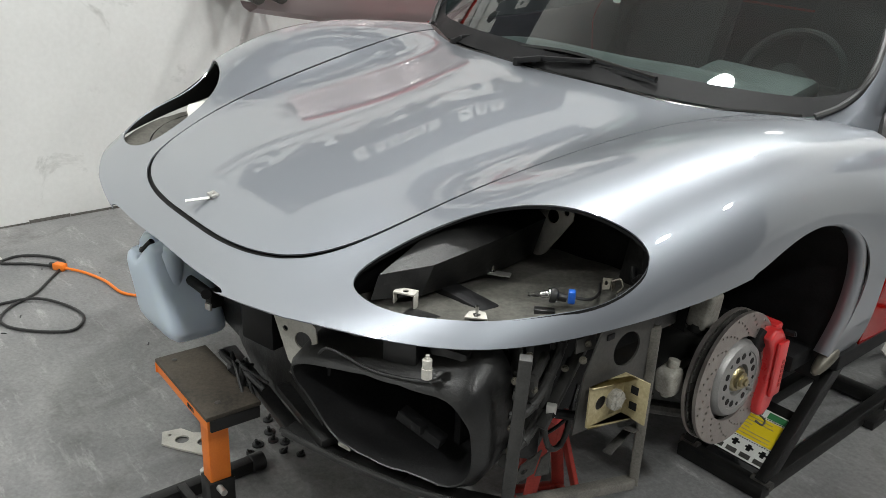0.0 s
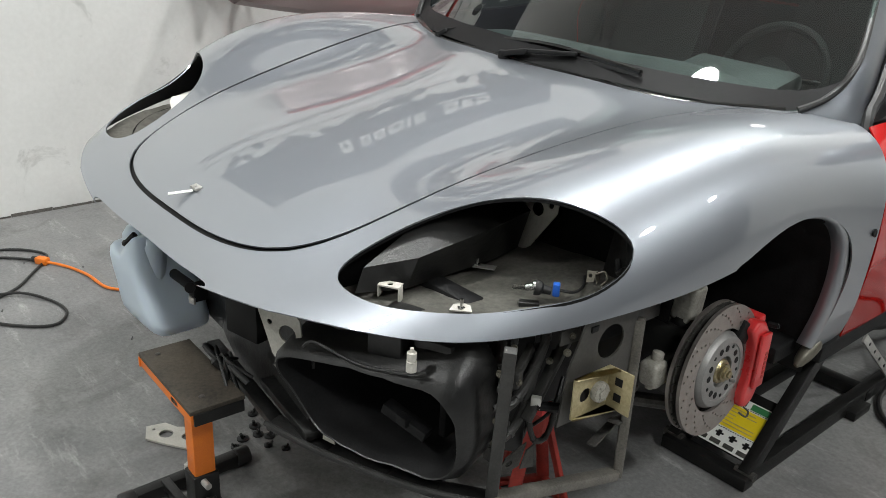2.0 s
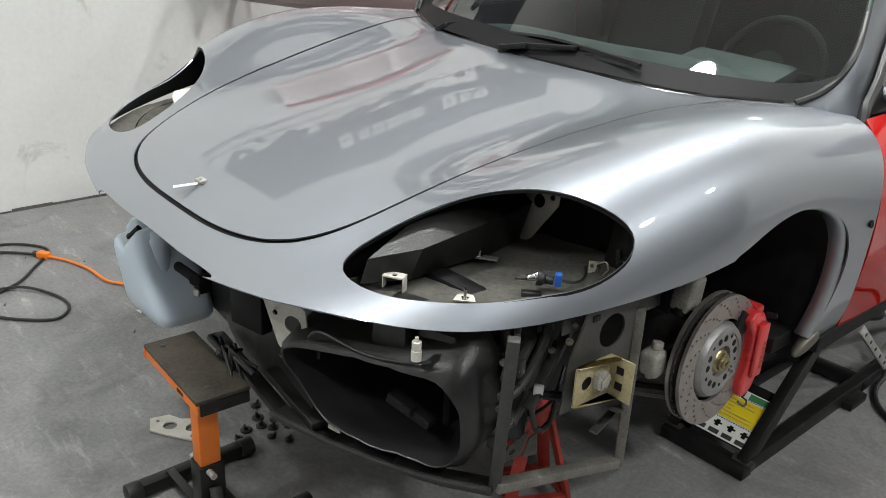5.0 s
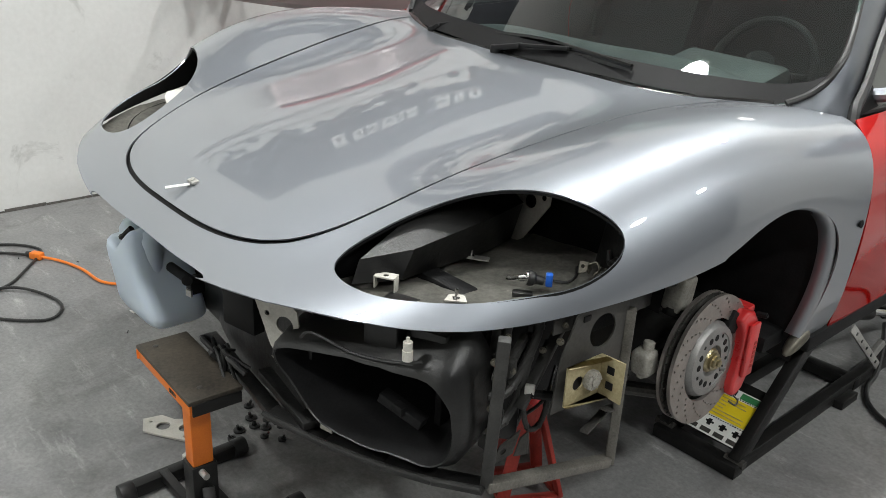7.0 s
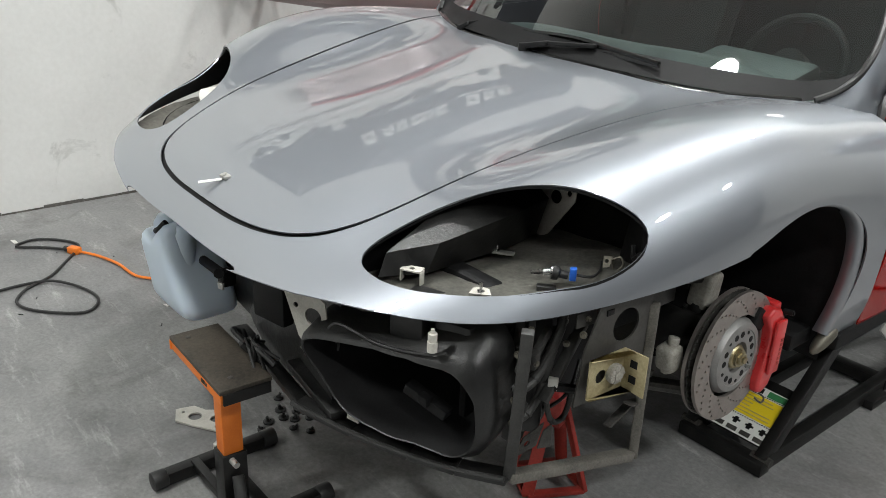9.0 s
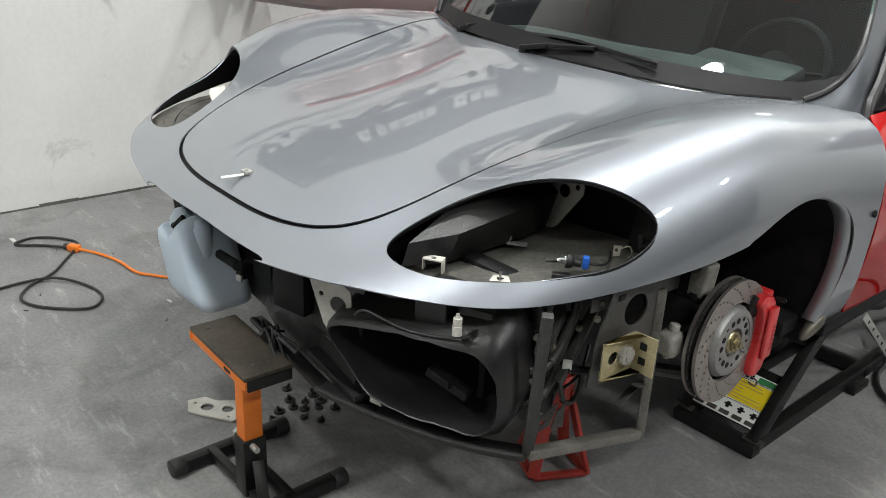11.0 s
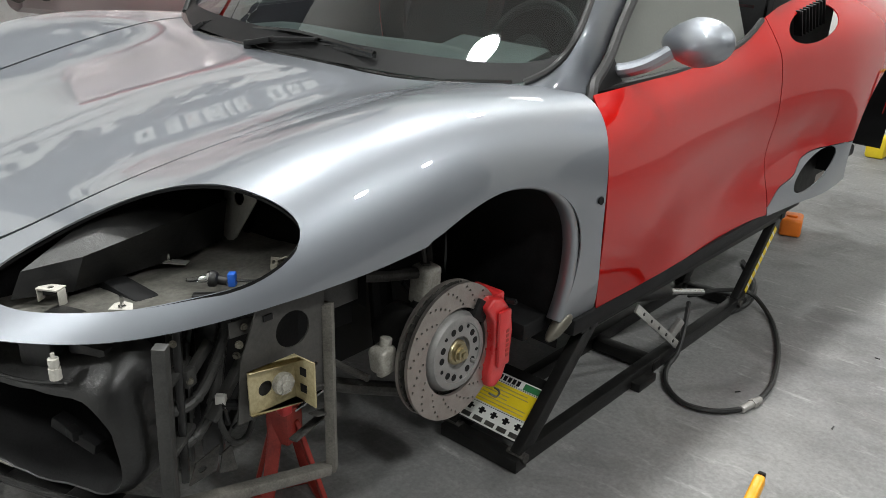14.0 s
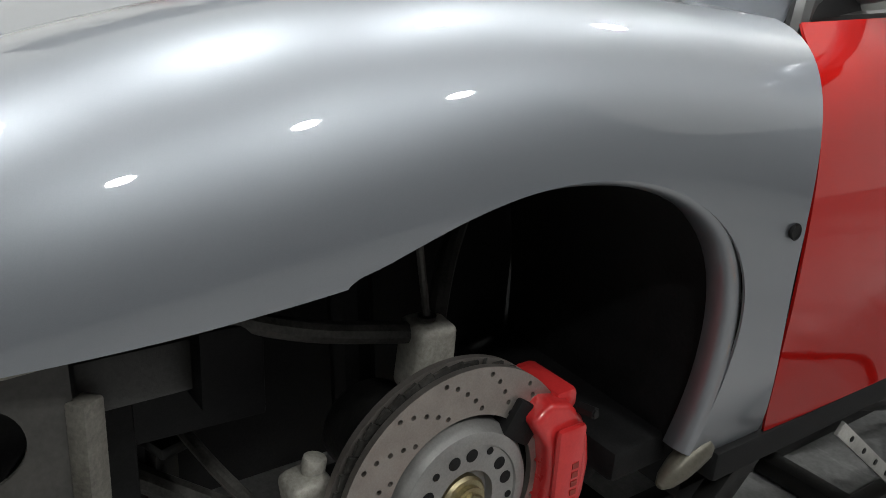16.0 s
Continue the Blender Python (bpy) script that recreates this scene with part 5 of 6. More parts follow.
plate(bm, [(0, 0), (0.056, -0.004), (0.056, 0.087), (0, 0.086)], 0.0035, SM)
part("side_plate", bm, GOLD, mount)
# Square holes are black blocks set through the plate, not cut out.
for zz in (0.018, 0.052):
    bm = bmnew()
    box(bm, SM @ Vector((0.027, zz + 0.008, 0.002)), (0.016, 0.016, 0.0056), SM.to_3x3().to_4x4())
    part("square_hole", bm, BLACK, mount)
bm = bmnew()
C = FM @ Vector((0.067, 0.042, 0.003))
n = FM.to_3x3() @ Vector((0, 0, 1))
lathe(bm, [(0.020, 0.0), (0.0215, 0.008), (0.0195, 0.014), (0.010, 0.015), (0.010, 0.018), (0.0, 0.018)], along(C, C + n), 24, False)
disc_mount = part("rubber_mount", bm, CAST, mount, "pale round mount")
for k in range(6):
    bm = bmnew()
    a = k * math.pi / 3
    box(bm, along(C, C + n) @ Vector((0.0145 * math.cos(a), 0.0145 * math.sin(a), 0.0145)), (0.010, 0.003, 0.003), along(C, C + n).to_3x3().to_4x4() @ Matrix.Rotation(a, 4, "Z"))
    part("mount_rib", bm, CAST, mount)

# brake duct with its wide mouth
def duct():
    t = new("air_duct")
    t.parent = car
    tagged(t, "dusty black moulded air duct with a wide mouth")
    c = Vector((0.585, -0.835, 0.55))
    ux = Vector((0.92, 0.36, 0.0)).normalized()
    uz = Vector((0.05, -0.10, 1)).normalized()
    back = Vector((-0.34, 0.93, 0.10)).normalized()
    mouth = np.array([(-0.217, 0.071), (-0.177, 0.096), (-0.07, 0.111), (0.03, 0.119), (0.127, 0.113), (0.164, 0.089), (0.179, 0.048), (0.178, -0.02), (0.15, -0.07), (0.067, -0.085), (-0.05, -0.085), (-0.13, -0.055), (-0.186, 0.011)])
    n = 52
    mouth = catmull(np.vstack([mouth[-1:], mouth, mouth[:2]]), np.linspace(1, 1 + len(mouth), n, endpoint=False))
    mid = mouth.mean(0)

    def ring(grow, off, up=0.0, side=0.0):
        out = []
        for q in mouth:
            d = q - mid
            k = max(0.0, d[1]) / 0.12
            e = d * (1 + grow) + mid
            out.append(c + ux * (e[0] + side * max(0.0, d[0]) / 0.18) + uz * (e[1] + up * k * (0.45 + 0.55 * max(0.0, d[0]) / 0.18)) + back * off)
        return out
    rings = [ring(0.05, 0.12, 0.13, 0.02), ring(0.055, 0.06, 0.09, 0.02), ring(0.055, 0.012, 0.03, 0.015), ring(0.035, 0.0, 0.006), ring(0.012, -0.003), ring(0.0, 0.0), ring(-0.02, 0.012), ring(-0.15, 0.12), ring(-0.45, 0.28)]
    bm = bmnew()
    vr = [[bm.verts.new(p) for p in r] for r in rings]
    for a, b in zip(vr[:6], vr[1:6]):
        for j in range(n):
            bm.faces.new((a[j], a[(j + 1) % n], b[(j + 1) % n], b[j]))
    deep = bmnew()
    wr = [[deep.verts.new(p) for p in r] for r in rings[5:]]
    for a, b in zip(wr[:-1], wr[1:]):
        for j in range(n):
            deep.faces.new((a[j], a[(j + 1) % n], b[(j + 1) % n], b[j]))
    deep.faces.new(wr[-1])
    for v in bm.verts[:] + deep.verts[:]:
        v.co += Vector((0, 1, 1)) * (0.004 * noise.noise(v.co * 18) + 0.001 * noise.noise(v.co * 45))
    part("duct_shell", bm, DUSTY, t, smooth=1.2)
    # Throat is near-black: the shade inside the mouth is put into its colour.
    part("duct_throat", deep, UNDER, t, smooth=1.2)
    bm = bmnew()
    bar(bm, c + ux * 0.0 + uz * 0.012 + back * 0.05, c + ux * 0.10 + uz * -0.018 + back * 0.04, 0.03, 0.022)
    box(bm, c + ux * 0.05 + uz * 0.004 + back * 0.035, (0.03, 0.02, 0.02), None, 0.003)
    part("duct_bracket", bm, BLACK, t)
    bm = bmnew()
    tube(bm, [c + ux * -0.15 + uz * 0.13, c + ux * -0.12 + uz * 0.15, c + ux * -0.03 + uz * 0.132, c + ux * 0.06 + uz * 0.14, c + ux * 0.12 + uz * 0.16], 0.003, 6)
    part("duct_wire", bm, RUBBER, t)
    bm = bmnew()
    box(bm, (0.575, -0.77, 0.725), (0.075, 0.10, 0.075), Matrix.Rotation(0.35, 4, "Z"), 0.006)
    box(bm, (0.655, -0.735, 0.715), (0.085, 0.06, 0.05), Matrix.Rotation(0.35, 4, "Z"), 0.012)
    part("duct_box", bm, DUSTY, t)
    plug = bmnew()
    cyl(plug, (0.681, -0.822, 0.708), (0.681, -0.822, 0.728), 0.010, 14)
    cyl(plug, (0.681, -0.822, 0.728), (0.681, -0.822, 0.733), 0.0075, 14)
    cyl(plug, (0.681, -0.822, 0.733), (0.681, -0.822, 0.745), 0.009, 14)
    cyl(plug, (0.681, -0.822, 0.745), (0.681, -0.822, 0.754), 0.0035, 10)
    part("plug", plug, WHITEMETAL, t, "cream plastic plug on the air duct")


duct()
bm = bmnew()
pts = [(0.33, -0.905, 0.445), (0.47, -0.853, 0.430), (0.60, -0.800, 0.426), (0.70, -0.758, 0.432), (0.797, -0.712, 0.446)]
for a, b in zip(pts[:-1], pts[1:]):
    bar(bm, a, b, 0.045, 0.014, 0, 0.003)
tube(bm, [Vector(p) + Vector((0.01, -0.024, 0.012)) for p in pts], 0.006, 8)
part("lower_lip", bm, DUSTY, car, "dusty black lower lip of the front frame")
bm = bmnew()
bar(bm, (0.20, -0.83, 0.46), (0.44, -0.86, 0.455), 0.06, 0.02)
part("cross_member", bm, DUSTY, car)
bm = bmnew()
box(bm, (0.10, -0.83, 0.585), (0.11, 0.05, 0.11), Matrix.Rotation(0.2, 4, "Z"), 0.006)
part("control_box", bm, BLACK, car, "black plastic control box")
bm = bmnew()
box(bm, (0.18, -0.62, 0.66), (0.9, 0.05, 0.22), None, 0.01)
part("bumper_beam", bm, BLACK, car, "black bumper beam behind the nose")

bracket("tow_plate", [(-0.055, 0.055), (-0.04, 0.065), (0.02, 0.055), (0.045, 0.035), (0.045, -0.01), (0.02, -0.045), (-0.015, -0.075), (-0.03, -0.05)], 0.004, frame_at((0.363, -0.893, 0.668), (0.90, 0.42, 0.08), (0.02, -0.02, 1)), [(-0.028, 0.022, 0.006), (0.012, 0.0, 0.020), (-0.008, -0.055, 0.010)], WHITEMETAL, "cream painted steel plate with round holes")
bm = bmnew()
plate(bm, [(0, 0), (0.012, -0.01), (0.085, -0.045), (0.06, -0.05)], 0.003, frame_at((0.335, -0.90, 0.585), (0.90, 0.42, 0), (0.02, -0.02, 1)))
part("tow_plate_foot", bm, WHITEMETAL, car)
bm = bmnew()
plate(bm, [(0, 0), (0.028, -0.006), (0.026, 0.022), (0.004, 0.028)], 0.003, frame_at((0.455, -0.86, 0.455), (0.90, 0.42, 0), (0.02, -0.02, 1)))
part("lip_tab", bm, WHITEMETAL, car)
bm = bmnew()
lathe(bm, [(0.014, 0.0), (0.014, 0.014), (0.010, 0.016), (0.012, 0.018), (0.012, 0.024), (0.008, 0.026), (0.010, 0.03), (0.009, 0.036), (0.004, 0.04), (0.003, 0.048)], Matrix.Translation((0.603, -0.772, 0.652)), 16)
part("plug_connector", bm, WHITEMETAL, car, "cream plastic plug hanging on a wire")
bm = bmnew()
tube(bm, [(0.603, -0.772, 0.70), (0.595, -0.765, 0.712), (0.57, -0.755, 0.705), (0.56, -0.765, 0.66)], 0.003, 6)
part("plug_wire", bm, RUBBER, car)
rnd = random.Random(4)
for k in range(9):
    bm = bmnew()
    a = Vector((rnd.uniform(0.64, 0.72), rnd.uniform(-0.66, -0.46), rnd.uniform(0.45, 0.56)))
    b = a + Vector((rnd.uniform(-0.04, 0.04), rnd.uniform(-0.04, 0.10), rnd.uniform(0.08, 0.20)))
    m = (a + b) / 2 + Vector((rnd.uniform(-0.03, 0.03), rnd.uniform(-0.03, 0.03), 0))
    tube(bm, [a, m, b], rnd.choice((0.004, 0.006, 0.009)), 8)
    part("hose", bm, rnd.choice((DUSTY, DARKBAR, BLACK)), car)
for p in ((0.772, -0.690, 0.60), (0.772, -0.690, 0.55), (0.772, -0.69, 0.70), (0.775, -0.69, 0.47), (0.742, -0.52, 0.655), (0.815, -0.56, 0.72)):
    bm = bmnew()
    d = Vector((0.6, -0.8, 0.1)).normalized()
    cyl(bm, p, Vector(p) + d * 0.009, 0.005, 6)
    cyl(bm, p, Vector(p) + d * 0.003, 0.0075, 16)
    part("bolt", bm, TAN, car)
for pts, rad in (([(0.745, -0.540, 0.735), (0.75, -0.553, 0.701), (0.75, -0.576, 0.654), (0.75, -0.608, 0.614), (0.75, -0.642, 0.599), (0.742, -0.675, 0.606)], 0.010),
                 ([(0.74, -0.552, 0.700), (0.74, -0.562, 0.640), (0.74, -0.580, 0.570), (0.74, -0.612, 0.529), (0.74, -0.646, 0.520), (0.735, -0.680, 0.527)], 0.010),
                 ([(0.75, -0.578, 0.590), (0.75, -0.569, 0.526), (0.75, -0.549, 0.484), (0.75, -0.522, 0.478), (0.75, -0.505, 0.500), (0.745, -0.490, 0.540)], 0.006)):
    bm = bmnew()
    path = catmull(np.array([pts[0]] + pts + [pts[-1]]), np.linspace(1, len(pts), 6 * len(pts)))
    tube(bm, [Vector(p) for p in path], rad, 10)
    for k in range(4, len(path) - 3, 9):
        d = Vector(path[k + 1] - path[k]).normalized()
        cyl(bm, Vector(path[k]) - d * 0.004, Vector(path[k]) + d * 0.004, rad * 1.18, 12)
    part("coolant_hose", bm, DARKBAR, car, "dusty rubber hose with clips")
bm = bmnew()
box(bm, (0.762, -0.633, 0.664), (0.016, 0.026, 0.034), Matrix.Rotation(0.4, 4, "Z"), 0.003)
bar(bm, (0.755, -0.628, 0.664), (0.735, -0.57, 0.70), 0.014, 0.02, 0, 0.002)
part("sensor_block", bm, DARKBAR, car, "grey sensor block with a bright stud")
for p, d in (((0.771, -0.637, 0.662), (0.9, -0.3, 0.1)), ((0.742, -0.748, 0.581), (0.5, -0.85, 0.1)), ((0.742, -0.733, 0.589), (0.5, -0.85, 0.1)), ((0.810, -0.546, 0.748), (1, -0.1, 0)), ((0.775, -0.662, 0.745), (0.6, -0.8, 0.1))):
    bm = bmnew()
    d = Vector(d).normalized()
    cyl(bm, p, Vector(p) + d * 0.003, 0.0065, 16)
    cyl(bm, p, Vector(p) + d * 0.007, 0.0042, 6)
    part("bolt", bm, TAN, car)
bm = bmnew()
plate(bm, [(-0.028, -0.012), (0.024, -0.014), (0.024, 0.016), (-0.028, 0.018)], 0.003, frame_at((0.806, -0.546, 0.745), (0.05, 1, 0), (0, 0, 1)))
part("corner_plate", bm, GREYP, car)
for pts in ([(0.0, 0.0), (0.055, 0.012), (0.060, 0.075), (0.012, 0.050)], [(0.062, 0.0), (0.10, -0.01), (0.085, 0.06), (0.066, 0.05)]):
    bm = bmnew()
    plate(bm, pts, 0.003, frame_at((0.735, -0.640, 0.425), (0.1, 1, 0), (0.2, 0, 1)), [(pts[0][0] + 0.026, 0.030, 0.008)] if pts[0][0] == 0 else [])
    part("tin_bracket", bm, STEEL, car, "bent sheet steel bracket")
for k, (y0, z0, y1, z1) in enumerate(((-0.640, 0.735, -0.656, 0.470), (-0.600, 0.700, -0.612, 0.450))):
    bm = bmnew()
    bar(bm, (0.728 - 0.03 * k, y0, z0), (0.728 - 0.03 * k, y1, z1), 0.026, 0.008, 0, 0.002)
    for f in (0.2, 0.45, 0.7):
        box(bm, (0.735 - 0.03 * k, y0 + (y1 - y0) * f, z0 + (z1 - z0) * f), (0.012, 0.018, 0.006), None, 0.001)
    part("ladder_strip", bm, DARKBAR, car, "dark stepped bracket behind the upright")
bm = bmnew()
box(bm, (0.765, -0.575, 0.592), (0.02, 0.012, 0.026), Matrix.Rotation(0.6, 4, "Z"), 0.002)
part("wire_tag", bm, PAPER, car, "white plastic tag")
bm = bmnew()
tube(bm, [(0.765, -0.575, 0.585), (0.79, -0.53, 0.575), (0.80, -0.49, 0.565), (0.79, -0.46, 0.58)], 0.010, 8)
part("loom", bm, BLACK, car)
bm = bmnew()
bar(bm, (0.845, -0.43, 0.53), (0.83, -0.37, 0.51), 0.024, 0.004)
bar(bm, (0.83, -0.47, 0.485), (0.81, -0.38, 0.49), 0.020, 0.006)
part("loose_tab", bm, STEEL, car)

# Black sheet added behind the frame so that the depth there stays dark.
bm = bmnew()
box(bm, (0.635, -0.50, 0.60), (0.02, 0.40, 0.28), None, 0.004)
part("dark_backing", bm, UNDER, car)

# washer tank hanging under the nose
tank = new("washer_tank")
tank.parent = car
tagged(tank, "milky translucent washer fluid tank")
bm = bmnew()
r = bmesh.ops.create_cube(bm, size=1.0)
bmesh.ops.subdivide_edges(bm, edges=bm.edges[:], cuts=7, use_grid_fill=True)
for v in bm.verts:
    x, y, z = v.co * 2
    k = (abs(x) ** 6 + abs(y) ** 6 + abs(z) ** 6) ** (1 / 6)
    x, y, z = x / k, y / k, z / k
    top = max(0.0, z)
    hump = 0.05 * top * (abs(x - 0.05) ** 0.7 - 0.55) if y < 0.6 else 0.0
    v.co = Vector((-0.350 + 0.094 * x + (0.07 if z < 0 else 0.0) * z * x * -0.6 - 0.03 * z, -0.86 + 0.085 * y - 0.01 * z, 0.512 + 0.112 * z + hump + 0.02 * x + 0.02 * x * z))
part("tank_body", bm, TANK, tank, smooth=1.2)
for nx, nz, rr in ((-0.405, 0.60, 0.038), (-0.305, 0.605, 0.042)):
    bm = bmnew()
    lathe(bm, [(rr * 1.1, -0.06), (rr, 0.0), (rr * 0.92, 0.03), (rr * 0.6, 0.05), (0.0, 0.055)], Matrix.Translation((nx, -0.885, nz)), 24, False)
    part("tank_shoulder", bm, TANK, tank, smooth=1.2)
bm = bmnew()
tube(bm, [(-0.37, -0.90, 0.60), (-0.36, -0.93, 0.625), (-0.34, -0.935, 0.635), (-0.32, -0.92, 0.66)], 0.009, 8)
part("tank_strap", bm, BLACK, tank)
bm = bmnew()
box(bm, (-0.12, -0.85, 0.56), (0.035, 0.04, 0.045), None, 0.008, 2)
cyl(bm, (-0.29, -0.85, 0.555), (-0.12, -0.85, 0.56), 0.013, 14)
cyl(bm, (-0.12, -0.87, 0.575), (-0.10, -0.88, 0.585), 0.013, 14)
part("tank_pump", bm, BLACK, tank)
bm = bmnew()
box(bm, (-0.11, -0.872, 0.545), (0.02, 0.006, 0.018), Matrix.Rotation(0.25, 4, "Z"), 0.001)
part("pump_tag", bm, BARE, tank)

# dark tray that closes the front between tank and duct
# Filler sheet, added so that the gap beside the tank reads dark.
bm = bmnew()
plate(bm, [(-0.37, 0.72), (-0.37, 0.50), (-0.26, 0.43), (-0.12, 0.41), (-0.12, 0.72)], 0.005, frame_at((0.0, -0.768, 0.0), (1, 0, 0), (0, 0, 1)))
part("gap_filler", bm, DUSTY, car)
bm = bmnew()
plate(bm, [(-0.20, 0.03), (-0.12, 0.0), (0.02, -0.03), (0.30, 0.02), (0.40, 0.06), (0.40, 0.30), (-0.30, 0.30), (-0.28, 0.08)], 0.006, frame_at((0.0, -0.795, 0.405), (0.97, -0.16, 0.0), (0.0, 0.10, 1)))
part("front_tray", bm, DUSTY, car, "dusty black tray behind the front frame")
bm = bmnew()
bar(bm, (-0.13, -0.815, 0.40), (0.34, -0.885, 0.42), 0.035, 0.018)
part("tray_edge", bm, DUSTY, car)

# wires and ends at the right front corner
for k in range(5):
    bm = bmnew()
    x = -0.55 - 0.025 * k
    tube(bm, [(x, -0.74, 0.70), (x - 0.02, -0.79, 0.62), (x + 0.01 * k, -0.80, 0.57 - 0.01 * k), (x + 0.05, -0.76, 0.60)], 0.005, 6)
    part("wire", bm, RUBBER, car)
bm = bmnew()
n = 12
rings = []
for k in range(n):
    f = k / (n - 1)
    x, y = -0.56 - 0.30 * math.sin(f * math.pi / 2), -0.80 + 0.34 * f ** 1.6
    rings.append([bm.verts.new((x + dx, y + 0.02, z)) for dx, z in ((0.0, 0.79 + 0.02 * f), (0.0, 0.66), (0.03, 0.56 + 0.08 * f), (0.08, 0.50 + 0.14 * f))])
for a, b in zip(rings[:-1], rings[1:]):
    for k in range(3):
        bm.faces.new((a[k], b[k], b[k + 1], a[k + 1]))
bmesh.ops.solidify(bm, geom=bm.faces[:], thickness=0.005)
carpart("corner_liner", bm, BLACK, "black plastic liner at the front corner")
bm = bmnew()
plate(bm, [(0.05, 0.02), (0.10, -0.01), (0.205, -0.05), (0.197, -0.013), (0.12, 0.035), (0.055, 0.07)], 0.003, frame_at((-0.80, -0.63, 0.893), (1, 0, 0.02), (0, 1, 0.12)))
part("paper_sheet", bm, PAPER, car, "crumpled white paper in the lamp opening")
rnd = random.Random(8)
for k in range(9):
    bm = bmnew()
    a = Vector((rnd.uniform(-0.05, 0.22), rnd.uniform(-0.90, -0.85), rnd.uniform(0.42, 0.48)))
    tube(bm, [a, a + Vector((rnd.uniform(0, 0.06), rnd.uniform(-0.05, 0.0), 0.03)), a + Vector((rnd.uniform(0.04, 0.12), rnd.uniform(-0.04, 0.02), rnd.uniform(-0.06, 0.02)))], rnd.choice((0.004, 0.007, 0.010)), 8)
    part("cable_end", bm, rnd.choice((RUBBER, DUSTY)), car)


# ---- vehicle lift under the left sill ----
lift = thing("vehicle_lift", "black steel portable car lift frame with a yellow instruction label", "car lift")
for x in (0.565, 0.800):
    bm = bmnew()
    bar(bm, (x, 0.30, 0.032), (x, 1.76, 0.032), 0.038, 0.05)
    part("base_rail", bm, JACKBLACK, lift)
    bm = bmnew()
    bar(bm, (x, 0.31, 0.035), (x, 0.63, 0.345), 0.034, 0.05)
    part("front_arm", bm, JACKBLACK, lift)
    bm = bmnew()
    bar(bm, (x, 1.70, 0.035), (x, 2.01, 0.325), 0.034, 0.05)
    part("rear_arm", bm, JACKBLACK, lift)
    bm = bmnew()
    bar(bm, (x, 0.56, 0.35), (x, 2.03, 0.335), 0.036, 0.05)
    part("top_rail", bm, JACKBLACK, lift)
    for y in (0.31, 1.70):
        bm = bmnew()
        cyl(bm, (x - 0.03, y, 0.04), (x + 0.03, y, 0.04), 0.014, 14)
        part("pivot_pin", bm, STEEL, lift)
for y, z, w in ((0.30, 0.022, 0.05), (1.74, 0.025, 0.05), (0.62, 0.345, 0.04), (2.02, 0.33, 0.04), (1.05, 0.03, 0.05)):
    bm = bmnew()
    bar(bm, (0.545, y, z), (0.822, y, z), w, 0.04)
    part("cross_tube", bm, JACKBLACK, lift)
bm = bmnew()
LM = frame_at((0.572, 0.312, 0.070), (1, 0, 0), (0, 0.775, 0.63))
box(bm, LM @ Vector((0.113, 0.10, -0.004)), (0.226, 0.20, 0.006), LM.to_3x3().to_4x4(), 0.001)
part("arm_plate", bm, JACKBLACK, lift)
label = new("instruction_label")
label.parent = lift


def on_label(name, x0, y0, x1, y1, mat, lb="", up=0.0012):
    bm = bmnew()
    box(bm, LM @ Vector(((x0 + x1) / 2, (y0 + y1) / 2, up)), (x1 - x0, y1 - y0, 0.0006), LM.to_3x3().to_4x4())
    part(name, bm, mat, label, lb)


on_label("label_sheet", 0.002, 0.003, 0.224, 0.170, LABELW, "white printed instruction sheet", 0.0)
on_label("label_field", 0.010, 0.066, 0.216, 0.140, YELLOW, "yellow warning field")
on_label("label_green", 0.150, 0.147, 0.222, 0.166, GREEN)
for k in range(26):
    on_label("label_dash", 0.012 + 0.0078 * k, 0.060, 0.016 + 0.0078 * k, 0.063, BLACK)
    on_label("label_dash", 0.012 + 0.0078 * k, 0.1425, 0.016 + 0.0078 * k, 0.1455, BLACK)
for k in range(5):
    on_label("label_pictogram", 0.012 + 0.043 * k, 0.008, 0.044 + 0.043 * k, 0.022, STEEL)
    on_label("label_pictogram", 0.020 + 0.043 * k, 0.032, 0.032 + 0.043 * k, 0.052, BLACK)
    on_label("label_pictogram", 0.014 + 0.043 * k, 0.040, 0.040 + 0.043 * k, 0.046, BLACK)
for k in range(8):
    on_label("label_mark", 0.012 + 0.016 * k, 0.149, 0.023 + 0.016 * k, 0.165, BLACK)
rnd = random.Random(2)
for k in range(6):
    on_label("label_line", 0.018, 0.074 + 0.011 * k, 0.12 + 0.08 * rnd.random(), 0.0765 + 0.011 * k, GOLD, "", 0.0019)
bm = bmnew()
a, b = Vector((0.8195, 1.745, 0.075)), Vector((0.8195, 1.975, 0.293))
d = (b - a).normalized()
for k in range(9):
    t = k * 0.035
    q = a + d * t
    box(bm, q + d * 0.012, (0.0012, 0.024, 0.026), Matrix.Rotation(math.atan2(d.z, d.y), 4, "X"))
part("arm_sticker", bm, YELLOW, lift, "yellow and black warning sticker")
bm = bmnew()
for k in range(8):
    q = a + d * (k * 0.035 + 0.0295)
    box(bm, q, (0.0012, 0.009, 0.026), Matrix.Rotation(math.atan2(d.z, d.y), 4, "X"))
part("arm_sticker_bar", bm, LABELW, lift)
bm = bmnew()
bar(bm, (0.828, 0.850, 0.312), (0.832, 1.158, 0.070), 0.008, 0.028, 0, 0.001)
part("safety_prop", bm, BARE, lift, "worn bright steel safety prop")
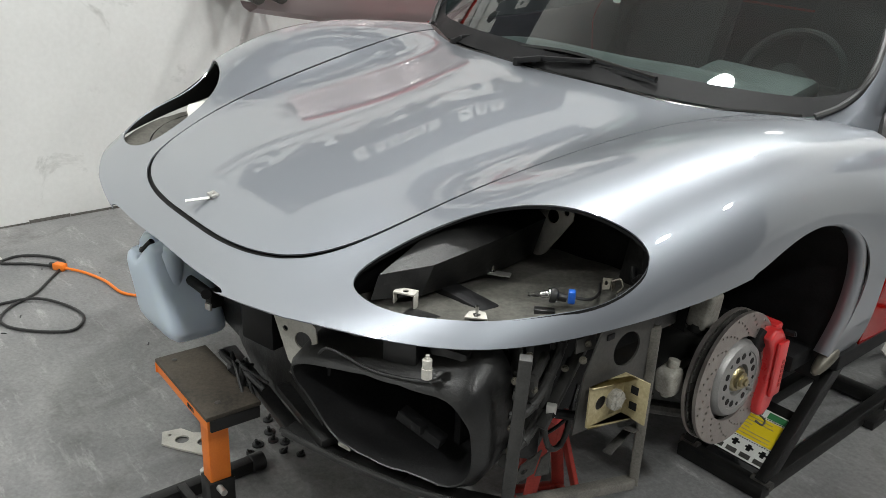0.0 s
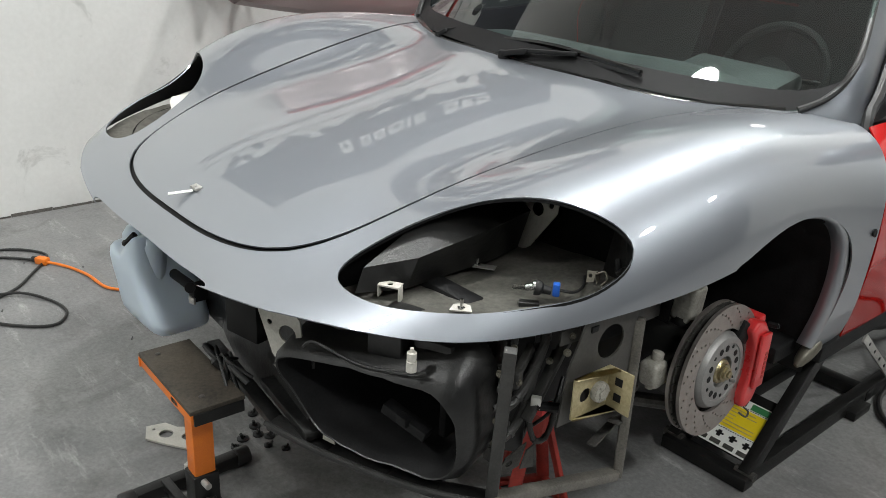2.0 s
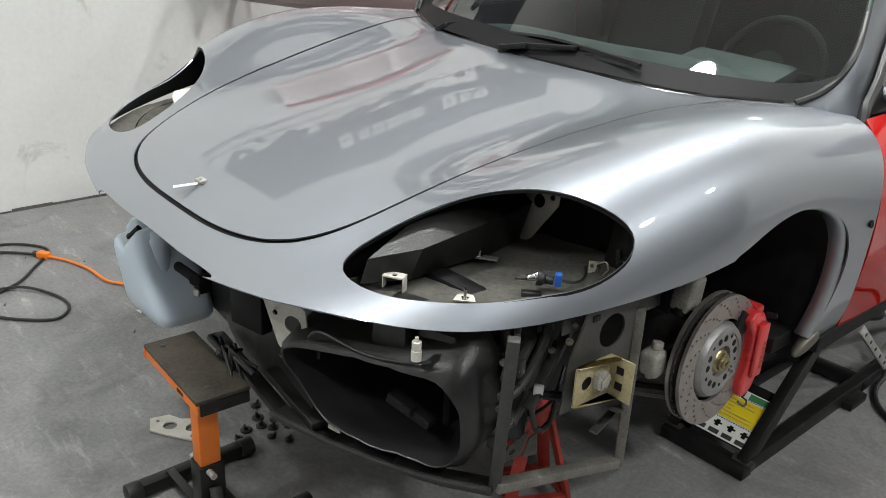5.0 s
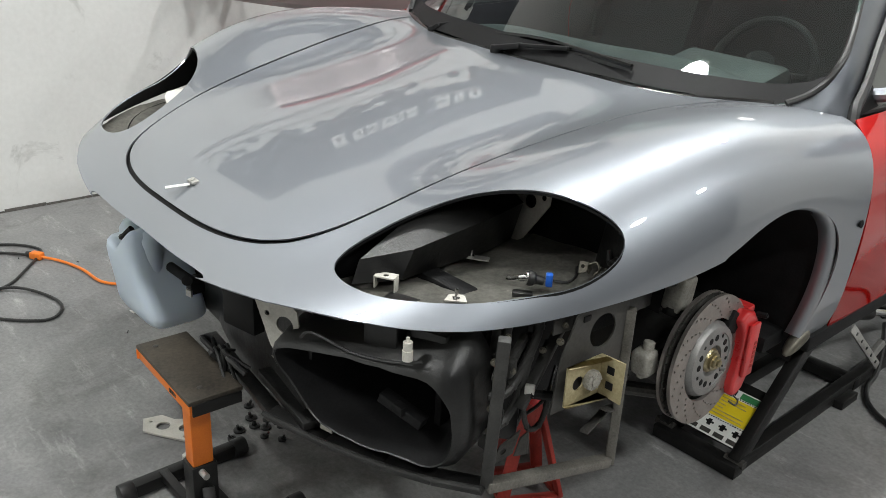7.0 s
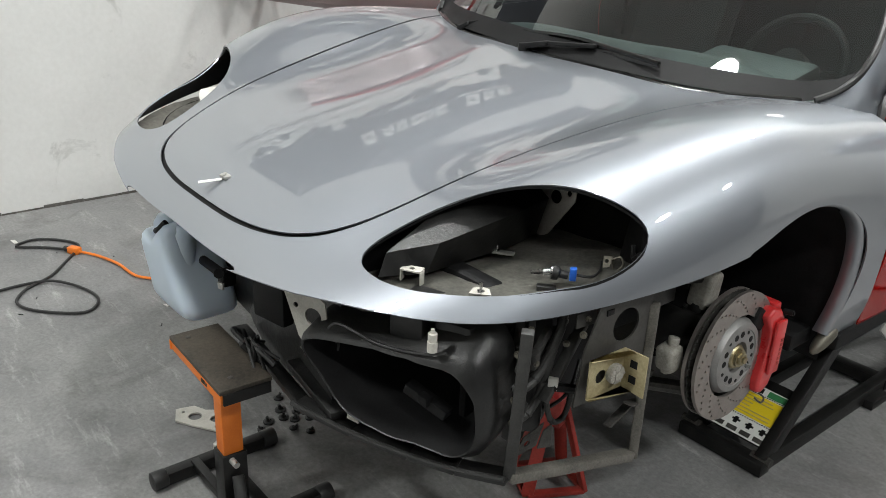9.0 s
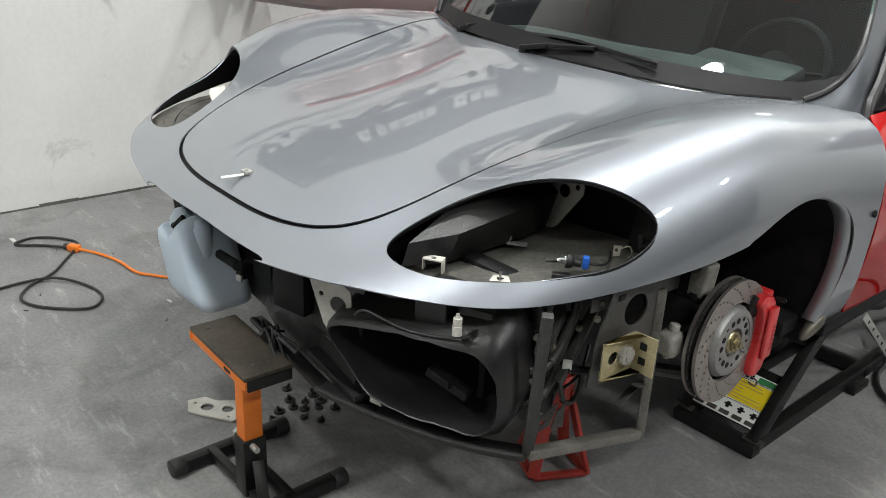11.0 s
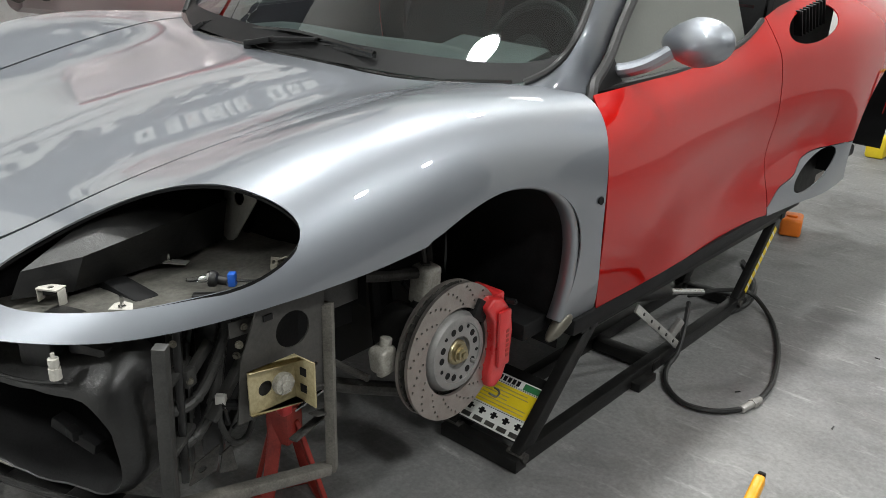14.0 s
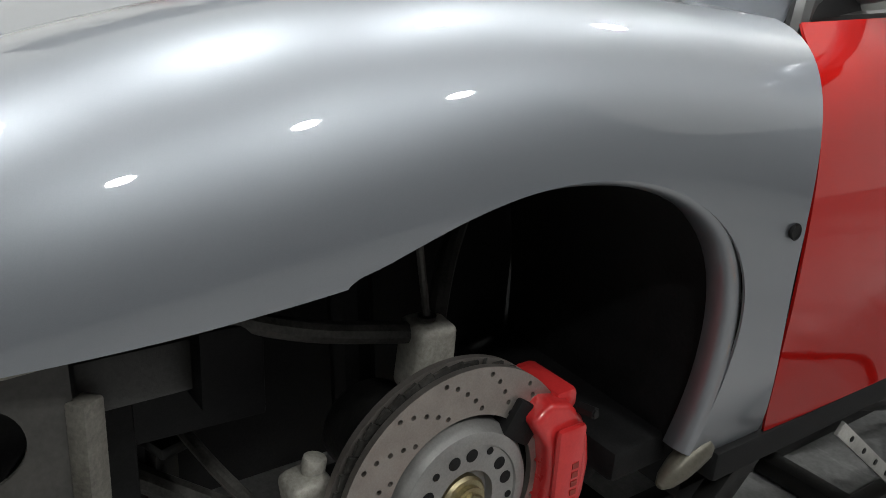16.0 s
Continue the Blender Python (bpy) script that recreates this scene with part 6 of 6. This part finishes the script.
# Prop holes are shown by black discs on the bar's face.
for k in range(5):
    bm = bmnew()
    q = Vector((0.8335, 0.895, 0.277)).lerp(Vector((0.8375, 1.12, 0.10)), k / 4)
    cyl(bm, q - Vector((0.002, 0, 0)), q + Vector((0.0005, 0, 0)), 0.006, 12)
    part("prop_hole", bm, JACKBLACK, lift)
bm = bmnew()
cyl(bm, (0.73, 0.88, 0.315), (0.74, 1.22, 0.22), 0.028, 20, None, 0.004)
part("cylinder_barrel", bm, JACKBLACK, lift)
bm = bmnew()
cyl(bm, (0.74, 1.22, 0.22), (0.75, 1.50, 0.13), 0.013, 16)
part("cylinder_rod", bm, CHROME, lift)
bm = bmnew()
box(bm, (0.815, 0.945, 0.016), (0.07, 0.11, 0.03), None, 0.004)
part("foot_pad", bm, JACKBLACK, lift)
bm = bmnew()
bar(bm, (0.80, 1.17, 0.085), (0.81, 1.22, 0.135), 0.02, 0.03)
part("prop_catch", bm, BARE, lift)
for y in (0.70, 1.82):
    bm = bmnew()
    box(bm, (0.70, y, 0.405), (0.26, 0.11, 0.075), None, 0.008)
    part("lift_block", bm, RUBBER, lift, "black rubber lift block")
bm = bmnew()
tube(bm, [(0.70, 1.50, 0.10), (0.76, 1.66, 0.09), (0.82, 1.80, 0.05), (0.94, 1.72, 0.012), (1.06, 1.50, 0.012), (1.14, 1.25, 0.012), (1.155, 1.10, 0.012)], 0.009, 8)
tube(bm, [(1.14, 1.02, 0.012), (1.08, 0.945, 0.012), (0.99, 0.92, 0.012), (0.90, 0.98, 0.012), (0.845, 1.08, 0.014), (0.83, 1.18, 0.03), (0.79, 1.30, 0.08), (0.74, 1.42, 0.11)], 0.009, 8)
hose = part("hydraulic_hose", bm, RUBBER, lift, "black hydraulic hose looped on the floor")
bm = bmnew()
cyl(bm, (1.157, 1.11, 0.012), (1.138, 1.01, 0.012), 0.012, 14, None, 0.002)
cyl(bm, (1.152, 1.085, 0.012), (1.148, 1.065, 0.012), 0.016, 6)
part("hose_coupling", bm, BARE, lift, "bright metal hose coupling")
bm = bmnew()
tube(bm, [(0.62, 2.20, 0.012), (0.72, 2.06, 0.012), (0.80, 1.90, 0.03), (0.83, 1.76, 0.02), (0.80, 1.60, 0.015)], 0.010, 8)
part("lift_hose", bm, RUBBER, lift)

# orange block on the floor behind the lift
block = thing("wheel_chock", "orange plastic block on the floor", "chock")
bm = bmnew()
box(bm, (0.615, 2.76, 0.045), (0.10, 0.14, 0.09), Matrix.Rotation(0.3, 4, "Z"), 0.015, 3)
part("chock_body", bm, ORANGE, block)
bm = bmnew()
box(bm, (0.615, 2.76, 0.094), (0.05, 0.06, 0.012), Matrix.Rotation(0.3, 4, "Z"), 0.005)
part("chock_grip", bm, ORANGE, block)

# ---- red axle stand under the front ----
stand = thing("axle_stand", "worn red steel axle stand under the car", "axle stand")
feet = [(0.49, -0.315), (0.565, -0.175), (0.44, -0.13), (0.375, -0.26)]
top = Vector((0.485, -0.235, 0.27))
for x, y in feet:
    bm = bmnew()
    p, q = Vector((x, y, 0.012)), top + (Vector((x, y, 0.27)) - top) * 0.28
    bar(bm, p, q, 0.034, 0.012, 0.6)
    part("leg", bm, JACKRED, stand)
bm = bmnew()
for i in range(4):
    bar(bm, (*feet[i], 0.012), (*feet[(i + 1) % 4], 0.012), 0.024, 0.014)
part("foot_frame", bm, JACKRED, stand)
bm = bmnew()
box(bm, top + Vector((0, 0, -0.005)), (0.065, 0.065, 0.10), Matrix.Rotation(0.3, 4, "Z"), 0.006)
part("collar", bm, JACKRED, stand)
bm = bmnew()
box(bm, top + Vector((0, 0, 0.09)), (0.034, 0.034, 0.20), Matrix.Rotation(0.3, 4, "Z"), 0.003)
box(bm, top + Vector((0, 0, 0.195)), (0.09, 0.05, 0.018), Matrix.Rotation(0.3, 4, "Z"), 0.004)
part("ratchet_post", bm, JACKBLACK, stand)
bm = bmnew()
bar(bm, top + Vector((0.03, 0.01, 0.03)), top + Vector((0.06, 0.085, 0.075)), 0.012, 0.006)
part("ratchet_lever", bm, CHROME, stand)
bm = bmnew()
box(bm, top + Vector((0.03, -0.02, 0.05)), (0.03, 0.03, 0.03), None, 0.006)
part("ratchet_pawl", bm, CALIPER, stand)

# ---- orange work stand in front of the nose ----
table = thing("work_stand", "orange and black height-adjustable work stand with a worn brown top", "work stand")
T = Matrix.Rotation(radians(-2.5), 4, "Z")
bm = bmnew()
box(bm, (0.030, -0.952, 0.430), (0.315, 0.130, 0.012), T, 0.003)
part("top_board", bm, BOARD, table, "worn brown rubber top")
bm = bmnew()
for c, s in (((0.030, -1.012, 0.413), (0.305, 0.006, 0.026)), ((0.030, -0.893, 0.413), (0.305, 0.006, 0.026)), ((-0.122, -0.952, 0.413), (0.006, 0.12, 0.026))):
    box(bm, c, s, T, 0.001)
box(bm, (0.030, -0.952, 0.418), (0.30, 0.118, 0.004), T)
part("top_tray", bm, ORANGE, table)
bm = bmnew()
box(bm, (0.184, -0.957, 0.411), (0.012, 0.118, 0.030), T, 0.002)
part("tray_end", bm, JACKBLACK, table)
bm = bmnew()
for k in range(4):
    box(bm, (0.075 + 0.009 * k, -1.0175, 0.412), (0.007, 0.002, 0.010), T)
part("maker_mark", bm, JACKBLACK, table)
for x, y in ((-0.095, -0.975), (0.14, -0.975)):
    bm = bmnew()
    cyl(bm, (x, y, 0.4345), (x, y, 0.4375), 0.007, 12, None, 0.001)
    part("screw", bm, STEEL, table)
bm = bmnew()
box(bm, (0.082, -0.962, 0.305), (0.046, 0.052, 0.22), T, 0.004)
part("post", bm, ORANGE, table, "orange square post")
bm = bmnew()
box(bm, (0.082, -0.962, 0.115), (0.058, 0.064, 0.17), T, 0.004)
part("post_sleeve", bm, JACKBLACK, table)
bm = bmnew()
cyl(bm, (0.082 - 0.045, -0.962 - 0.01, 0.185), (0.082 + 0.055, -0.962 - 0.01, 0.185), 0.008, 12)
cyl(bm, (0.082 - 0.052, -0.962 - 0.01, 0.185), (0.082 - 0.040, -0.962 - 0.01, 0.185), 0.014, 6)
part("clamp_bolt", bm, BARE, table)
bm = bmnew()
bar(bm, (0.082 + 0.035, -0.962, 0.14), (0.082 + 0.10, -0.962 - 0.02, 0.05), 0.03, 0.008)
part("pedal_arm", bm, JACKBLACK, table)
for x in (-0.125, 0.178):
    bm = bmnew()
    bar(bm, (x, -1.06, 0.026), (x, -0.77, 0.026), 0.036, 0.036)
    part("foot_bar", bm, JACKBLACK, table)
    for y in (-1.075, -0.755):
        bm = bmnew()
        cyl(bm, (x, y - 0.02, 0.026), (x, y + 0.02, 0.026), 0.026, 18, None, 0.004)
        part("foot_cap", bm, RUBBER, table)
for y in (-0.975, -0.905):
    bm = bmnew()
    bar(bm, (-0.125, y, 0.040), (0.178, y, 0.040), 0.024, 0.024)
    part("base_bar", bm, JACKBLACK, table)

# ---- things on the floor ----
spray = thing("spray_bottle", "orange trigger spray bottle on the floor", "bottle")
SM_ = Matrix.Translation((1.42, 0.36, 0))
bm = bmnew()
lathe(bm, [(0.030, 0.0), (0.033, 0.004), (0.034, 0.05), (0.034, 0.10), (0.030, 0.125), (0.017, 0.142), (0.014, 0.15), (0.016, 0.152), (0.016, 0.156), (0.013, 0.158), (0.013, 0.17)], SM_, 28)
part("bottle_body", bm, ORANGE, spray, "translucent orange bottle")
bm = bmnew()
lathe(bm, [(0.016, 0.165), (0.017, 0.168), (0.017, 0.182), (0.012, 0.184)], SM_, 20)
part("bottle_collar", bm, BLACK, spray)
bm = bmnew()
HM = SM_ @ Matrix.Rotation(radians(95), 4, "Z")
box(bm, HM @ Vector((0.020, 0, 0.204)), (0.085, 0.026, 0.034), HM.to_3x3().to_4x4() @ Matrix.Rotation(radians(-22), 4, "Y"), 0.008, 3)
part("trigger_head", bm, grainy("amber_plastic", (0.80, 0.34, 0.010), (0.86, 0.40, 0.02), (0.3, 0.45), 20.0, 200.0, 0.05), spray, "yellow-orange trigger head")
bm = bmnew()
box(bm, HM @ Vector((0.064, 0, 0.224)), (0.010, 0.018, 0.018), HM.to_3x3().to_4x4(), 0.003)
part("nozzle", bm, BLACK, spray)
bm = bmnew()
tube(bm, [HM @ Vector(p) for p in ((0.040, 0, 0.20), (0.048, 0, 0.185), (0.042, 0, 0.165))], 0.005, 8)
part("trigger", bm, BLACK, spray)

perf = thing("perforated_plate", "white painted metal plate with round holes lying on the floor", "metal plate")
bm = bmnew()
PM = frame_at((-0.437, -0.899, 0.004), (0.95, 0.32, 0.0), (-0.3, 0.95, 0))
plate(bm, [(0, 0), (0.045, -0.042), (0.10, -0.03), (0.19, -0.005), (0.20, 0.03), (0.13, 0.10), (0.11, 0.075), (0.075, 0.05), (0.03, 0.045)], 0.006, PM, [(0.075, 0.008, 0.020), (0.135, 0.035, 0.018), (0.03, 0.002, 0.005), (0.165, 0.005, 0.005)], 20)
part("plate_sheet", bm, WHITEMETAL, perf)

rnd = random.Random(11)
for x, y in ((-0.322, -0.613), (-0.217, -0.653), (-0.223, -0.607), (-0.243, -0.563), (-0.110, -0.623), (-0.153, -0.656), (-0.224, -0.699), (-0.201, -0.736), (-0.17, -0.59), (-0.19, -0.63), (-0.14, -0.55), (-0.26, -0.64), (-0.20, -0.565)):
    r0 = rnd.uniform(0.012, 0.020)
    t = thing("trim_clip", "small black plastic trim fastener on the floor", "fastener", group="loose fasteners")
    t.matrix_world = Matrix.Translation((x, y, 0))
    bpy.context.view_layer.update()
    bm = bmnew()
    lathe(bm, [(r0 * 0.45, 0.0), (r0, 0.001), (r0, 0.006), (r0 * 0.5, 0.008), (r0 * 0.45, 0.003)], Matrix.Translation((x, y, 0.0)), 18, False)
    part("clip_head", bm, RUBBER, t)
    bm = bmnew()
    cyl(bm, (x, y, 0.004), (x + rnd.uniform(-0.01, 0.01), y + rnd.uniform(-0.01, 0.01), 0.004 + r0 * 1.1), r0 * 0.28, 8)
    part("clip_stem", bm, RUBBER, t)

cord = thing("extension_cord", "black extension cord looped on the floor", "cable")
bm = bmnew()
tube(bm, [(-1.86, -0.785, 0.012), (-1.95, -0.86, 0.008), (-2.02, -0.95, 0.008), (-2.06, -0.88, 0.008), (-2.02, -0.80, 0.008), (-1.93, -0.735, 0.008), (-1.86, -0.74, 0.008), (-1.74, -0.83, 0.008), (-1.629, -0.92, 0.008), (-1.555, -1.032, 0.008), (-1.46, -1.09, 0.008), (-1.36, -1.06, 0.008), (-1.26, -0.96, 0.008), (-1.24, -0.89, 0.008), (-1.32, -0.835, 0.008), (-1.44, -0.85, 0.008), (-1.56, -0.93, 0.016), (-1.60, -1.05, 0.010), (-1.58, -1.2, 0.008), (-1.5, -1.5, 0.008), (-1.6, -1.9, 0.008)], 0.006, 8)
part("cord_run", bm, RUBBER, cord)
bm = bmnew()
cyl(bm, (-1.875, -0.79, 0.014), (-1.845, -0.772, 0.014), 0.013, 12, None, 0.002)
part("cord_plug", bm, RUBBER, cord)
cord2 = thing("orange_cable", "orange extension cable running under the car", "cable")
bm = bmnew()
tube(bm, [(-1.81, -0.755, 0.014), (-1.73, -0.70, 0.009), (-1.60, -0.66, 0.009), (-1.452, -0.645, 0.009), (-1.38, -0.60, 0.009), (-1.323, -0.557, 0.009), (-1.15, -0.40, 0.009), (-0.9, 0.0, 0.009), (-0.7, 0.6, 0.009), (-0.6, 1.6, 0.009)], 0.006, 8)
part("cable_run", bm, ORANGE, cord2)
bm = bmnew()
box(bm, (-1.828, -0.765, 0.016), (0.055, 0.034, 0.030), Matrix.Rotation(0.55, 4, "Z"), 0.006)
part("cable_socket", bm, ORANGE, cord2)

# small litter
rnd = random.Random(5)
for k in range(26):
    x, y = (rnd.uniform(-1.9, -0.5), rnd.uniform(-1.2, -0.3)) if k < 10 else (rnd.uniform(1.0, 2.1), rnd.uniform(0.3, 2.6))
    bm = bmnew()
    a = rnd.uniform(0, 3.1)
    l = rnd.uniform(0.006, 0.022)
    bar(bm, (x, y, 0.002), (x + l * math.cos(a), y + l * math.sin(a), 0.002), 0.004, 0.003, 0, 0)
    part("debris_scrap", bm, rnd.choice((RUBBER, RUBBER, STEEL)), None, "tiny dark scrap of debris on the floor", "debris", "", "floor debris")
for x, y, r_ in ((-2.12, -0.95, 0.05), (-1.15, -0.65, 0.03)):
    bm = bmnew()
    plate(bm, [(0, 0), (r_, 0.004), (r_ * 0.9, r_ * 0.4), (r_ * 0.2, r_ * 0.35)], 0.003, Matrix.Translation((x, y, 0.001)))
    part("paper_scrap", bm, PAPER, None, "scrap of pale paper on the floor", "debris", "", "paper scraps")

# ---- along the walls ----
bumper = thing("spare_bumper", "mauve-silver bumper cover hung on brackets on the wall", "bumper")
bm = bmnew()
sec = [(0.0, 0.0), (0.03, -0.03), (0.10, -0.045), (0.17, -0.02), (0.20, 0.05), (0.19, 0.16), (0.15, 0.26), (0.05, 0.34)]
rows = []
for i in range(30):
    f = i / 29
    y = 0.36 + 1.55 * f
    out = 0.40 * (1 - (abs(2 * f - 1)) ** 3.5)
    rows.append([bm.verts.new((-2.30 + out + sx * (1.0 if f < 0.9 else 0.8), y, 1.02 + sz - 0.05 * math.sin(math.pi * f))) for sx, sz in sec])
for a, b in zip(rows[:-1], rows[1:]):
    for j in range(len(sec) - 1):
        bm.faces.new((a[j], b[j], b[j + 1], a[j + 1]))
bmesh.ops.solidify(bm, geom=bm.faces[:], thickness=0.006)
part("bumper_skin", bm, MAUVE, bumper)
for y in (0.55, 1.70):
    bm = bmnew()
    bar(bm, (-2.47, y, 1.05), (-2.05, y, 1.02), 0.03, 0.03)
    part("wall_bracket", bm, JACKBLACK, bumper)
for y in (0.28, 0.40):
    bm = bmnew()
    cyl(bm, (-2.10, y, 1.09), (-1.95, y, 1.07), 0.035, 18, None, 0.004)
    part("pipe_end", bm, STEEL, bumper)
bm = bmnew()
bar(bm, (-2.46, 0.34, 1.12), (-2.0, 0.34, 1.12), 0.20, 0.05)
part("pipe_carrier", bm, UNDER, bumper)

trolley = thing("tube_trolley", "yellow-green tubular trolley with black posts by the wall", "trolley")
bm = bmnew()
tube(bm, [(0.52, 4.72, 0.30), (0.53, 4.72, 0.46), (0.58, 4.72, 0.54), (0.68, 4.72, 0.555), (1.1, 4.72, 0.56), (1.5, 4.72, 0.55)], 0.022, 10)
tube(bm, [(0.66, 4.72, 0.55), (0.66, 4.72, 0.86), (0.70, 4.72, 0.95)], 0.018, 10)
part("trolley_tube", bm, grainy("yellow_green_paint", (0.36, 0.33, 0.05), (0.5, 0.46, 0.10), (0.3, 0.5), 20.0, 200.0, 0.1), trolley)
bm = bmnew()
bar(bm, (0.52, 4.72, 0.02), (0.53, 4.72, 0.34), 0.06, 0.06)
part("trolley_post", bm, JACKBLACK, trolley)
bm = bmnew()
bar(bm, (1.5, 4.72, 0.02), (1.5, 4.72, 0.56), 0.05, 0.05)
part("trolley_post", bm, JACKBLACK, trolley)
bm = bmnew()
box(bm, (0.46, 4.62, 0.075), (0.12, 0.10, 0.15), None, 0.02)
part("trolley_weight", bm, YELLOW, trolley, "yellow block at the foot")
tool = thing("floor_tool", "black hand tool with a yellow grip on the floor", "tool")
bm = bmnew()
tube(bm, [(0.66, 4.45, 0.03), (0.74, 4.36, 0.035), (0.86, 4.24, 0.03)], 0.03, 10)
part("tool_handle", bm, RUBBER, tool)
bm = bmnew()
tube(bm, [(0.80, 4.30, 0.035), (0.90, 4.21, 0.03)], 0.032, 10)
part("tool_grip", bm, YELLOW, tool)


# ---- banner on the white wall ----
banner = thing("banner", "grey cloth banner printed with dark hexagons and pale lettering", "banner")
WX = -2.458


def wall_ngon(cy, cz, r, sides=6, stretch=1.0, depth=0.002, turn=0.0):
    """A flat raised shape on the west wall."""
    bm = bmnew()
    pts = [(r * stretch * math.cos(2 * math.pi * k / sides + turn), r * math.sin(2 * math.pi * k / sides + turn)) for k in range(sides)]
    plate(bm, pts, depth, frame_at((WX + 0.006, cy, cz), (0, 1, 0), (0, 0, 1)))
    return bm


bm = bmnew()
box(bm, (WX, 1.12, 2.86), (0.008, 3.56, 1.08), None, 0.002)
part("cloth", bm, LABELW, banner, "white cloth")
bm = bmnew()
box(bm, (WX + 0.0045, 1.12, 2.98), (0.003, 3.54, 0.83), None, 0.001)
part("printed_field", bm, BANNER, banner, "dark grey printed field")
rnd = random.Random(21)
CELL = 0.105
for col in range(34):
    for row in range(5):
        cy = -0.58 + CELL * col
        cz = 2.60 - CELL * 1.155 * (row - 0.5 * (col % 2))
        if cz < 2.30 or cz > 2.66 or rnd.random() > (1.0, 0.75, 0.45, 0.22, 0.10)[row] * (0.55 + 0.6 * col / 33):
            continue
        part("printed_hexagon", wall_ngon(cy, cz, 0.064), BANNERDARK if rnd.random() < 0.5 else BANNER, banner)
# the name in the middle, as plain bars
for cy, w, h in ((0.78, 0.13, 0.20), (0.98, 0.10, 0.15), (1.12, 0.10, 0.15), (1.28, 0.14, 0.15), (1.40, 0.04, 0.15), (1.50, 0.10, 0.15), (1.80, 0.13, 0.20), (1.96, 0.10, 0.16), (2.12, 0.13, 0.16)):
    bm = bmnew()
    plate(bm, [(-w / 2, -h / 2), (w / 2, -h / 2), (w / 2, h / 2), (-w / 2, h / 2)], 0.004, frame_at((WX + 0.006, cy, 2.88), (0, 1, 0), (0, 0, 1)), [(0.0, -h * 0.1, w * 0.22)] if w > 0.09 else [], 12)
    part("pale_bar", bm, LABELW, banner)
bm = bmnew()
box(bm, (WX + 0.008, 1.92, 2.74), (0.004, 0.50, 0.030), None, 0.001)
part("pale_bar", bm, LABELW, banner)
for k in range(3):
    bm = bmnew()
    lathe(bm, [(0.040, 0.0), (0.040, 0.002), (0.026, 0.002), (0.026, 0.0)], frame_at((WX + 0.006, -0.52 + 0.11 * k, 3.28), (0, 1, 0), (0, 0, 1)), 20)
    part("printed_ring", bm, LABELW, banner)
bm = bmnew()
tube(bm, [(WX + 0.012, y, 2.22 - 0.05 * (y + 0.5)) for y in np.linspace(-0.6, 1.75, 8)] + [(WX + 0.012, 1.80, 1.95), (WX + 0.012, 1.82, 1.5)], 0.006, 6)
part("hanging_cord", bm, STEEL, banner)

# upper skin of the hung bumper, with its red edge
bm = bmnew()
rows = []
for i in range(16):
    f = i / 15
    rows.append([bm.verts.new((-2.33 + 0.16 * math.sin(math.pi * f) - dx, 0.45 + 1.35 * f, z)) for dx, z in ((-0.06, 1.36), (0.0, 1.55), (0.02, 1.75), (0.05, 1.93))])
for a, b in zip(rows[:-1], rows[1:]):
    for j in range(3):
        bm.faces.new((a[j], b[j], b[j + 1], a[j + 1]))
bmesh.ops.solidify(bm, geom=bm.faces[:], thickness=0.005)
part("bumper_top", bm, MAUVE, bumper)
bm = bmnew()
tube(bm, [(-2.38 + 0.16 * math.sin(math.pi * k / 15), 0.45 + 0.09 * k, 1.94) for k in range(16)], 0.03, 8)
part("bumper_edge", bm, RED, bumper, "red edge of the hung bumper")
